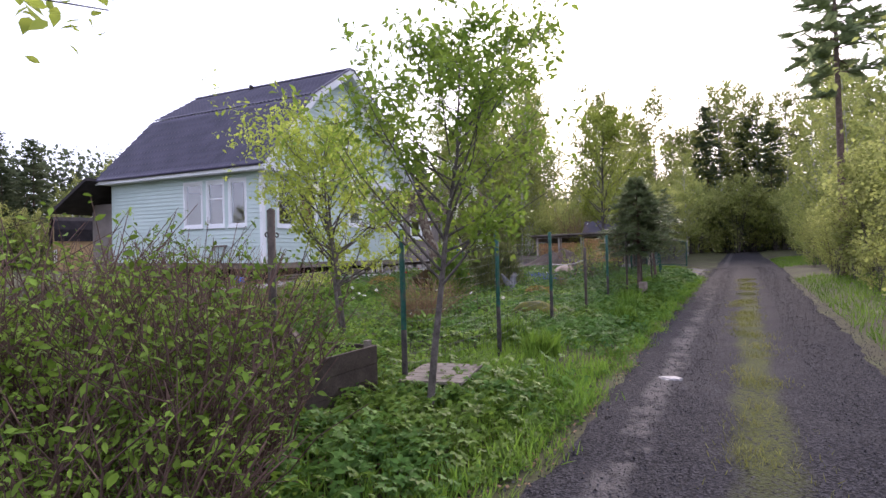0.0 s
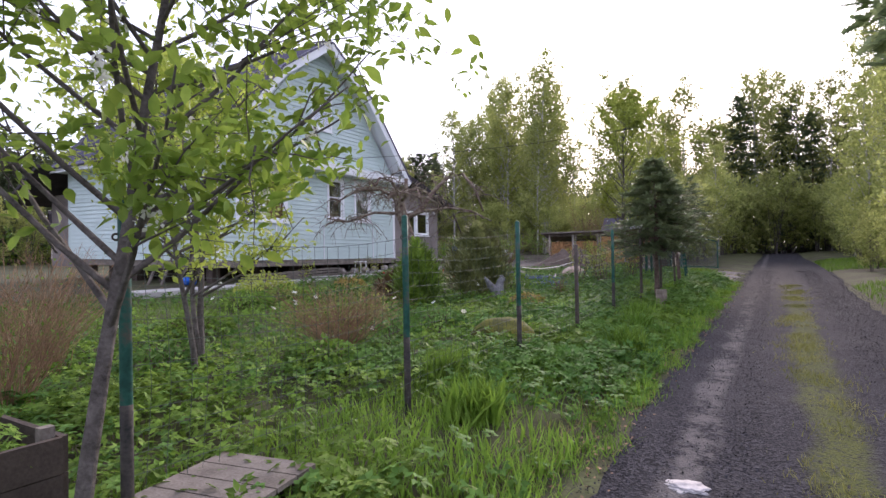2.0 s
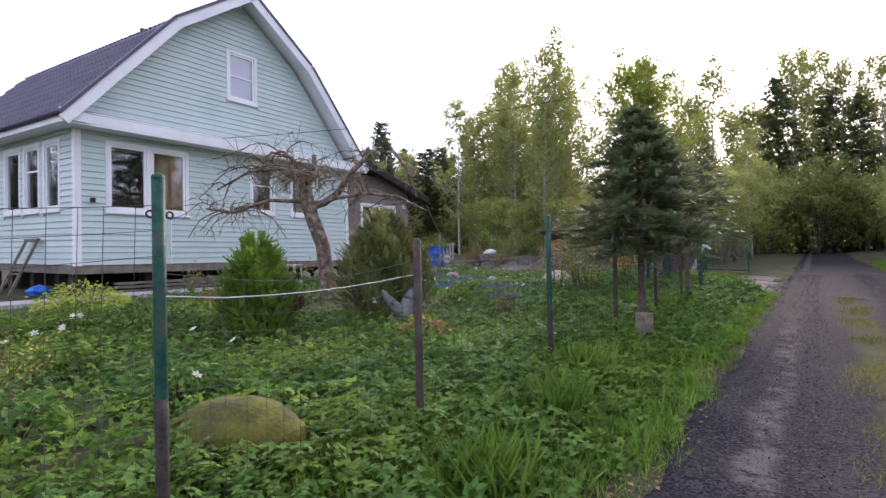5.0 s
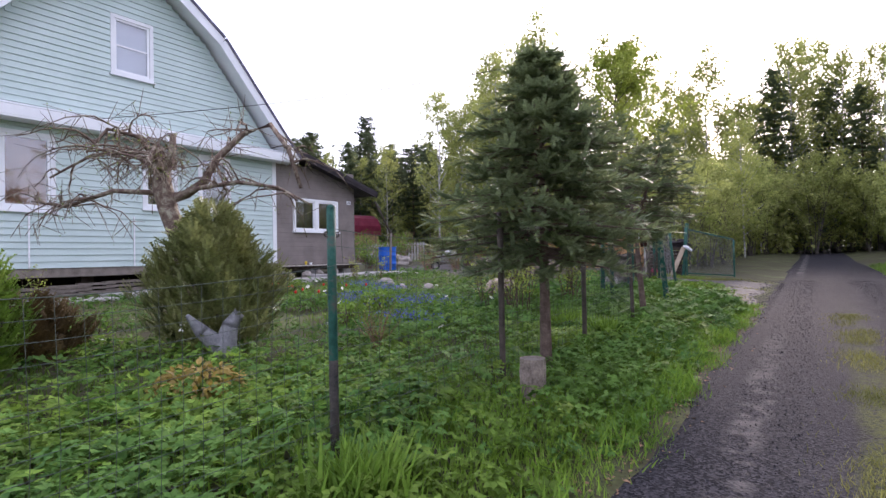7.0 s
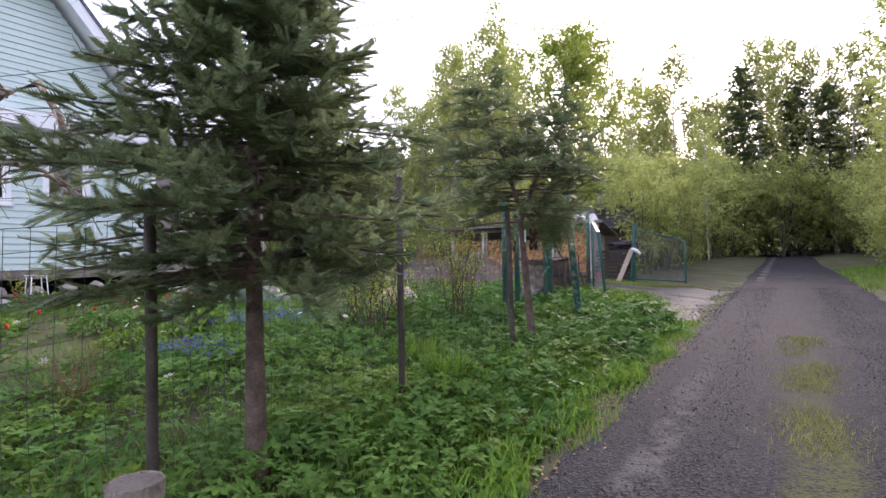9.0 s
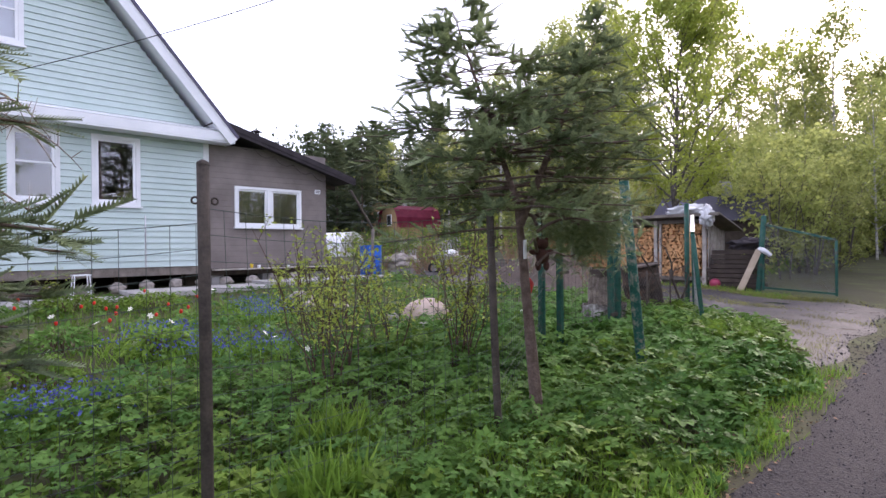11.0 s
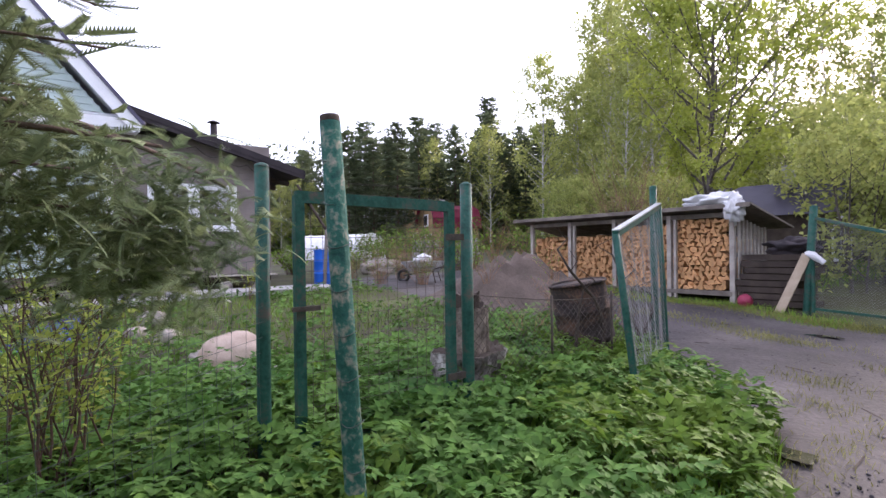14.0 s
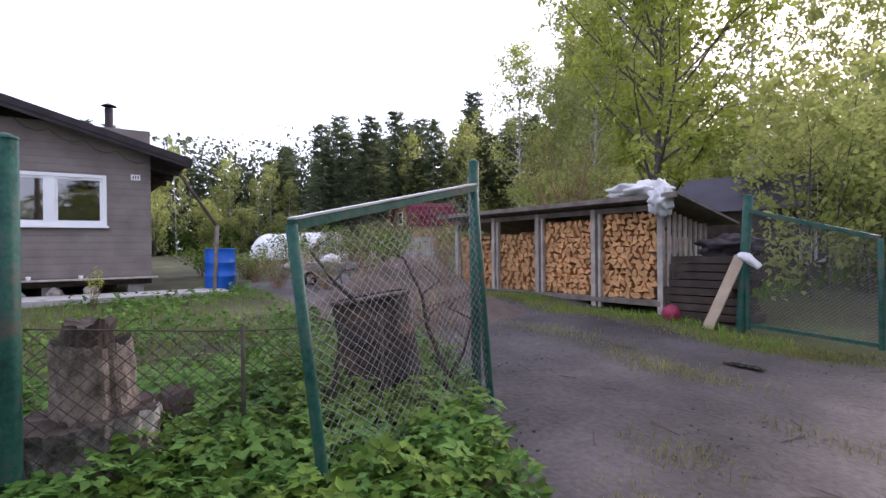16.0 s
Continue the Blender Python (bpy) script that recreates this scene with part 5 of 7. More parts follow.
def split_log(seed):
    """The ragged end of a split log."""
    rng = np.random.default_rng(seed)
    bm = bmesh.new()
    n = int(rng.integers(3, 5))
    a0 = rng.uniform(0, 6.28)
    ring = []
    for i in range(n):
        a = a0 + i * 2 * math.pi / n + rng.normal(0, 0.18)
        r = rng.uniform(0.05, 0.092)
        ring.append((r * math.cos(a), r * math.sin(a)))
    v0 = [bm.verts.new((x, 0, z)) for x, z in ring]
    v1 = [bm.verts.new((x * 0.95, 0.34, z * 0.95)) for x, z in ring]
    bm.faces.new(v0)
    bm.faces.new(v1[::-1])
    for i in range(n):
        bm.faces.new((v0[i], v1[i], v1[(i + 1) % n], v0[(i + 1) % n]))
    bmesh.ops.recalc_face_normals(bm, faces=bm.faces[:])
    me = bpy.data.meshes.new("log")
    bm.to_mesh(me)
    bm.free()
    me.materials.append(M["fresh_wood"])
    return me


LOGS = [split_log(300 + i) for i in range(9)]
rng = np.random.default_rng(5)
stack_bm = bmesh.new()
for bay, (x0, x1) in enumerate(zip(SX, SX[1:])):
    top = (2.15, 2.2, 2.36, 2.42)[bay]
    z, row = 1.10, 0
    while z < top:
        x = x0 + 0.10 + (row % 2) * 0.05
        while x < x1 - 0.10:
            m = Matrix.Translation((x, SY + 0.04 + float(rng.uniform(-0.03, 0.06)), z + float(rng.normal(0, 0.012)))) @ Matrix.Rotation(float(rng.uniform(0, 6.28)), 4, "Y") @ Matrix.Scale(float(rng.uniform(0.8, 1.12)), 4)
            if bay >= 2:
                o = new("log", LOGS[int(rng.integers(0, 9))])
                o.parent, o.matrix_basis = shed, m
            else:
                k = len(stack_bm.verts)
                stack_bm.from_mesh(LOGS[int(rng.integers(0, 9))])
                stack_bm.verts.ensure_lookup_table()
                bmesh.ops.transform(stack_bm, matrix=m, verts=stack_bm.verts[k:])
            x += float(rng.uniform(0.095, 0.125))
        z += 0.094
        row += 1
tagged(part("firewood", stack_bm, M["fresh_wood"], shed, "stacked split logs"), kind="stuff")
part("log_core", boxed(SX[0] + 0.1, SX[-1] - 0.1, SY + 0.30, SY + 1.1, 1.055, 2.05), M["fresh_wood"], shed)


def crumpled(name, at, size, mat, label, category, seed, amount=0.35, freq=2.2, turn=0, flat=0.0):
    """A lump with a crumpled skin: tarp, boulder, heap."""
    bm = bmesh.new()
    bmesh.ops.create_icosphere(bm, subdivisions=4, radius=1)
    o = Vector((seed * 3.7, seed * 1.3, seed * 2.1))
    for v in bm.verts:
        n = noise.fractal(v.co * freq + o, 0.8, 2.1, 4)
        v.co *= 1 + amount * n
        if flat and v.co.z < -flat:
            v.co.z = -flat
        v.co = Vector((v.co.x * size[0], v.co.y * size[1], v.co.z * size[2]))
    for f in bm.faces:
        f.smooth = True
    ob = part(name, bm, mat)
    ob.matrix_basis = pose(*at, 0, 0, turn)
    return tagged(ob, label, category)


crumpled("tarp", (-5.75, SY + 0.1, 2.78), (0.5, 0.4, 0.16), M["tarp"], "crumpled white tarp on the woodshed roof", "tarp", 4, 0.45, 2.0, 0, 0.6)
crumpled("tarp", (-5.18, SY - 0.22, 2.62), (0.16, 0.2, 0.26), M["tarp"], "white tarp hanging over the shed's edge", "tarp", 9, 0.4, 2.5)

planks = thing("board_stack", (-4.6, 30.35, gz(-4.6, 30.35)), "stack of dark weathered boards beside the woodshed", "boards")
rng = np.random.default_rng(14)
for k in range(8):
    dx = float(rng.normal(0, 0.05))
    part("board", slant(bmesh.new(), (-0.55 + dx, 0, 0.04 + k * 0.118), (0.55 + dx, -0.05, 0.05 + k * 0.118), 0.55, 0.10), M["dark_wood"], planks)
crumpled("tarp", (-4.35, 30.3, gz(-4.6, 30.35) + 1.06), (0.42, 0.3, 0.16), M["roof_dark"], "black plastic sheet thrown over the boards", "tarp", 6, 0.4, 2.4)
prop = thing("leaning_board", (-4.36, 29.62, gz(-4.36, 29.62)), "pale new board leaning against the gate post", "board")
part("board", slant(bmesh.new(), (0, 0, -0.03), (0.40, 0.12, 0.98), 0.14, 0.03, (0, 1, 0)), M["pale_board"], prop)
crumpled("bucket_lid", (-4.95, 29.75, gz(-4.95, 29.75) + 0.10), (0.13, 0.13, 0.13), M["red_roof"], "small faded red plastic ball on the ground", "ball", 2, 0.05)

# ---- yard things ----
def earth_mound():
    xs, ys = np.linspace(-2.6, 2.6, 40), np.linspace(-1.9, 1.9, 34)
    gx, gy = np.meshgrid(xs, ys)
    h = 0.82 * np.exp(-((np.abs(gx) / 1.45) ** 2.6 + (np.abs(gy) / 1.1) ** 2.4))
    h *= 1 + 0.45 * np.array([[noise.fractal(Vector((a * 1.7, b * 1.7, 3)), 0.7, 2.1, 4) for a, b in zip(p, q)] for p, q in zip(gx, gy)])
    z = ground_z(gx - 8.3, gy + 27.3) + h - 0.05
    v = np.column_stack([gx.ravel() - 8.3, gy.ravel() + 27.3, z.ravel()])
    i = np.arange(33)[:, None] * 40 + np.arange(39)[None]
    f = np.stack([i, i + 1, i + 41, i + 40], -1).reshape(-1, 4)
    me = raw_mesh("earth_mound", v, f, 4)
    me.polygons.foreach_set("use_smooth", np.ones(len(me.polygons), bool))
    tagged(link_mesh("earth_mound", me, M["mound"]), "heap of brown earth beside the drive", "earth heap")


earth_mound()


def drum(at, label, r, h, mat, dent=0.0, name="barrel"):
    t = thing(name, at, label, "barrel")
    tb = Tubes()
    zs = [0, 0.02, h * 0.32, h * 0.335, h * 0.35, h * 0.65, h * 0.665, h * 0.68, h - 0.02, h]
    rs = [r * 0.97, r, r, r * 1.04, r, r, r * 1.04, r, r, r * 1.02]
    tb.add([(dent * z, 0, z) for z in zs], rs, 20)
    link_mesh("shell", tb.mesh("shell"), M[mat], t)
    tb = Tubes()
    a = np.linspace(0, 2 * np.pi, 21)
    tb.add(np.column_stack([dent * h + r * 1.01 * np.cos(a), r * 1.01 * np.sin(a), 0 * a + h]), [0.018] * 21, 6)
    link_mesh("rim", tb.mesh("rim"), M[mat], t)
    bm = bmesh.new()
    bmesh.ops.create_circle(bm, cap_ends=True, segments=20, radius=r * 0.98, matrix=Matrix.Translation((dent * h, 0, h - 0.03)))
    part("lid", bm, M[mat], t)
    return t


drum((-13.5, 25.45, gz(-13.5, 25.45)), "blue plastic rain barrel at the annex corner", 0.33, 0.92, "blue")
M["burnt_rust"] = ramp_material("burnt_rusty_steel", (0.012, 0.010, 0.010), (0.13, 0.075, 0.05), 0.9, 4, 40, 0.5, c=(0.035, 0.027, 0.024))
burn = drum((-4.30, 24.62, gz(-4.3, 24.62) - 0.04), "burnt rusty steel drum tilted among the weeds", 0.31, 0.93, "burnt_rust", -0.02)
burn.matrix_basis = pose(-4.30, 24.62, gz(-4.3, 24.62) - 0.04, 5, -7, 20)
rng = np.random.default_rng(15)
for v in burn.children[0].data.vertices:       # dents and a buckled rim
    v.co.x *= 1 + 0.10 * noise.noise(Vector((v.co.x * 3, v.co.y * 3, v.co.z * 3)))
    v.co.y *= 1 + 0.10 * noise.noise(Vector((v.co.x * 3 + 5, v.co.y * 3, v.co.z * 3)))
BRANCHES = [((-4.0, 24.35), [(0, 0, -0.1), (0.02, 0.10, 0.45), (-0.05, 0.02, 0.75), (-0.12, -0.28, 1.05), (-0.14, -0.45, 1.28)]),
            ((-3.9, 24.85), [(0, 0, -0.1), (0.05, 0.0, 0.35), (-0.02, -0.12, 0.70), (0.0, -0.18, 0.95), (-0.05, -0.30, 1.22)]),
            ((-3.85, 24.8), [(0, 0, -0.1), (0.02, 0.05, 0.3), (0.06, 0.18, 0.52), (0.08, 0.24, 0.75)]),
            ((-4.1, 24.1), [(0, 0, -0.1), (0.1, -0.1, 0.3), (0.1, -0.05, 0.62), (0.2, -0.1, 0.85)])]
for (bx, by), pts in BRANCHES:
    t = thing("dead_branch", (bx, by, gz(bx, by)), "dark dead branch leaning in the weeds by the drum", "branch")
    tb = Tubes()
    tb.add(pts, np.linspace(0.024, 0.010, len(pts)), 7)
    for q in pts[2:]:
        tb.add([q, (q[0] + float(rng.normal(0, 0.06)), q[1] + float(rng.normal(0, 0.09)), q[2] + 0.10), (q[0] + float(rng.normal(0, 0.1)), q[1] + float(rng.normal(0, 0.16)), q[2] + 0.22)], [0.008, 0.006, 0.003], 5)
    link_mesh("stem", tb.mesh("stem"), M["dark_wood"], t)

barrow = thing("wheelbarrow", (-12.1, 27.6, gz(-12.1, 27.6)), "grey steel wheelbarrow with white sacks standing in the yard", "wheelbarrow", turn=35)
bm = bmesh.new()
v = [bm.verts.new(p) for p in ((-0.35, -0.2, 0.3), (0.35, -0.2, 0.3), (0.35, 0.2, 0.3), (-0.35, 0.2, 0.3), (-0.55, -0.32, 0.58), (0.5, -0.32, 0.58), (0.5, 0.32, 0.58), (-0.55, 0.32, 0.58))]
for f in ((3, 2, 1, 0), (0, 1, 5, 4), (1, 2, 6, 5), (2, 3, 7, 6), (3, 0, 4, 7)):
    bm.faces.new([v[i] for i in f])
bmesh.ops.solidify(bm, geom=bm.faces[:], thickness=0.01)
part("tray", bm, M["bare_metal"], barrow)
for s in (-1, 1):
    stick(barrow, "handle", (-0.55, s * 0.1, 0.2), (0.95, s * 0.28, 0.5), 0.018, "rust_metal")
    stick(barrow, "leg", (0.3, s * 0.2, 0.36), (0.4, s * 0.22, 0.0), 0.015, "rust_metal")
tb = Tubes()
a = np.linspace(0, 2 * np.pi, 17)
tb.add(np.column_stack([-0.6 + 0.15 * np.cos(a), 0 * a, 0.19 + 0.15 * np.sin(a)]), [0.04] * 17, 8)
link_mesh("wheel", tb.mesh("wheel"), M["cable"], barrow)
crumpled("sack", (-12.1, 27.55, gz(-12.1, 27.6) + 0.62), (0.32, 0.2, 0.14), M["tarp"], "white plastic sack lying in the wheelbarrow", "sack", 3, 0.3, 2)

crumpled("boulder", (-6.34, 21.27, gz(-6.34, 21.27) + 0.10), (0.40, 0.32, 0.27), M["granite"], "pinkish granite boulder in the flower bed", "boulder", 7, 0.16, 1.1, 20)
for x, y, s in ((-5.95, 20.85, 0.13), (-5.8, 21.2, 0.16), (-6.85, 21.0, 0.12), (-5.65, 20.85, 0.10), (-6.2, 20.75, 0.09), (-5.75, 21.55, 0.12), (-8.2, 20.9, 0.2), (-8.8, 20.6, 0.16), (-9.6, 20.9, 0.22)):
    crumpled("stone", (x, y, gz(x, y) + s * 0.35), (s, s * 0.8, s * 0.65), M["rock"], "grey field stone edging the flower bed", "stone", x, 0.2, 1.3, x * 50)
crumpled("mossy_boulder", (-3.38, 9.42, gz(-3.38, 9.42) + 0.06), (0.44, 0.30, 0.30), M["moss"], "low mossy boulder among the ground elder", "boulder", 5, 0.13, 1.0, 30)


def stump(at, label, r, h, seed, mat="stump_wood", name="tree_stump"):
    """A sawn stump with fluted, cracked bark and a rough top."""
    t = thing(name, at, label, "stump")
    bm = bmesh.new()
    n, rows = 44, []
    for z in np.linspace(-0.1, h, 9):
        ring = []
        for a in np.linspace(0, 2 * math.pi, n, endpoint=False):
            q = Vector((math.cos(a) * 2.2, math.sin(a) * 2.2, z * 2.5 + seed))
            k = 1 + 0.14 * noise.noise(q) + 0.07 * noise.noise(q * 3.5) + 0.10 * max(0, 0.12 - z) / 0.12 - 0.10 * max(0, noise.noise(Vector((math.cos(a) * 6, math.sin(a) * 6, seed))) - 0.25)
            ring.append(bm.verts.new((r * k * math.cos(a), r * k * math.sin(a), z)))
        rows.append(ring)
    for p, q in zip(rows, rows[1:]):
        for i in range(n):
            bm.faces.new((p[i], p[(i + 1) % n], q[(i + 1) % n], q[i]))
    top = rows[-1]
    inner = [bm.verts.new((v.co.x * 0.9, v.co.y * 0.9, h - 0.012 + 0.02 * noise.noise(v.co * 20))) for v in top]
    for i in range(n):
        bm.faces.new((top[i], top[(i + 1) % n], inner[(i + 1) % n], inner[i]))
    part("bark", bm, M[mat], t)
    bm = bmesh.new()
    bm.faces.new([bm.verts.new((v[0] * 0.0 + r * 0.96 * math.cos(a), r * 0.96 * math.sin(a), h - 0.006)) for a, v in ((a, (0,)) for a in np.linspace(0, 2 * math.pi, 24, endpoint=False))])
    part("cut_face", bm, M["old_wood"], t)
    return t


stump((-2.23, 14.35, gz(-2.23, 14.35)), "grey sawn stump under the spruce", 0.105, 0.36, 3)
M["birch_log"] = ramp_material("rotten_birch_log", (0.03, 0.025, 0.023), (0.62, 0.60, 0.57), 0.95, 4, 30, 0.8, c=(0.23, 0.21, 0.195))
def rotten_stump(at, label, r, h, seed, mat, name, jag=0.1, lean=(0, 0), squash=1.0):
    """A decayed block: deeply furrowed flanks, a broken uneven top and a hollow in it."""
    t = thing(name, at, label, "stump")
    bm = bmesh.new()
    n, m, rows = 64, 16, []
    for k in range(m):
        ring = []
        for a in np.linspace(0, 2 * math.pi, n, endpoint=False):
            c, d = math.cos(a), math.sin(a)
            rim = h + jag * noise.noise(Vector((c * 1.6, d * 1.6, seed))) * 1.6 + 0.5 * jag * noise.noise(Vector((c * 6, d * 6, seed + 2)))
            z = -0.1 + (rim + 0.1) * k / (m - 1)
            q = Vector((c * 1.3, d * 1.3, z * 2.2 + seed))
            f = 1 + 0.15 * noise.noise(q) + 0.09 * noise.noise(q * 4) - 0.16 * max(0, noise.noise(Vector((c * 5, d * 5, seed + z * 0.6)))) + 0.15 * max(0, 0.15 - z)
            ring.append(bm.verts.new((r * f * c + lean[0] * z, r * f * d * squash + lean[1] * z, z)))
        rows.append(ring)
    for p, q in zip(rows, rows[1:]):
        for i in range(n):
            bm.faces.new((p[i], p[(i + 1) % n], q[(i + 1) % n], q[i]))
    rim = [v.co.copy() for v in rows[-1]]
    part("bark", bm, M[mat], t)
    bm = bmesh.new()
    centre = Vector((lean[0] * h, lean[1] * h, h - 0.6 * jag))
    inner = [[bm.verts.new(centre + (v - centre) * f + Vector((0, 0, 0.05 * noise.noise(v * 9 + Vector((f, 0, 0))))) * (1 - f)) for v in rim] for f in (0.985, 0.7, 0.35)]
    for p, q in zip(inner, inner[1:]):
        for i in range(n):
            bm.faces.new((p[i], p[(i + 1) % n], q[(i + 1) % n], q[i]))
    bm.faces.new(inner[-1])
    part("broken_top", bm, M["dark_wood"], t)
    return t


rotten_stump((-4.0, 22.60, gz(-3.95, 22.72)), "rotten birch stump with flaking white bark", 0.32, 0.42, 5, "birch_log", "birch_stump", 0.05, (0.03, 0.0))
rotten_stump((-4.05, 22.64, gz(-3.95, 22.72) + 0.40), "weathered chopping block decaying on the birch stump", 0.19, 0.38, 8.3, "stump_wood", "chopping_block", 0.05, (0.02, -0.06))
rotten_stump((-4.06, 22.60, gz(-3.95, 22.72) + 0.77), "dark broken lump of rotten wood on the block", 0.15, 0.13, 2.1, "dark_wood", "wood_chunk", 0.03, (0.0, 0.1), 0.8)
rotten_stump((-4.35, 22.95, gz(-4.35, 22.95)), "low dark rotten log beside the stump", 0.22, 0.36, 4.4, "dark_wood", "wood_chunk", 0.08)


def drop_fence():
    """A low slack chain-link fence from the garden gate to the drive post."""
    t = thing("chain_link_fence", (-3.66, 22.35, gz(-3.66, 22.35)), "low slack rusty chain-link fence beside the gate", "fence")

    def f(u, v):
        y = 2.7 * u
        return Vector((-0.12 * u, y, gz(-3.7, 22.35 + y) - gz(-3.66, 22.35) + 0.05 + v * (0.90 - 0.14 * math.sin(math.pi * u))))
    chain_link(t, f, 34, 11, "rust_metal", 0.0024)
    tb = Tubes()
    tb.add([f(u, 1.0) for u in np.linspace(0, 1, 12)], [0.004] * 12, 5)
    link_mesh("top_wire", tb.mesh("top_wire"), M["rust_metal"], t)
    for u in (0.36, 0.7):
        stick(t, "stake", f(u, -0.1), f(u, 1.05), 0.012, "rust_metal", 6)


drop_fence()

# raised bed, pallet and drum half by the start
bed = thing("raised_bed", (-3.68, 3.4, gz(-3.68, 3.4)), "raised bed of grey rotten boards full of weeds", "raised bed")
for z in (0.0, 0.17, 0.34):
    part("board", slant(bmesh.new(), (0.60, -0.85, z + 0.08), (0.62, 0.66, z + 0.09), 0.03, 0.165), M["dark_wood"], bed)
    part("board", slant(bmesh.new(), (-0.7, 0.66, z + 0.08), (0.60, 0.68, z + 0.085), 0.03, 0.165), M["dark_wood"], bed)
    part("board", slant(bmesh.new(), (-0.7, -0.85, z + 0.08), (-0.7, 0.66, z + 0.08), 0.03, 0.165), M["dark_wood"], bed)
for y in (-0.8, 0.62):
    part("corner_post", boxed(0.53, 0.58, y - 0.03, y + 0.03, -0.1, 0.56), M["old_wood"], bed)
part("soil", boxed(-0.68, 0.58, -0.82, 0.64, 0.0, 0.36), M["dark_gap"], bed)
sheet_ = thing("rusty_sheet", (-3.55, 3.05, gz(-3.55, 3.05) + 0.34), "bent rusty sheet of metal standing in the raised bed", "metal sheet", turn=25)
bm = bmesh.new()
n = 14
rowsv = [[bm.verts.new((0.42 * math.cos(a), 0.10 * math.sin(2 * a) + d, max(0, 0.55 * math.sin(a)) - (0.06 if k else 0.0))) for a in np.linspace(0, math.pi, n)] for k, d in ((0, 0.0), (1, 0.22))]
for i in range(n - 1):
    bm.faces.new((rowsv[0][i], rowsv[0][i + 1], rowsv[1][i + 1], rowsv[1][i]))
bm.faces.new(rowsv[0][::-1])
bm.faces.new(rowsv[1])
part("sheet", bm, M["dark_wood"], sheet_)
pal = thing("wooden_pallet", (-2.62, 4.55, gz(-2.62, 4.55) + 0.02), "small weathered board platform lying on blocks in the grass", "pallet", turn=12)
for k in range(5):
    part("plank", slant(bmesh.new(), (-0.30, -0.36 + k * 0.165, 0.17), (0.32, -0.36 + k * 0.165, 0.17), 0.155, 0.025), M["old_wood"], pal)
for y in (-0.25, 0.25):
    part("bearer", boxed(-0.25, 0.25, y - 0.04, y + 0.04, -0.06, 0.155), M["dark_wood"], pal)

# ---- garden ornaments ----
def lump_figure(name, at, lumps, mat, label, category, turn=0):
    """A figure as one plain joined mesh of soft lumps."""
    bm = bmesh.new()
    for (x, y, z), (a, b, c) in lumps:
        bmesh.ops.create_icosphere(bm, subdivisions=3, radius=1, matrix=Matrix.Translation((x, y, z)) @ Matrix.Diagonal((a, b, c, 1)))
    for v in bm.verts:
        v.co += v.co.normalized() * noise.noise(v.co * 14) * 0.008
    for f in bm.faces:
        f.smooth = True
    me = bpy.data.meshes.new(name)
    bm.to_mesh(me)
    bm.free()
    ob = link_mesh(name, me, mat)
    ob.matrix_basis = pose(*at, 0, 0, turn)
    return tagged(ob, label, category)


def lump_chain(p, q, r0, r1, n):
    """Overlapping lumps from p to q that taper from r0 to r1."""
    return [(tuple(a + (b - a) * k / (n - 1) for a, b in zip(p, q)), (r0 + (r1 - r0) * k / (n - 1),) * 3) for k in range(n)]


SQUIRREL = lump_chain((0, 0.02, 0.05), (0, 0.08, 0.30), 0.13, 0.085, 8) + lump_chain((0, 0.08, 0.30), (0, 0.15, 0.40), 0.085, 0.06, 5) + lump_chain((0, 0.15, 0.40), (0, 0.22, 0.37), 0.055, 0.03, 4) + lump_chain((0, -0.04, 0.10), (0, -0.20, 0.26), 0.10, 0.075, 8) + lump_chain((0, -0.20, 0.26), (0, -0.33, 0.43), 0.075, 0.025, 9) + [((0.035, 0.13, 0.46), (0.015, 0.015, 0.03)), ((-0.035, 0.13, 0.46), (0.015, 0.015, 0.03))]
lump_figure("stone_squirrel", (-5.60, 13.70, gz(-5.60, 13.70) + 0.06), SQUIRREL, M["statue"], "grey cast-stone squirrel figure before the juniper", "statue", -25)
lump_figure("plush_toy", (-2.54, 19.07, 1.80), [((0, 0, 0.0), (0.052, 0.04, 0.062)), ((0, 0, 0.09), (0.05, 0.042, 0.042)), ((-0.035, 0, 0.125), (0.016, 0.012, 0.016)), ((0.035, 0, 0.125), (0.016, 0.012, 0.016)), ((-0.066, 0, 0.03), (0.034, 0.022, 0.022)), ((0.066, 0, 0.03), (0.034, 0.022, 0.022)), ((-0.032, 0, -0.075), (0.024, 0.025, 0.04)), ((0.032, 0, -0.075), (0.024, 0.025, 0.04)), ((0, 0, 0.22), (0.004, 0.004, 0.12))], M["plush"], "brown plush toy hanging by a cord from the spruce", "toy", 55)
lump_figure("mitten", (-2.60, 18.985, 1.57), [((0, 0, 0), (0.022, 0.03, 0.065)), ((0.0, 0.03, 0.01), (0.013, 0.014, 0.03))], M["red_paint"], "small red mitten nailed to the spruce trunk", "mitten")
tagged(part("paper_tag", boxed(-2.563, -2.557, 18.865, 18.898, 1.78, 1.92), M["white"]), "white card fixed to the spruce trunk", "sign")

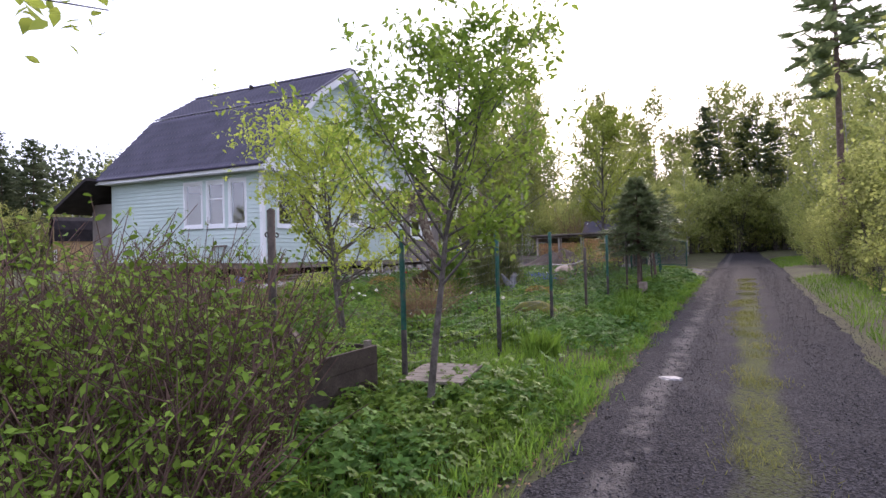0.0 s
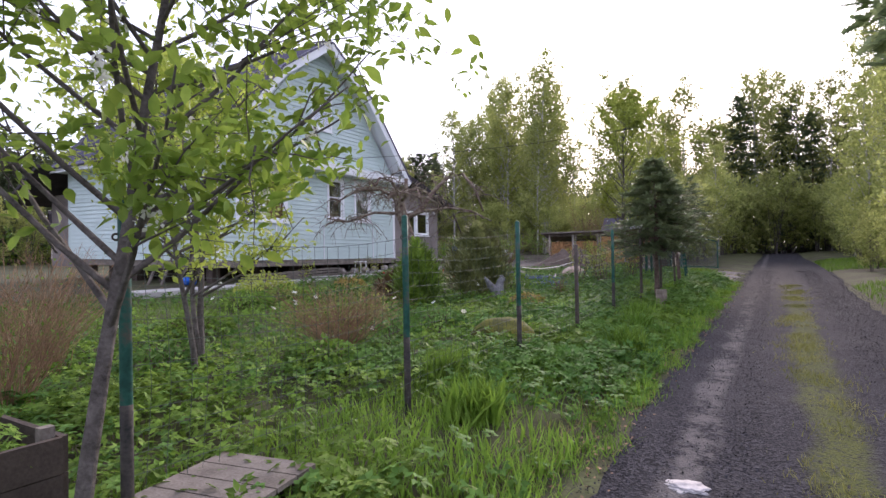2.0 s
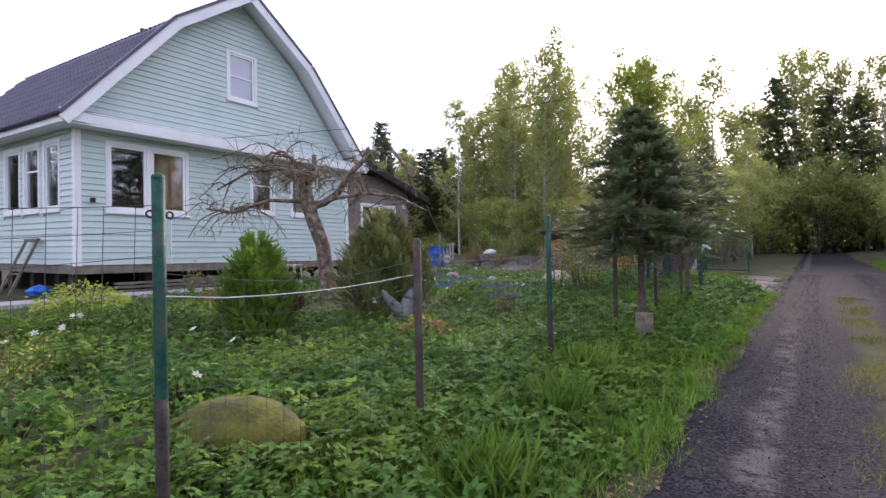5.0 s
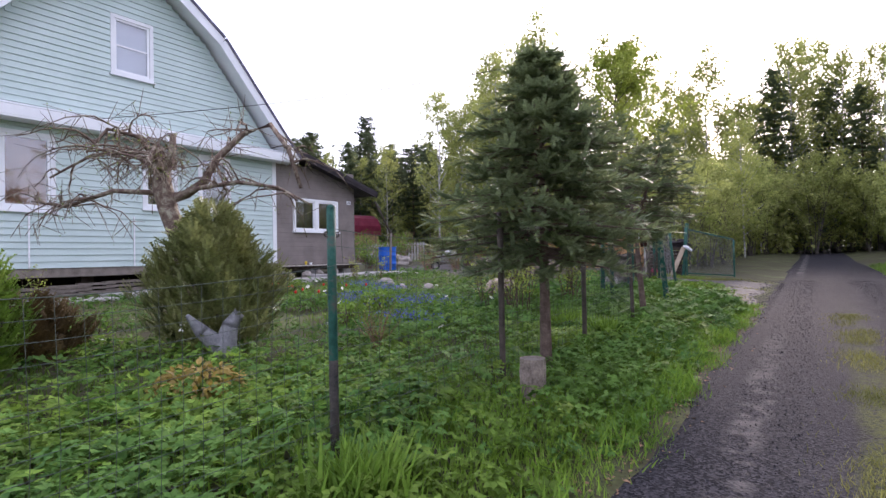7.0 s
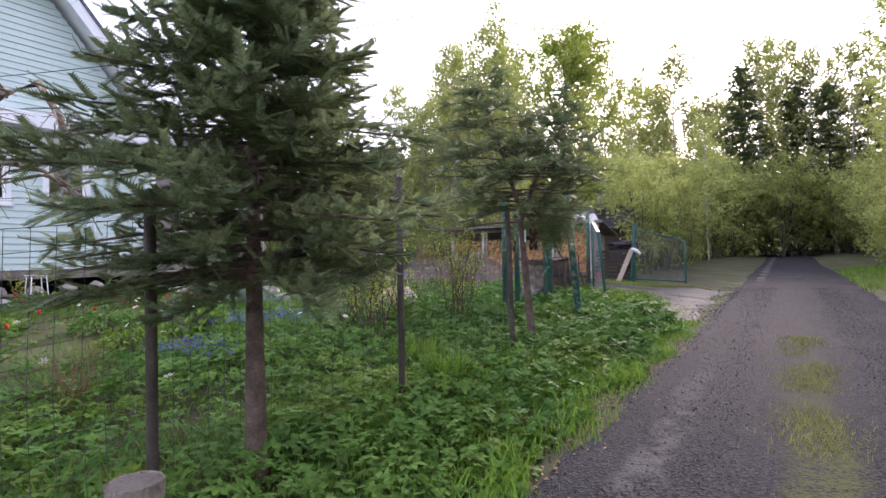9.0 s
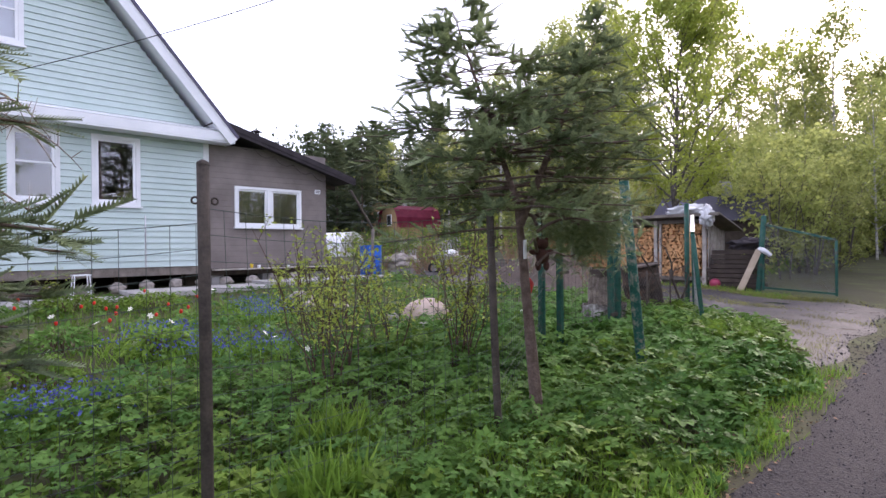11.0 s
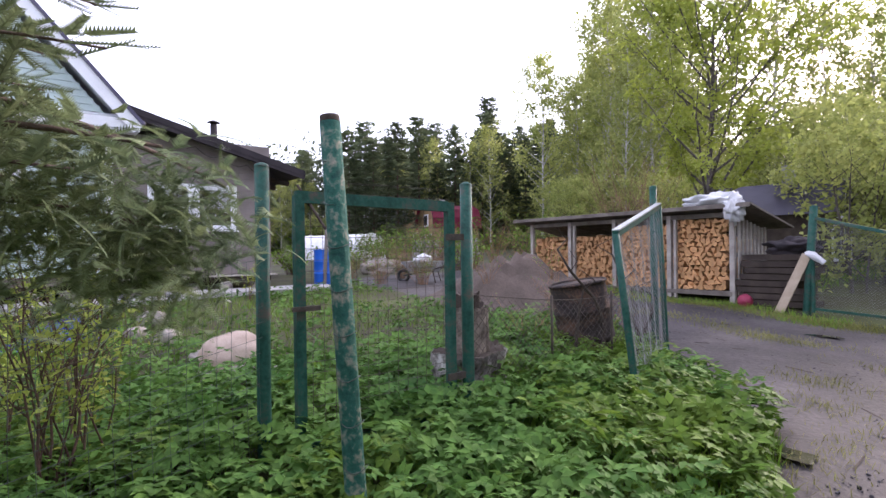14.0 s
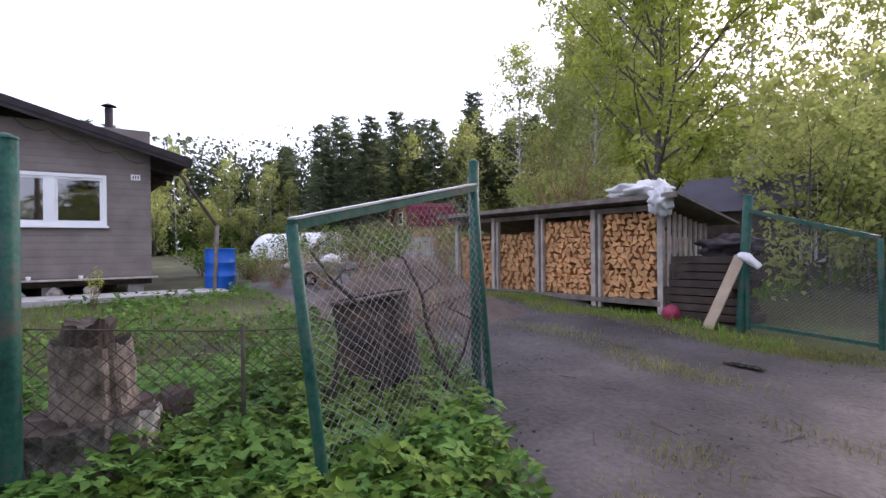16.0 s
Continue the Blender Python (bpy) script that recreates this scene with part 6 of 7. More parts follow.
# ---- trees and shrubs of the garden ----
leafy_tree((-2.30, 3.76, gz(-2.30, 3.76)), "young bird cherry in white blossom with fresh leaves", "tree", 3.0, 0.34, 1.08, 40, 7200, 0.068, M["bark"], M["leaf"], 31, 0.037, name="bird_cherry_tree", up=0.72, twigs=5, lean=(0.085, 0.06), wander=0.2)
cherry = [o for o in scene.objects if o.name.startswith("bird_cherry_tree")][0]
rng = np.random.default_rng(9)
crown_v = np.array([v.co for v in cherry.children[1].data.vertices])[::5]
pts = []
for c in crown_v[rng.choice(len(crown_v), 55, replace=False)]:
    for k in range(26):
        pts.append(c + np.array([0, 0, -0.09 * k / 26]) + rng.normal(0, 0.013, 3))
link_mesh("blossom", scatter_mesh("blossom", FAR_LEAF[0], FAR_LEAF[1], np.array(pts), 0.024 * rng.uniform(0.7, 1.2, len(pts)), rng, 0.9), M["petal"], cherry, "drooping white flower clusters")

leafy_tree((-5.2, 6.2, gz(-5.2, 6.2)), "yellow-green rowan shrub with several thin stems", "tree", 2.95, 0.24, 1.2, 52, 8000, 0.076, M["bark"], M["leaf_maple"], 33, 0.042, name="rowan_tree", up=0.7, twigs=5, stems=3, wander=0.4)


def near_spruce(at, label, h, spread, base, whorls, seed, lean=(0, 0), r=0.06, per=7, size=0.135, foot=-0.2, sprays=42, bend=(0, 0, 0), inner=0.18):
    return spruce(at, label, h, spread, base, whorls, per, sprays, size, seed, 13, r, lean=lean, foot=foot, bend=bend, inner=inner)


near_spruce((-2.44, 15.08, gz(-2.44, 15.08)), "bushy young spruce with bare reddish lower trunk", 3.1, 1.12, 0.36, 21, 41, r=0.066, sprays=72, per=8)
spr = near_spruce((-2.53, 18.99, gz(-2.53, 18.99)), "young spruce with forked trunk and bare lower boughs", 3.15, 1.28, 0.52, 13, 42, lean=(-0.06, -0.055), r=0.056, bend=(-0.15, -0.20, 1.7), sprays=34, per=7, inner=0.38)
near_spruce((-2.62, 18.90, gz(-2.53, 18.99)), "second leader of the forked young spruce", 3.0, 0.85, 0.60, 9, 44, r=0.034, foot=1.55, bend=(0.26, 0.34, 1.55), sprays=28, inner=0.3)


def low_bough():
    """A long drooping bough with hanging sprays, and bare dead snags below it."""
    rng = np.random.default_rng(12)
    tb, spots, heads = Tubes(), [], []
    s = np.linspace(0, 1, 8)
    for dx, dy, z0, drop in ((-0.25, 1.15, 1.62, 0.10), (0.10, 1.05, 1.80, 0.0), (-0.55, 0.95, 1.70, 0.15), (-0.1, 1.3, 1.95, 0.25)):
        b = np.column_stack([dx * s, dy * s, z0 + 0.15 * s - (0.15 + drop) * s ** 2])
        tb.add(b, np.linspace(0.02, 0.006, 8), 5)
        for q in rng.uniform(0.45, 1.0, 240):
            p = np.array([np.interp(q, s, b[:, k]) for k in range(3)])
            spots.append(p + np.array([rng.normal(0, 0.14), rng.normal(0, 0.12), -abs(rng.normal(0, 0.16))]))
            heads.append(rng.uniform(0, 6.28))
    for az, z0, ln in ((2.4, 1.55, 0.7), (0.4, 1.5, 0.6), (4.0, 1.6, 0.65), (5.2, 1.35, 0.4), (1.2, 1.25, 0.35)):
        b = np.column_stack([np.cos(az) * ln * s, np.sin(az) * ln * s, z0 + 0.12 * s + 0.05 * np.sin(s * 5)])
        tb.add(b, np.linspace(0.014, 0.003, 8), 5)
    link_mesh("low_bough", tb.mesh("low_bough"), M["bark_red"], spr)
    for k in range(420):                       # the tip of the longest bough hangs as a dense tuft
        spots.append(np.array([-0.12, 1.02, 1.46]) + rng.normal(0, 1, 3) * np.array([0.15, 0.15, 0.13]))
        heads.append(rng.uniform(0, 6.28))
    tv, tf = sprig(16, 0.20, 0.06)
    tv = [(x, y * 0.9, z - 0.35 * y * y) for x, y, z in tv]
    link_mesh("hanging_foliage", scatter_mesh("hanging_foliage", tv, tf, np.array(spots), 0.15 * rng.uniform(0.6, 1.2, len(spots)), rng, 0.5, np.array(heads)), M["needle"], spr)


low_bough()


def apple_tree(at):
    """An old apple tree: leaning thick trunk, sawn limbs, long arching twigs with buds."""
    rng = np.random.default_rng(71)
    t = thing("apple_tree", at, "old gnarled apple tree with sawn limbs and few buds", "tree")
    tb, tips = Tubes(), []

    def at_uv(*pts):
        """Points given along the tree's spread, across it and up."""
        return [(0.817 * u - 0.576 * v, 0.576 * u + 0.817 * v, z) for u, v, z in pts]

    tb.add(at_uv((0.06, 0, -0.2), (0.02, 0.02, 0.5), (-0.05, 0.0, 1.14), (-0.26, -0.03, 1.75), (-0.38, 0, 2.15), (-0.40, 0.02, 2.42), (-0.54, 0.02, 2.60)), [0.19, 0.165, 0.15, 0.15, 0.16, 0.13, 0.10], 12)
    limbs = [at_uv((-0.36, 0, 2.35), (-0.26, 0, 2.55), (-0.22, 0.03, 2.82), (-0.20, 0.02, 3.06)),
             at_uv((-0.30, 0, 1.95), (0.0, 0.05, 2.05), (0.28, 0.08, 2.26), (0.52, 0.05, 2.64), (0.94, 0.1, 3.06), (1.40, 0.1, 3.20), (1.73, 0.0, 2.75), (1.95, -0.1, 2.1)),
             at_uv((-0.1, 0, 2.0), (0.25, -0.1, 2.12), (0.94, -0.2, 2.2), (1.6, -0.2, 2.1), (2.15, -0.3, 1.8)),
             at_uv((-0.45, 0, 2.45), (-0.94, 0.1, 2.78), (-1.6, 0.1, 2.75), (-2.25, 0.0, 2.36)),
             at_uv((-0.40, 0, 2.07), (-1.1, -0.15, 2.10), (-1.85, -0.2, 1.85), (-2.4, -0.2, 1.95)),
             at_uv((-0.36, 0, 2.45), (-0.6, -0.3, 2.95), (-0.9, -0.6, 3.0), (-1.1, -0.8, 2.6)),
             at_uv((-0.36, 0, 2.4), (-0.2, -0.6, 2.6), (0.1, -1.1, 2.6), (0.2, -1.6, 2.2)),
             at_uv((-0.36, 0, 2.4), (-0.5, 0.6, 2.7), (-0.7, 1.1, 2.7))]
    for i, l in enumerate(limbs):
        r0 = 0.07 if i == 0 else 0.085 if i == 1 else 0.048
        tb.add(l, np.linspace(r0, r0 * (0.7 if i == 0 else 0.35), len(l)), 8)
        l = np.array(l)
        for k in range(12 if i else 6):
            q = rng.uniform(0.35, 1)
            f = q * (len(l) - 1)
            j = min(int(f), len(l) - 2)
            p = l[j] + (l[j + 1] - l[j]) * (f - j)
            d = rng.normal(0, 1, 3)
            d[2] = abs(d[2]) * 0.4 + 0.1
            d /= np.linalg.norm(d)
            s = np.linspace(0, 1, 8)[:, None]
            ln = rng.uniform(0.6, 1.3)
            tw = p + d * s * ln + np.array([0, 0, -0.85]) * ln * s ** 2.2 * rng.uniform(0.4, 1.1) + np.cumsum(rng.normal(0, 0.025, (8, 3)), axis=0)
            tb.add(tw, np.linspace(0.018, 0.005, 8), 4)
            for m in range(8):
                q0 = tw[rng.integers(2, 7)]
                t2 = q0 + np.linspace(0, 1, 4)[:, None] * (rng.normal(0, 0.22, 3) + np.array([0, 0, -0.06]))
                tb.add(t2, np.linspace(0.007, 0.003, 4), 3)
                tips += list(t2[1:])
    link_mesh("trunk", tb.mesh("trunk"), M["apple_bark"], t)
    tips = np.array(tips)
    k = rng.integers(0, len(tips), 900)
    link_mesh("bud_cluster", scatter_mesh("bud_cluster", LEAF_V, LEAF_F, tips[k] + rng.normal(0, 0.02, (900, 3)), 0.03 * rng.uniform(0.6, 1.3, 900), rng, 0.7), M["leaf"], t)


M["apple_bark"] = ramp_material("lichened_apple_bark", (0.06, 0.038, 0.03), (0.38, 0.36, 0.27), 0.95, 9, 60, 0.8, c=(0.16, 0.115, 0.09))
apple_tree((-8.85, 15.1, gz(-8.85, 15.1)))


def juniper(at, h, spread, n, label, mat, seed, lean=0.0):
    """A dense conifer bush of upright feathery sprays."""
    rng = np.random.default_rng(seed)
    t = thing("juniper_bush", at, label, "shrub")
    tb = Tubes()
    for i in range(26):
        az, o = rng.uniform(0, 6.28), spread * math.sqrt(rng.uniform(0, 0.9))
        s = np.linspace(0, 1, 5)
        tb.add(np.column_stack([np.cos(az) * o * s ** 0.8, np.sin(az) * o * s ** 0.8, h * 0.85 * s * (1 - 0.3 * o / spread) - 0.05]), np.linspace(0.02, 0.004, 5), 4)
    link_mesh("stalk", tb.mesh("stalk"), M["bark"], t)
    u = rng.uniform(0, 1, n) ** 0.8
    a = rng.uniform(0, 6.28, n)
    lump = 1 + 0.26 * np.sin(3 * a + 1) * np.sin(6 * u + a) + 0.16 * np.sin(7 * a + 9 * u) + 0.10 * np.sin(11 * a - 14 * u)
    prof = np.interp(u, [0, 0.2, 0.5, 0.8, 1], [0.7, 0.95, 1.0, 0.72, 0.15]) * spread * lump
    r = prof * np.sqrt(rng.uniform(0.35, 1, n))
    at_ = np.column_stack([r * np.cos(a), r * np.sin(a), u * h * (0.92 + 0.1 * np.sin(4 * a)) + 0.02])
    tv, tf = sprig(6, 0.22, 0.16)
    tv = [(x, y * 0.55, z + y * 0.75) for x, y, z in tv]
    link_mesh("foliage", scatter_mesh("foliage", tv, tf, at_, 0.17 * rng.uniform(0.6, 1.3, n), rng, 0.35, a - math.pi / 2), mat, t)


juniper((-6.25, 14.0, gz(-6.25, 14.0)), 1.62, 0.70, 5200, "big olive-green juniper bush", M["juniper"], 81)
juniper((-6.4, 11.7, gz(-6.4, 11.7)), 1.25, 0.42, 1900, "small bright green dwarf conifer", M["leaf_bush"], 82)
M["brown_juniper"] = ramp_material("browned_juniper", (0.05, 0.035, 0.014), (0.13, 0.09, 0.035), 0.7, 3, 30, 0.0, island=0.4, translucent=0.2)
juniper((-7.4, 12.5, gz(-7.4, 12.5)), 0.62, 0.55, 1600, "low browned conifer cushion", M["brown_juniper"], 83)

# currant thicket where the walk begins
for i, (x, y, h, n, lv) in enumerate(((-2.15, 1.55, 1.30, 46, 900), (-2.6, 2.15, 1.30, 46, 800), (-3.1, 1.3, 1.45, 48, 900), (-3.4, 2.2, 1.45, 44, 800), (-2.9, 0.75, 1.3, 36, 700), (-4.2, 1.9, 1.4, 34, 600), (-4.6, 2.9, 1.35, 30, 400), (-2.2, 0.85, 1.05, 40, 800), (-1.95, 1.1, 0.95, 40, 600), (-3.8, 0.9, 1.5, 50, 700))):
    twig_shrub((x, y, gz(x, y)), "tangled currant bush with brown canes and young leaves", h * 1.14, 0.62, int(n * 2.0), int(lv * 2.1), 0.045, M["cane"], M["leaf_currant"], 90 + i, "currant_bush", 0.007, 0.5, 3, 0.5)
twig_shrub((-4.72, 7.62, gz(-4.72, 7.62)), "dry brown spirea bush with bare twigs", 0.95, 0.85, 190, 250, 0.03, M["twig"], M["leaf"], 110, "spirea_bush", 0.004, 0.7, 4)
twig_shrub((-5.2, 8.6, gz(-5.2, 8.6)), "thin shrub with sparse yellow-green leaves", 0.8, 0.5, 30, 300, 0.035, M["twig"], M["leaf_maple"], 111, "spirea_bush", 0.004, 0.5, 3)
for i, (x, y) in enumerate(((-5.4, 4.6), (-6.2, 3.6), (-6.8, 5.4), (-7.6, 4.2))):
    twig_shrub((x, y, gz(x, y)), "bare reddish-brown shrub behind the raised bed", 1.4, 0.75, 95, 200, 0.04, M["twig"], M["leaf_bush"], 120 + i, "bare_shrub", 0.005, 0.5, 3)
twig_shrub((-4.6, 15.1, gz(-4.6, 15.1)), "clump of dry reddish peony stalks", 0.62, 0.28, 46, 60, 0.04, M["twig"], M["leaf"], 130, "peony_stalks", 0.004, 0.3, 1)
for i, (x, y, h) in enumerate(((-4.35, 18.3, 1.75), (-4.7, 18.7, 1.5), (-5.3, 18.8, 1.4), (-3.98, 19.65, 1.75), (-4.9, 19.4, 1.3), (-4.2, 19.85, 1.6))):
    twig_shrub((x, y, gz(x, y)), "young rose shrub with thin stems and small fresh leaves", h, 0.5, 9, 620, 0.05, M["cane"], M["leaf_maple"], 140 + i, "rose_shrub", 0.008, 0.3, 7)
for i, (x, y) in enumerate(((-12.0, 16.4), (-12.0, 17.2), (-11.6, 22.9), (-11.0, 21.2), (-12.1, 14.0))):
    twig_shrub((x, y, gz(x, y)), "small pale-green sapling by the house path", 0.8, 0.25, 12, 160, 0.05, M["cane"], M["leaf_maple"], 160 + i, "young_shrub", 0.005, 0.3, 2)
for i, (x, y, h) in enumerate(((-12.5, 29.5, 1.5), (-14.5, 30.5, 1.8), (-16, 28.5, 1.3), (-17.5, 31, 1.7), (-11.8, 31.5, 2.0), (-19, 29, 1.5), (-20.5, 31.5, 1.8), (-15.5, 26.6, 0.9), (-17.5, 26.0, 1.0))):
    twig_shrub((x, y, gz(x, y)), "overgrown green shrub at the back of the yard", h, 0.9, 34, 700, 0.10, M["cane"], M["leaf_bush"], 180 + i, "garden_shrub", 0.008, 0.5, 2)
for i, (x, y, h) in enumerate(((-12.3, 26.4, 1.0), (-11.6, 27.2, 0.9), (-13.2, 27.6, 1.1), (-14.2, 26.5, 0.8))):
    twig_shrub((x, y, gz(x, y)), "reddish-brown dry shrub beside the rain barrel", h, 0.55, 46, 260, 0.05, M["twig"], M["leaf_bush"], 230 + i, "bare_shrub", 0.005, 0.5, 4)
for i, (x, y, h) in enumerate(((-18.5, 32.5, 1.7), (-20.2, 34.0, 1.9), (-22.4, 33.2, 1.6), (-24.5, 36.0, 2.0), (-26.5, 34.0, 1.6), (-16.2, 33.8, 1.8), (-14.0, 33.0, 1.6), (-28.5, 38.0, 2.2))):
    twig_shrub((x, y, gz(x, y)), "rank brown and green weeds at the back of the yard", h, 0.9, 50, 420, 0.08, M["twig"], M["leaf_currant"], 240 + i, "weed_stalks", 0.007, 0.4, 3)
twig_shrub((-9.0, 32.4, gz(-9.0, 32.4)), "bare grey thicket behind the woodshed", 3.6, 1.3, 60, 120, 0.06, M["twig"], M["leaf"], 200, "bare_thicket", 0.009, 0.4, 4)

for i, (x, y, h, n) in enumerate(((-6.6, 26.6, 0.9, 14), (-8.0, 26.3, 0.7, 12), (-9.2, 26.9, 0.8, 14), (-7.4, 27.4, 0.7, 10), (-4.9, 24.2, 0.8, 12), (-4.6, 25.3, 0.9, 14))):
    twig_shrub((x, y, gz(x, y) + (0.45 if abs(x + 8.3) < 1.3 else 0.0)), "dry brown weed stalks beside the drive", h, 0.5, n, 60, 0.04, M["twig"], M["leaf_bush"], 210 + i, "weed_stalks", 0.005, 0.5, 4)

# a young maple whose branch reaches in over the bushes at the start
twig = thing("maple_sapling", (-2.75, -0.35, gz(-2.75, -0.35)), "thin maple sapling with fresh yellow-green leaves", "tree")
tb = Tubes()
stem = np.array([(0.0, 0.0, -0.1), (0.05, 0.1, 1.2), (0.25, 0.4, 1.9), (0.66, 0.95, 2.16), (0.84, 1.14, 2.19), (1.0, 1.30, 2.17)])
tb.add(stem, [0.016, 0.012, 0.008, 0.005, 0.003, 0.002], 6)
link_mesh("stem", tb.mesh("stem"), M["bark"], twig)
rng = np.random.default_rng(17)
u_ = rng.uniform(0.25, 1, 46) * 2
q = np.array([stem[3 + min(int(a), 1)] + (stem[4 + min(int(a), 1)] - stem[3 + min(int(a), 1)]) * (a - min(int(a), 1)) for a in u_]) + rng.normal(0, 0.07, (46, 3))
link_mesh("foliage", scatter_mesh("leaves", LEAF_V, LEAF_F, q, 0.075 * rng.uniform(0.6, 1.2, 46), rng, 0.6), M["leaf_maple"], twig)

def perennial(at, r, h, n, leaf, mat, label, seed):
    """A rounded clump of leafy perennials."""
    rng = np.random.default_rng(seed)
    t = thing("perennial_clump", at, label, "plant")
    tb = Tubes()
    a, q = rng.uniform(0, 6.28, 26), rng.uniform(0.1, 1, 26) ** 0.6
    for i in range(26):
        tb.add([(0.3 * r * q[i] * math.cos(a[i]), 0.3 * r * q[i] * math.sin(a[i]), -0.03), (0.7 * r * q[i] * math.cos(a[i]), 0.7 * r * q[i] * math.sin(a[i]), 0.6 * h), (0.9 * r * q[i] * math.cos(a[i]), 0.9 * r * q[i] * math.sin(a[i]), h * (1 - 0.5 * q[i] ** 2))], [0.006, 0.005, 0.003], 4)
    link_mesh("stalk", tb.mesh("stalk"), M["cane"], t)
    a, q = rng.uniform(0, 6.28, n), np.sqrt(rng.uniform(0, 1, n))
    z = h * np.sqrt(np.clip(1.05 - q ** 2, 0.02, 1)) * rng.uniform(0.45, 1.05, n)
    p = np.column_stack([r * q * np.cos(a), r * q * np.sin(a), z])
    link_mesh("foliage", scatter_mesh("foliage", LEAF_V, LEAF_F, p, leaf * rng.uniform(0.6, 1.3, n), rng, 0.5, a - math.pi / 2), mat, t)


CLUMPS = [(-4.6, 8.5, 0.42, 0.40, "herb"), (-4.6, 9.7, 0.45, 0.36, "herb"), (-4.3, 7.0, 0.35, 0.34, "herb_light"), (-8.9, 10.6, 0.55, 0.42, "leaf_bush"), (-4.5, 12.8, 0.40, 0.30, "ochre_leaf"), (-7.6, 10.9, 0.70, 0.48, "herb"), (-9.6, 13.2, 0.45, 0.35, "ochre_leaf"), (-6.9, 17.6, 0.4, 0.35, "herb_light"), (-7.9, 16.8, 0.4, 0.3, "herb"), (-8.6, 15.6, 0.45, 0.3, "herb_light"), (-6.4, 16.4, 0.35, 0.32, "herb_light"), (-10.4, 11.2, 0.7, 0.6, "leaf_maple"), (-9.0, 9.6, 0.5, 0.35, "herb_light"), (-6.2, 9.4, 0.4, 0.28, "herb_light"), (-10.8, 18.6, 0.6, 0.28, "leaf_bush"), (-11.3, 17.4, 0.6, 0.28, "leaf_bush"), (-5.6, 6.0, 0.4, 0.32, "herb"), (-7.2, 7.4, 0.5, 0.30, "herb_light")]
WORDS = {"herb": "dark green rounded clump of garden perennials", "herb_light": "fresh light-green clump of garden perennials", "leaf_bush": "low green leafy clump in the flower bed", "ochre_leaf": "low clump with rusty yellow young leaves", "leaf_maple": "loose yellow-green shrub by the house corner"}
for i, (x, y, r, h, m) in enumerate(CLUMPS):
    perennial((x, y, gz(x, y)), r, h, int(1500 * r), 0.075, M[m], WORDS[m], 400 + i)

# ---- by the house ----
def short_ladder(at, turn):
    t = thing("ladder", at, "short grey wooden ladder leaning against the house wall", "ladder", turn=turn)
    for x in (-0.3, 0.3):
        beam(t, "leg", (x * 1.05, -0.45, 0), (x, 0.12, 1.28), 0.06, 0.05, "old_wood")
    beam(t, "crossbar", (-0.35, 0.125, 1.30), (0.35, 0.125, 1.30), 0.07, 0.06, "old_wood")
    beam(t, "rung", (-0.31, -0.23, 0.5), (0.31, -0.23, 0.5), 0.05, 0.04, "old_wood")
    return t


short_ladder((-15.75, 12.0, gz(-15.75, 12.0)), 4)
rng = np.random.default_rng(40)
for k in range(7):
    y = 13.2 + k * 0.55
    zz = gz(-13.75, y)
    o = thing("board_pile", (-13.75, y, zz), "grey boards stored under the house", "boards", "boards under the house")
    for j in range(3):
        part("board", slant(bmesh.new(), (0.0, -0.1, 0.06 + j * 0.09), (0.02, 0.4 + float(rng.uniform(0.2, 1.2)), 0.06 + j * 0.09), 0.18, 0.05), M["old_wood"], o)
for k in range(10):
    x, y = -13.7 + rng.uniform(-0.2, 0.15), 17.4 + k * 0.62
    crumpled("stone", (x, y, gz(x, y) + 0.09), (0.16, 0.14, 0.13), M["rock"], "loose rubble stone under the house", "stone", k + 20, 0.25, 1.4, k * 40)
crumpled("tarp", (-14.6, 11.9, gz(-14.6, 11.9) + 0.1), (0.28, 0.2, 0.14), M["blue"], "crumpled blue tarp under the house corner", "tarp", 31, 0.35, 2)
stool = thing("white_stool", (-13.3, 17.9, gz(-13.3, 17.9) + 0.07), "small white metal stool under the wall", "stool")
for x in (-0.13, 0.13):
    for y in (-0.13, 0.13):
        stick(stool, "leg", (x * 1.2, y * 1.2, 0), (x, y, 0.4), 0.012, "white", 6)
part("seat", boxed(-0.16, 0.16, -0.16, 0.16, 0.40, 0.425), M["white"], stool)
for y in (14.45, 16.55, 19.25):
    part("downpipe", boxed(HX + 0.024, HX + 0.05, y - 0.015, y + 0.015, HZ0, 2.7), M["white"], house)
lamp = part("wall_lamp", boxed(HX + 0.0, HX + 0.13, 12.62, 12.70, 2.92, 3.02), M["cable"], house)

# overhead cable to the gable
tb = Tubes()
A, B = np.array((-13.83, 15.5, 4.85)), np.array((5.2, 24.4, 7.7))
s = np.linspace(0, 1, 24)[:, None]
cab = A + (B - A) * s
cab[:, 2] -= 0.9 * np.sin(np.pi * s[:, 0])
tb.add(cab, [0.007] * 24, 4)
tagged(link_mesh("power_cable", tb.mesh("power_cable"), M["cable"]), "thin black power cable strung to the gable", "cable")
post = thing("utility_pole", (5.2, 24.4, gz(5.2, 24.4)), "grey wooden utility pole among the roadside trees", "pole")
stick(post, "pole", (0, 0, -0.3), (0, 0, 8.0), 0.11, "old_wood")
tb = Tubes()
g = [(HX + 0.30, HY1 + 0.5 + k * 0.19, 4.72 - k * 0.055 - 0.14 * abs(math.sin(k * 1.05))) for k in range(20)]
tb.add(g, [0.006] * 20, 4)
link_mesh("string_lights", tb.mesh("string_lights"), M["cable"], annex, "dangling unlit string lights")
stay = thing("pole_prop", (-13.2, 25.25, gz(-13.2, 25.25)), "dark slanting pole tied to a short post by the annex", "pole")
zs_ = gz(-13.2, 25.25)
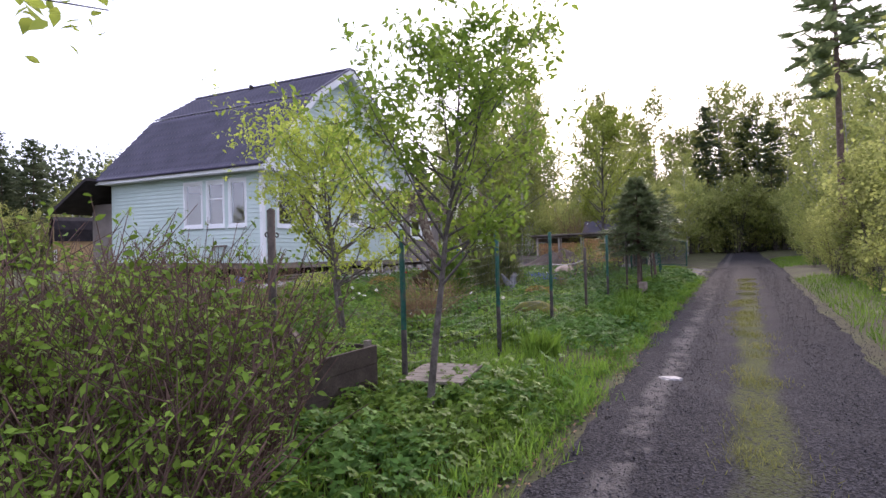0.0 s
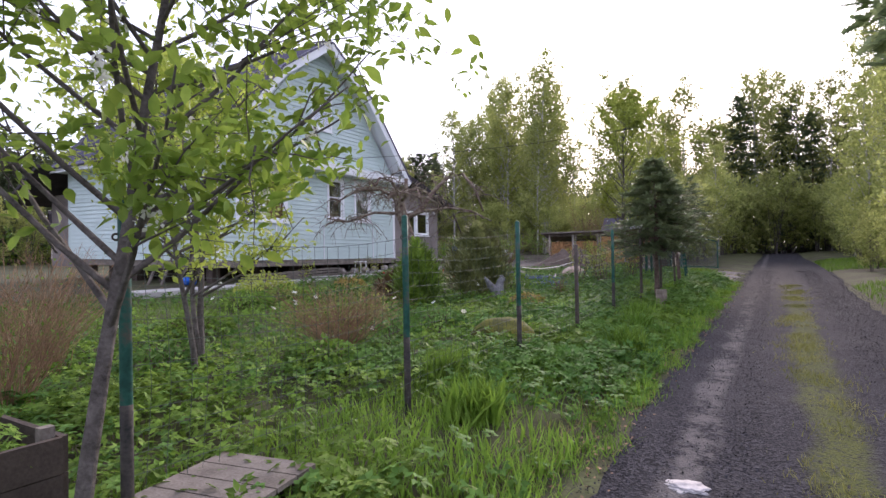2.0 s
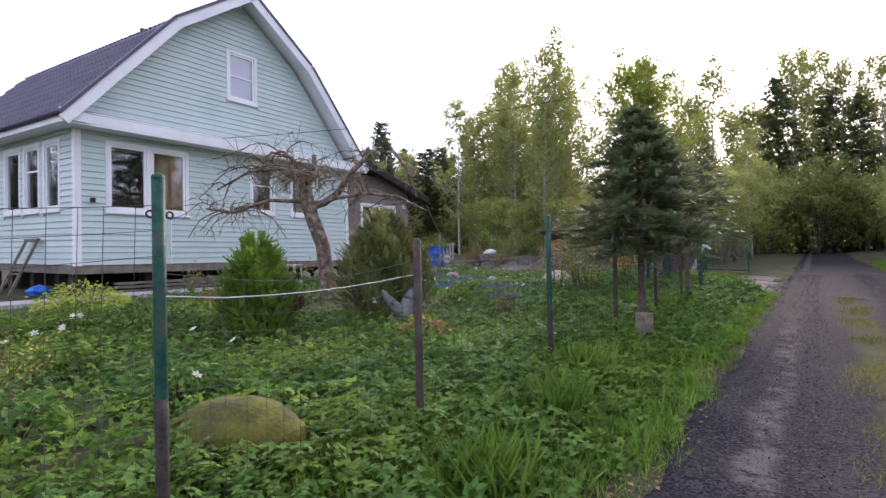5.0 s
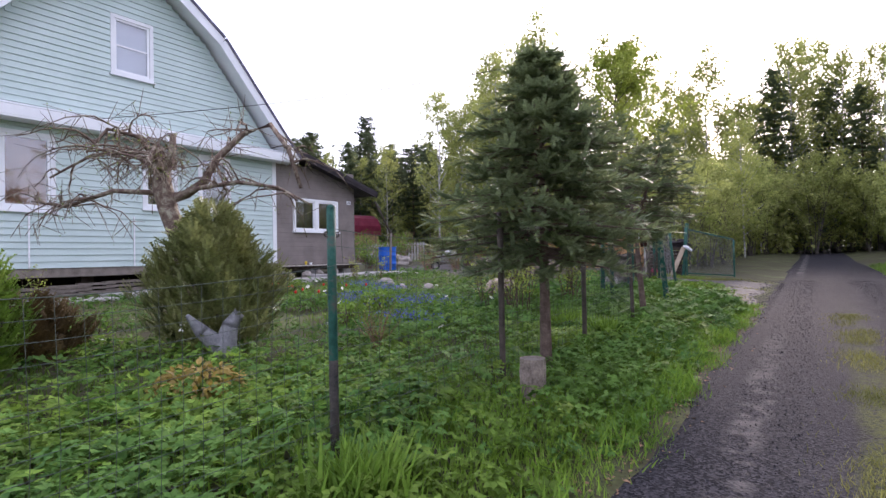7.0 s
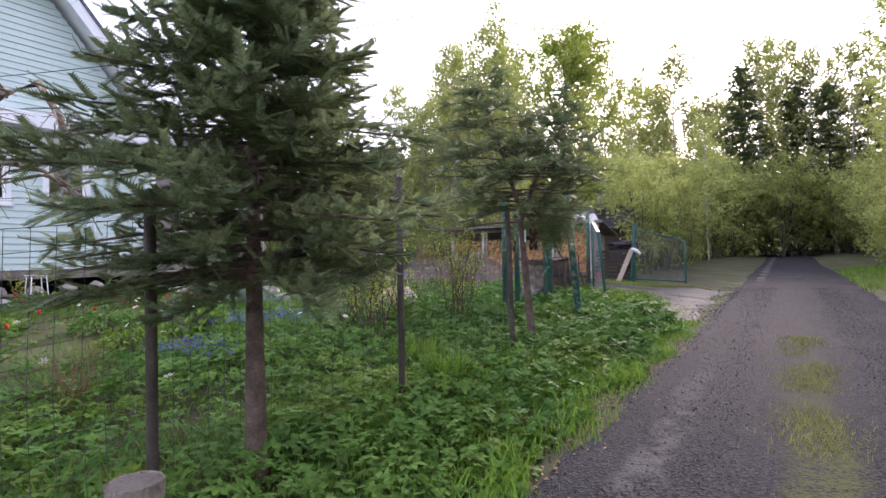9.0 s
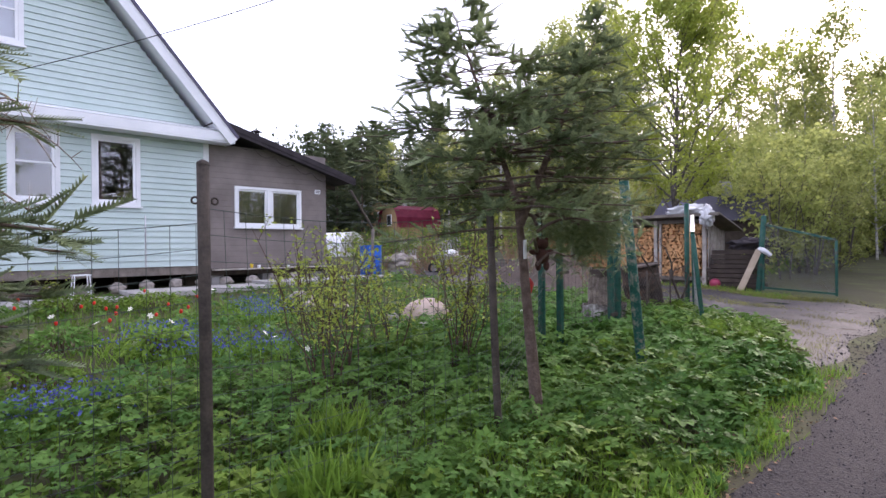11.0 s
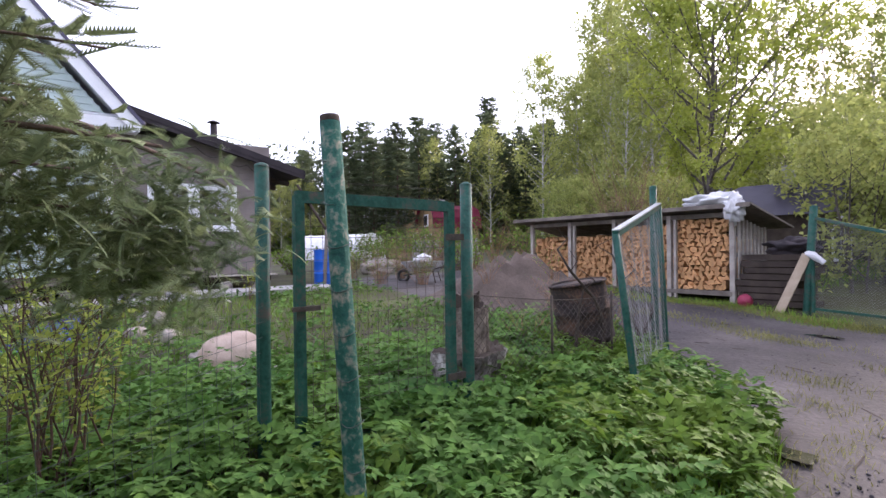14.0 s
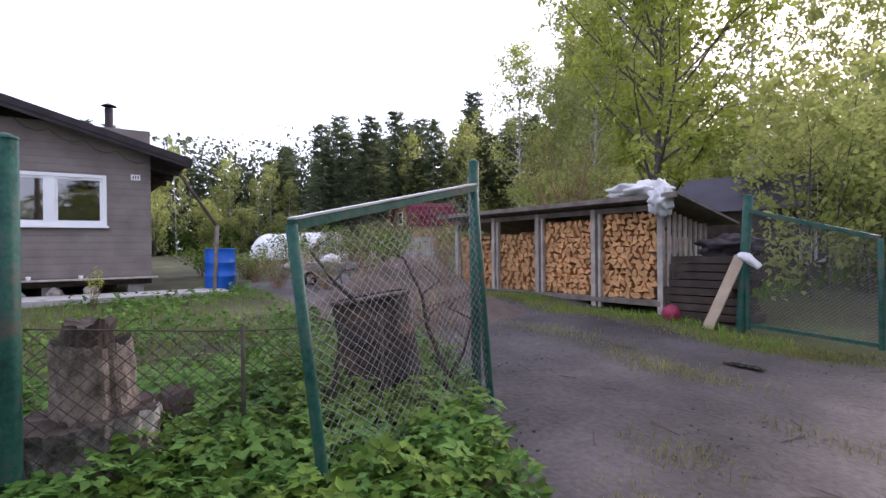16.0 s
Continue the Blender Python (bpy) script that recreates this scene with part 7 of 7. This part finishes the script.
stick(stay, "pole", (0, 0.08, 2.48 - zs_), (-0.1, -0.65, 3.62 - zs_), 0.035, "dark_wood")
stick(stay, "post", (0, 0, -0.1), (0, 0.08, 2.52 - zs_), 0.045, "old_wood")

# ---- beyond the yard ----
def cottage(at, w, d, wall_h, roof_h, wall, roof, label, turn, round_roof=True):
    t = thing("garden_cottage", at, label, "house", turn=turn)
    part("wall", boxed(-w / 2, w / 2, -d / 2, d / 2, -0.3, wall_h), wall, t)
    prof = [(1.08, 0.0), (1.02, 0.45), (0.78, 0.80), (0.35, 0.98), (0, 1.0)] if round_roof else [(1.12, -0.05), (0, 1.0)]
    pts = [(-p * d / 2, wall_h + q * roof_h) for p, q in prof] + [(p * d / 2, wall_h + q * roof_h) for p, q in prof[::-1][1:]]
    bm = bmesh.new()
    a = [bm.verts.new((-w / 2 - 0.25, y, z)) for y, z in pts]
    b = [bm.verts.new((w / 2 + 0.25, y, z)) for y, z in pts]
    for i in range(len(pts) - 1):
        bm.faces.new((a[i], b[i], b[i + 1], a[i + 1]))
    bmesh.ops.solidify(bm, geom=bm.faces[:], thickness=0.06)
    part("roof", bm, roof, t)
    bm = bmesh.new()
    for x in (-w / 2, w / 2):
        bm = bmesh.new()
        bm.faces.new([bm.verts.new((x, y * 0.97, z - 0.04)) for y, z in pts])
        part("gable", bm, wall, t)
    for s in (-1, 1):
        for y, z in ((-d * 0.2, wall_h * 0.5), (d * 0.2, wall_h * 0.5), (0, wall_h + roof_h * 0.35)):
            x = s * w / 2
            wn_ = part("window", boxed(min(x, x + s * 0.05), max(x, x + s * 0.05), y - 0.4, y + 0.4, z - 0.5, z + 0.5), M["white"], t)
            part("pane", boxed(min(x + s * 0.05, x + s * 0.056), max(x + s * 0.05, x + s * 0.056), y - 0.32, y + 0.32, z - 0.42, z + 0.42), M["cable"], wn_)
    part("chimney", boxed(0.3, 0.6, -0.15, 0.15, wall_h + roof_h * 0.8, wall_h + roof_h + 0.5), M["concrete"], t)
    return t


cottage((-36.5, 46.5, gz(-36.5, 46.5)), 4.0, 3.4, 1.9, 2.0, M["yellow_wood"], M["red_roof"], "ochre garden cottage with a rounded wine-red roof", -100)
cottage((-45, 47, gz(-45, 47)), 5.0, 4.6, 2.4, 2.3, M["yellow_wood"], M["bare_metal"], "wooden garden house with pale sheet roof", 20)
cottage((-46, 24, gz(-46, 24)), 6, 4.6, 2.2, 2.0, M["yellow_wood"], M["roof_dark"], "small pale cottage beyond the gardens", 70)
cottage((-7.6, 37.5, gz(-7.6, 37.5)), 3.4, 3.0, 1.7, 1.0, M["dark_wood"], M["roof"], "dark blue-roofed shed among the trees", 5, False)
green = thing("greenhouse", (-30, 33.5, gz(-30, 33.5)), "low plastic-film greenhouse at the back of the plot", "greenhouse", turn=20)
bm = bmesh.new()
arc = [(1.4 * math.cos(a), 1.5 * math.sin(a)) for a in np.linspace(0, math.pi, 13)]
a, b = [bm.verts.new((-2.6, y, z)) for y, z in arc], [bm.verts.new((2.6, y, z)) for y, z in arc]
for i in range(12):
    bm.faces.new((a[i], b[i], b[i + 1], a[i + 1]))
bm.faces.new(a)
bm.faces.new(b[::-1])
part("film", bm, M["tarp"], green)
for x in (-2.6, 0, 2.6):
    tb = Tubes()
    tb.add([(x, y * 1.01, z * 1.01) for y, z in arc], [0.025] * 13, 6)
    link_mesh("hoop", tb.mesh("hoop"), M["white"], green)
fence2 = thing("picket_fence", (-22.0, 35.5, gz(-22.0, 35.5)), "weathered grey picket fence at the back of the yard", "fence")
for k in range(26):
    part("picket", boxed(-3 + k * 0.22, -2.88 + k * 0.22, -0.01, 0.012, 0.0, 1.05), M["concrete"], fence2)
for z in (0.3, 0.9):
    part("rail", boxed(-3.05, 2.75, 0.014, 0.05, z, z + 0.07), M["concrete"], fence2)
crumpled("compost_heap", (-15.5, 28.2, gz(-15.5, 28.2) + 0.15), (0.8, 0.6, 0.35), M["rock"], "heap of grey rubble at the back of the yard", "heap", 41, 0.35, 1.6)
pb = thing("board_pile", (-10.6, 29.0, gz(-10.6, 29.0)), "low pile of grey boards by the woodshed", "boards")
for j in range(5):
    part("board", slant(bmesh.new(), (-0.9, 0.02 * j, 0.05 + j * 0.09), (0.9, 0.05, 0.05 + j * 0.09), 0.4, 0.07), M["old_wood"], pb)


# ---- ground plants ----
rng = np.random.default_rng(2024)


def spread(n, x0, x1, y0, y1, keep=None):
    x, y = rng.uniform(x0, x1, n), rng.uniform(y0, y1, n)
    if keep is not None:
        m = keep(x, y)
        x, y = x[m], y[m]
    return x, y


def free(x, y):
    """Soil that is neither road, drive, path, mound nor bed."""
    road = (x > -1.38 + 0.10 * np.sin(y * 1.7) + 0.07 * np.sin(y * 4.1)) & (x < 1.55)
    drive = (y > 24.0 + 1.8 * smooth(1.0, 6.0, -x) - 2.0 * smooth(2.4, 1.2, -x)) & (y < 29.3 + 0.25 * np.clip(-x - 3, 0, 20)) & (x > -14)
    slab = (x > -13.6) & (x < -12.2) & (y > 9.3) & (y < 25.5)
    bed = (x > -4.4) & (x < -3.02) & (y > 2.5) & (y < 4.15)
    return ~(road | drive | slab | bed) & (x > -13.5)


def patch(x, y, f, o=0.0):
    return np.array([noise.noise(Vector((a * f + o, b * f, 7.3))) for a, b in zip(x, y)])


def stuff(name, me, mat, label, category):
    return tagged(link_mesh(name, me, mat), label, category, kind="stuff")


# ground elder, dense along the verge and thinner in the garden
x, y = spread(58000, -6.4, -1.3, -2.0, 27.5, free)
keep = patch(x, y, 0.55) + 0.42 * (1 - smooth(3.0, 6.0, -x)) + 0.35 * smooth(14, 21, y) + 0.15 > rng.uniform(-0.1, 0.65, len(x))
keep &= rng.random(len(x)) > smooth(4.6, 6.3, -x)
x, y = x[keep], y[keep]
h = rng.uniform(0.04, 0.26, len(x)) * smooth(1.3, 1.9, -x) * (0.75 + 0.45 * smooth(17, 22, y)) + 0.02
light = patch(x, y, 0.8, 21) + 0.35 * smooth(9, 3, y) > rng.uniform(-0.1, 0.6, len(x))
for m, mat, label in ((~light, "herb", "thick carpet of dark ground elder leaves"), (light, "herb_light", "patches of fresh light-green ground elder")):
    stuff("ground_elder", scatter_mesh("ground_elder", HERB_V, HERB_F, np.column_stack([x[m], y[m], ground_z(x[m], y[m]) + h[m]]), rng.uniform(0.06, 0.135, int(m.sum())) * (1 + 0.3 * smooth(18, 22, y[m])), rng, 0.36), M[mat], label, "plants")
x, y = spread(32000, -13.4, -4.5, -4.0, 27.0, free)
keep = patch(x, y, 0.45, 3) > rng.uniform(-0.45, 0.5, len(x))
x, y = x[keep], y[keep]
stuff("garden_herbs", scatter_mesh("garden_herbs", HERB_V[:12], HERB_F[:6], np.column_stack([x, y, ground_z(x, y) + rng.uniform(0.02, 0.16, len(x))]), rng.uniform(0.09, 0.18, len(x)), rng, 0.4), M["herb"], "low garden weeds and young herbs", "plants")

x, y = spread(15000, -9.5, -3.0, 3.0, 13.5, free)
keep = patch(x, y, 0.7, 31) > rng.uniform(-0.5, 0.45, len(x))
x, y = x[keep], y[keep]
stuff("garden_herbs", scatter_mesh("garden_herbs", HERB_V[:12], HERB_F[:6], np.column_stack([x, y, ground_z(x, y) + rng.uniform(0.02, 0.20, len(x))]), rng.uniform(0.06, 0.13, len(x)), rng, 0.45), M["herb_light"], "light-green young weeds between the beds", "plants")

x, y = rng.uniform(-4.3, -3.12, 700), rng.uniform(2.6, 4.02, 700)
stuff("bed_weeds", scatter_mesh("bed_weeds", HERB_V, HERB_F, np.column_stack([x, y, ground_z(-3.68, 3.4) + 0.37 + rng.uniform(0, 0.16, 700)]), rng.uniform(0.05, 0.11, 700), rng, 0.45), M["herb_light"], "young weeds filling the raised bed", "plants")

# grass
def grass(name, n, x0, x1, y0, y1, size, mat, label, cut=None):
    x, y = spread(n, x0, x1, y0, y1, free)
    if cut is not None:
        m = cut(x, y)
        x, y = x[m], y[m]
    return stuff(name, scatter_mesh(name, BLADE_V, BLADE_F, np.column_stack([x, y, ground_z(x, y) - 0.01]), size * rng.uniform(0.45, 1.3, len(x)), rng, 0.22), mat, label, "grass")


grass("verge_grass", 60000, -3.4, -1.25, -4, 24, 0.17, M["grass"], "lush grass on the road verge", lambda x, y: patch(x, y, 0.9, 9) + 0.42 > rng.uniform(-0.3, 0.6, len(x)))
grass("garden_grass", 120000, -13.4, -3.0, -6, 27, 0.14, M["grass"], "short uneven garden grass", lambda x, y: patch(x, y, 0.35, 5) + 0.1 > rng.uniform(-0.5, 0.5, len(x)))
grass("right_verge_grass", 26000, 1.5, 5.0, 3, 40, 0.17, M["grass"], "grass on the far road verge")
grass("dry_verge_grass", 11000, -1.8, -1.15, -1, 24, 0.075, M["dry_grass"], "dry pale grass at the gravel's edge")
grass("far_grass", 26000, -34, -5, 29, 44, 0.30, M["grass"], "rough grass at the back of the plot", lambda x, y: (y > 31.8) | (x < -14.5))
x, y = rng.uniform(-4.0, -1.4, 2600), rng.uniform(28.9, 29.75, 2600)
stuff("drive_edge_grass", scatter_mesh("drive_edge_grass", BLADE_V, BLADE_F, np.column_stack([x * 2.2 - 0.2, y + 0.2 * np.sin(x * 5), ground_z(x * 2.2 - 0.2, y) - 0.005]), 0.12 * rng.uniform(0.5, 1.3, 2600), rng, 0.25), M["grass"], "grass fringe along the far side of the drive", "grass")
x = -1.42 + 0.10 * np.sin(np.linspace(0, 60, 9000) * 1.7) + rng.normal(0, 0.10, 9000)
y = np.linspace(-1, 23, 9000) + rng.normal(0, 0.1, 9000)
stuff("edge_grass", scatter_mesh("edge_grass", BLADE_V, BLADE_F, np.column_stack([x, y, ground_z(x, y)]), 0.10 * rng.uniform(0.4, 1.3, 9000), rng, 0.3), M["grass"], "short grass creeping over the gravel's edge", "grass")
x, y = rng.normal(-1.4, 0.13, 1500), rng.uniform(0, 23, 1500)
stuff("edge_litter", scatter_mesh("edge_litter", FAR_LEAF[0], FAR_LEAF[1], np.column_stack([x, y, ground_z(x, y) + 0.02]), 0.04 * rng.uniform(0.5, 1.2, 1500), rng, 0.3), M["twig"], "dead leaves along the road's edge", "leaf litter")
# moss strip tufts in the middle of the road
x = 0.06 + 0.08 * np.sin(np.linspace(0, 9, 26000)) + rng.normal(0, 0.15, 26000)
y = np.linspace(3.0, 22, 26000)
m = patch(x, y, 1.6, 2) > rng.uniform(-0.2, 0.4, len(x))
x, y = x[m], y[m]
stuff("strip_grass", scatter_mesh("strip_grass", BLADE_V, BLADE_F, np.column_stack([x, y, ground_z(x, y) + 0.015]), 0.05 * rng.uniform(0.4, 1.6, len(x)), rng, 0.35), M["strip_grass"], "short yellowish grass between the wheel tracks", "grass")
for i, (cx, cy) in enumerate(((-1.9, 9.9), (-2.0, 11.2), (-2.3, 6.6), (-3.1, 7.4), (-2.2, 12.3), (-3.3, 17.7), (-2.6, 17.2))):
    k = 300
    x, y = cx + rng.normal(0, 0.10, k), cy + rng.normal(0, 0.12, k)
    stuff("grass_tussock", scatter_mesh("grass_tussock", BLADE_V, BLADE_F, np.column_stack([x, y, ground_z(x, y)]), 0.36 * rng.uniform(0.5, 1.2, k), rng, 0.2), M["grass"], "tall tuft of fresh grass on the verge", "grass")

# flowers
def flower_mesh():
    v, f = [(0, 0, 0.02)], []
    for i in range(6):
        a = i * math.pi / 3
        b = len(v)
        v += [(math.cos(a - 0.42) * 0.6, math.sin(a - 0.42) * 0.6, 0.05), (math.cos(a) * 1.0, math.sin(a) * 1.0, 0.1), (math.cos(a + 0.42) * 0.6, math.sin(a + 0.42) * 0.6, 0.05)]
        f += [(0, b, b + 1), (0, b + 1, b + 2)]
    return v, f


FV, FF = flower_mesh()


def flower(x, y, h, size, mat, label, name, stem_mat, upright=False):
    t = thing(name, (x, y, gz(x, y)), label, "flower", name + "s")
    tb = Tubes()
    dx, dy = float(rng.normal(0, 0.03)), float(rng.normal(0, 0.03))
    tb.add([(0, 0, -0.03), (dx * 0.4, dy * 0.4, h * 0.5), (dx, dy, h)], [0.004, 0.004, 0.003], 4)
    link_mesh("stem", tb.mesh("stem"), stem_mat, t)
    if upright:
        tb = Tubes()
        tb.add([(dx, dy, h), (dx, dy, h + size * 0.5), (dx, dy, h + size * 1.3), (dx, dy, h + size * 1.9)], [size * 0.3, size * 0.75, size * 0.7, size * 0.35], 7)
        link_mesh("bloom", tb.mesh("bloom"), mat, t)
    else:
        me = scatter_mesh("bloom", FV, FF, np.array([(dx, dy, h)]), np.array([size]), rng, 0.5)
        link_mesh("bloom", me, mat, t)
    return t


for i in range(64):
    x, y = float(rng.uniform(-11.5, -3.6)), float(rng.uniform(6, 22.5))
    if i > 40:
        x, y = float(rng.uniform(-9.5, -4.5)), float(rng.uniform(14.5, 19))
    flower(x, y, float(rng.uniform(0.22, 0.36)), 0.05, M["petal"], "white daffodil in the garden bed", "daffodil", M["grass"])
for i in range(22):
    flower(float(rng.uniform(-10.5, -7.5)), float(rng.uniform(15, 19.5)), float(rng.uniform(0.25, 0.36)), 0.03, M["red_petal"], "red tulip in the flower bed", "tulip", M["grass"], True)
k = 2400
c = rng.integers(0, 7, k)
cx, cy = np.array([-7.2, -6.6, -7.8, -6.3, -8.3, -5.2, -9.3])[c], np.array([17.6, 17.9, 17.9, 18.6, 19.6, 16.4, 19.9])[c]
x, y = cx + rng.normal(0, 0.30, k), cy + rng.normal(0, 0.22, k)
stuff("grape_hyacinths", scatter_mesh("grape_hyacinths", FV, FF, np.column_stack([x, y, ground_z(x, y) + rng.uniform(0.12, 0.24, k)]), 0.014 * rng.uniform(0.7, 1.3, k), rng, 0.9), M["blue_petal"], "patches of blue grape hyacinths", "flowers")
x, y = cx + rng.normal(0, 0.36, k), cy + rng.normal(0, 0.28, k)
stuff("hyacinth_leaves", scatter_mesh("hyacinth_leaves", BLADE_V, BLADE_F, np.column_stack([x, y, ground_z(x, y)]), 0.22 * rng.uniform(0.5, 1.2, k), rng, 0.3), M["grass"], "narrow leaves among the blue flowers", "plants")

# gravel
OCT_V = [(1, 0, 0), (-0.9, 0.1, 0), (0, 1, 0.1), (0.1, -0.8, 0), (0, 0, 0.7), (0, 0, -0.7)]
OCT_F = [(0, 2, 4), (2, 1, 4), (1, 3, 4), (3, 0, 4), (2, 0, 5), (1, 2, 5), (3, 1, 5), (0, 3, 5)]
n = 60000
x = np.where(rng.random(n) < 0.75, rng.uniform(-1.62, 1.6, n), rng.choice([-1.15, -0.45, 0.75, 1.3], n) + rng.normal(0, 0.14, n))
y = 0.5 + 30 * rng.random(n) ** 1.35
stuff("gravel", scatter_mesh("gravel", OCT_V[:5], OCT_F[:4], np.column_stack([x, y, ground_z(x, y) + 0.019]), rng.uniform(0.003, 0.008, n) * rng.choice([1, 1, 1, 1, 1, 1.6], n), rng, 0.6), M["gravel"], "loose gravel on the road", "gravel")
n = 2600
x, y = rng.uniform(-9, -1, n), rng.uniform(23, 29.5, n)
stuff("drive_gravel", scatter_mesh("drive_gravel", OCT_V, OCT_F, np.column_stack([x, y, ground_z(x, y) + 0.02]), rng.uniform(0.006, 0.022, n), rng, 0.6), M["gravel"], "small stones and twigs on the dirt drive", "gravel")
crumpled("flat_stone", (-0.74, 6.38, gz(-0.74, 6.38) + 0.010), (0.13, 0.09, 0.016), M["puddle"], "pale flat stone bedded in the road", "stone", 3, 0.45, 2.2, 10)

# plaster of leaves under the currant bushes
n = 2200
x, y = rng.uniform(-4.6, -1.5, n), rng.uniform(0, 3.2, n)
stuff("leaf_litter", scatter_mesh("leaf_litter", FAR_LEAF[0], FAR_LEAF[1], np.column_stack([x, y, ground_z(x, y) + 0.012]), 0.05 * rng.uniform(0.5, 1.2, n), rng, 0.3), M["twig"], "brown leaf litter under the bushes", "leaf litter")

# grass tufts and puddles on the drive
for i, (cx, cy, sx, sy, k) in enumerate((*[(-9 + 0.55 * q, 29.5 - 0.04 * q, 0.5, 0.16, 700) for q in range(12)], (-3.7, 27.35, 0.6, 0.16, 1300), (-2.4, 25.55, 0.22, 0.16, 420), (-5.1, 27.6, 0.7, 0.16, 900), (-2.2, 24.9, 0.18, 0.14, 320), (-1.9, 26.6, 0.3, 0.1, 300), (-6.2, 29.1, 1.0, 0.25, 1500), (-3.4, 29.15, 0.8, 0.22, 1500), (-1.75, 23.9, 0.12, 0.5, 500))):
    x, y = cx + rng.normal(0, sx, k), cy + rng.normal(0, sy, k)
    stuff("drive_grass", scatter_mesh("drive_grass", BLADE_V, BLADE_F, np.column_stack([x, y, ground_z(x, y) + 0.02]), 0.06 * rng.uniform(0.4, 1.5, k), rng, 0.35), M["strip_grass"], "thin grass patch on the dirt drive", "grass")
M["water"] = ramp_material("muddy_water", (0.03, 0.027, 0.024), (0.045, 0.04, 0.035), 0.06, 2, 10, 0.0, spec=0.6)
for cx, cy, rx, ry in ((-1.95, 23.65, 0.20, 0.13), (-3.2, 28.1, 0.22, 0.10)):
    bm = bmesh.new()
    ring = [bm.verts.new((cx + rx * (1 + 0.25 * math.sin(3 * a + cx)) * math.cos(a), cy + ry * (1 + 0.2 * math.cos(2 * a)) * math.sin(a), gz(cx, cy) + 0.046)) for a in np.linspace(0, 2 * math.pi, 28, endpoint=False)]
    bm.faces.new(ring)
    tagged(part("puddle", bm, M["water"]), "small muddy puddle on the dirt drive", "puddle", kind="structure")
k = 90
x, y = rng.uniform(-4.5, -1.2, k), rng.uniform(23.3, 29, k)
stuff("dead_twigs", scatter_mesh("dead_twigs", [(-0.5, 0, 0), (0.5, 0.05, 0.0), (0.5, 0.08, 0.02), (-0.5, 0.04, 0.02)], [(0, 1, 2, 3)], np.column_stack([x, y, ground_z(x, y) + 0.035]), 0.22 * rng.uniform(0.4, 1.3, k), rng, 0.05), M["dark_wood"], "dead twigs scattered on the drive", "twigs")
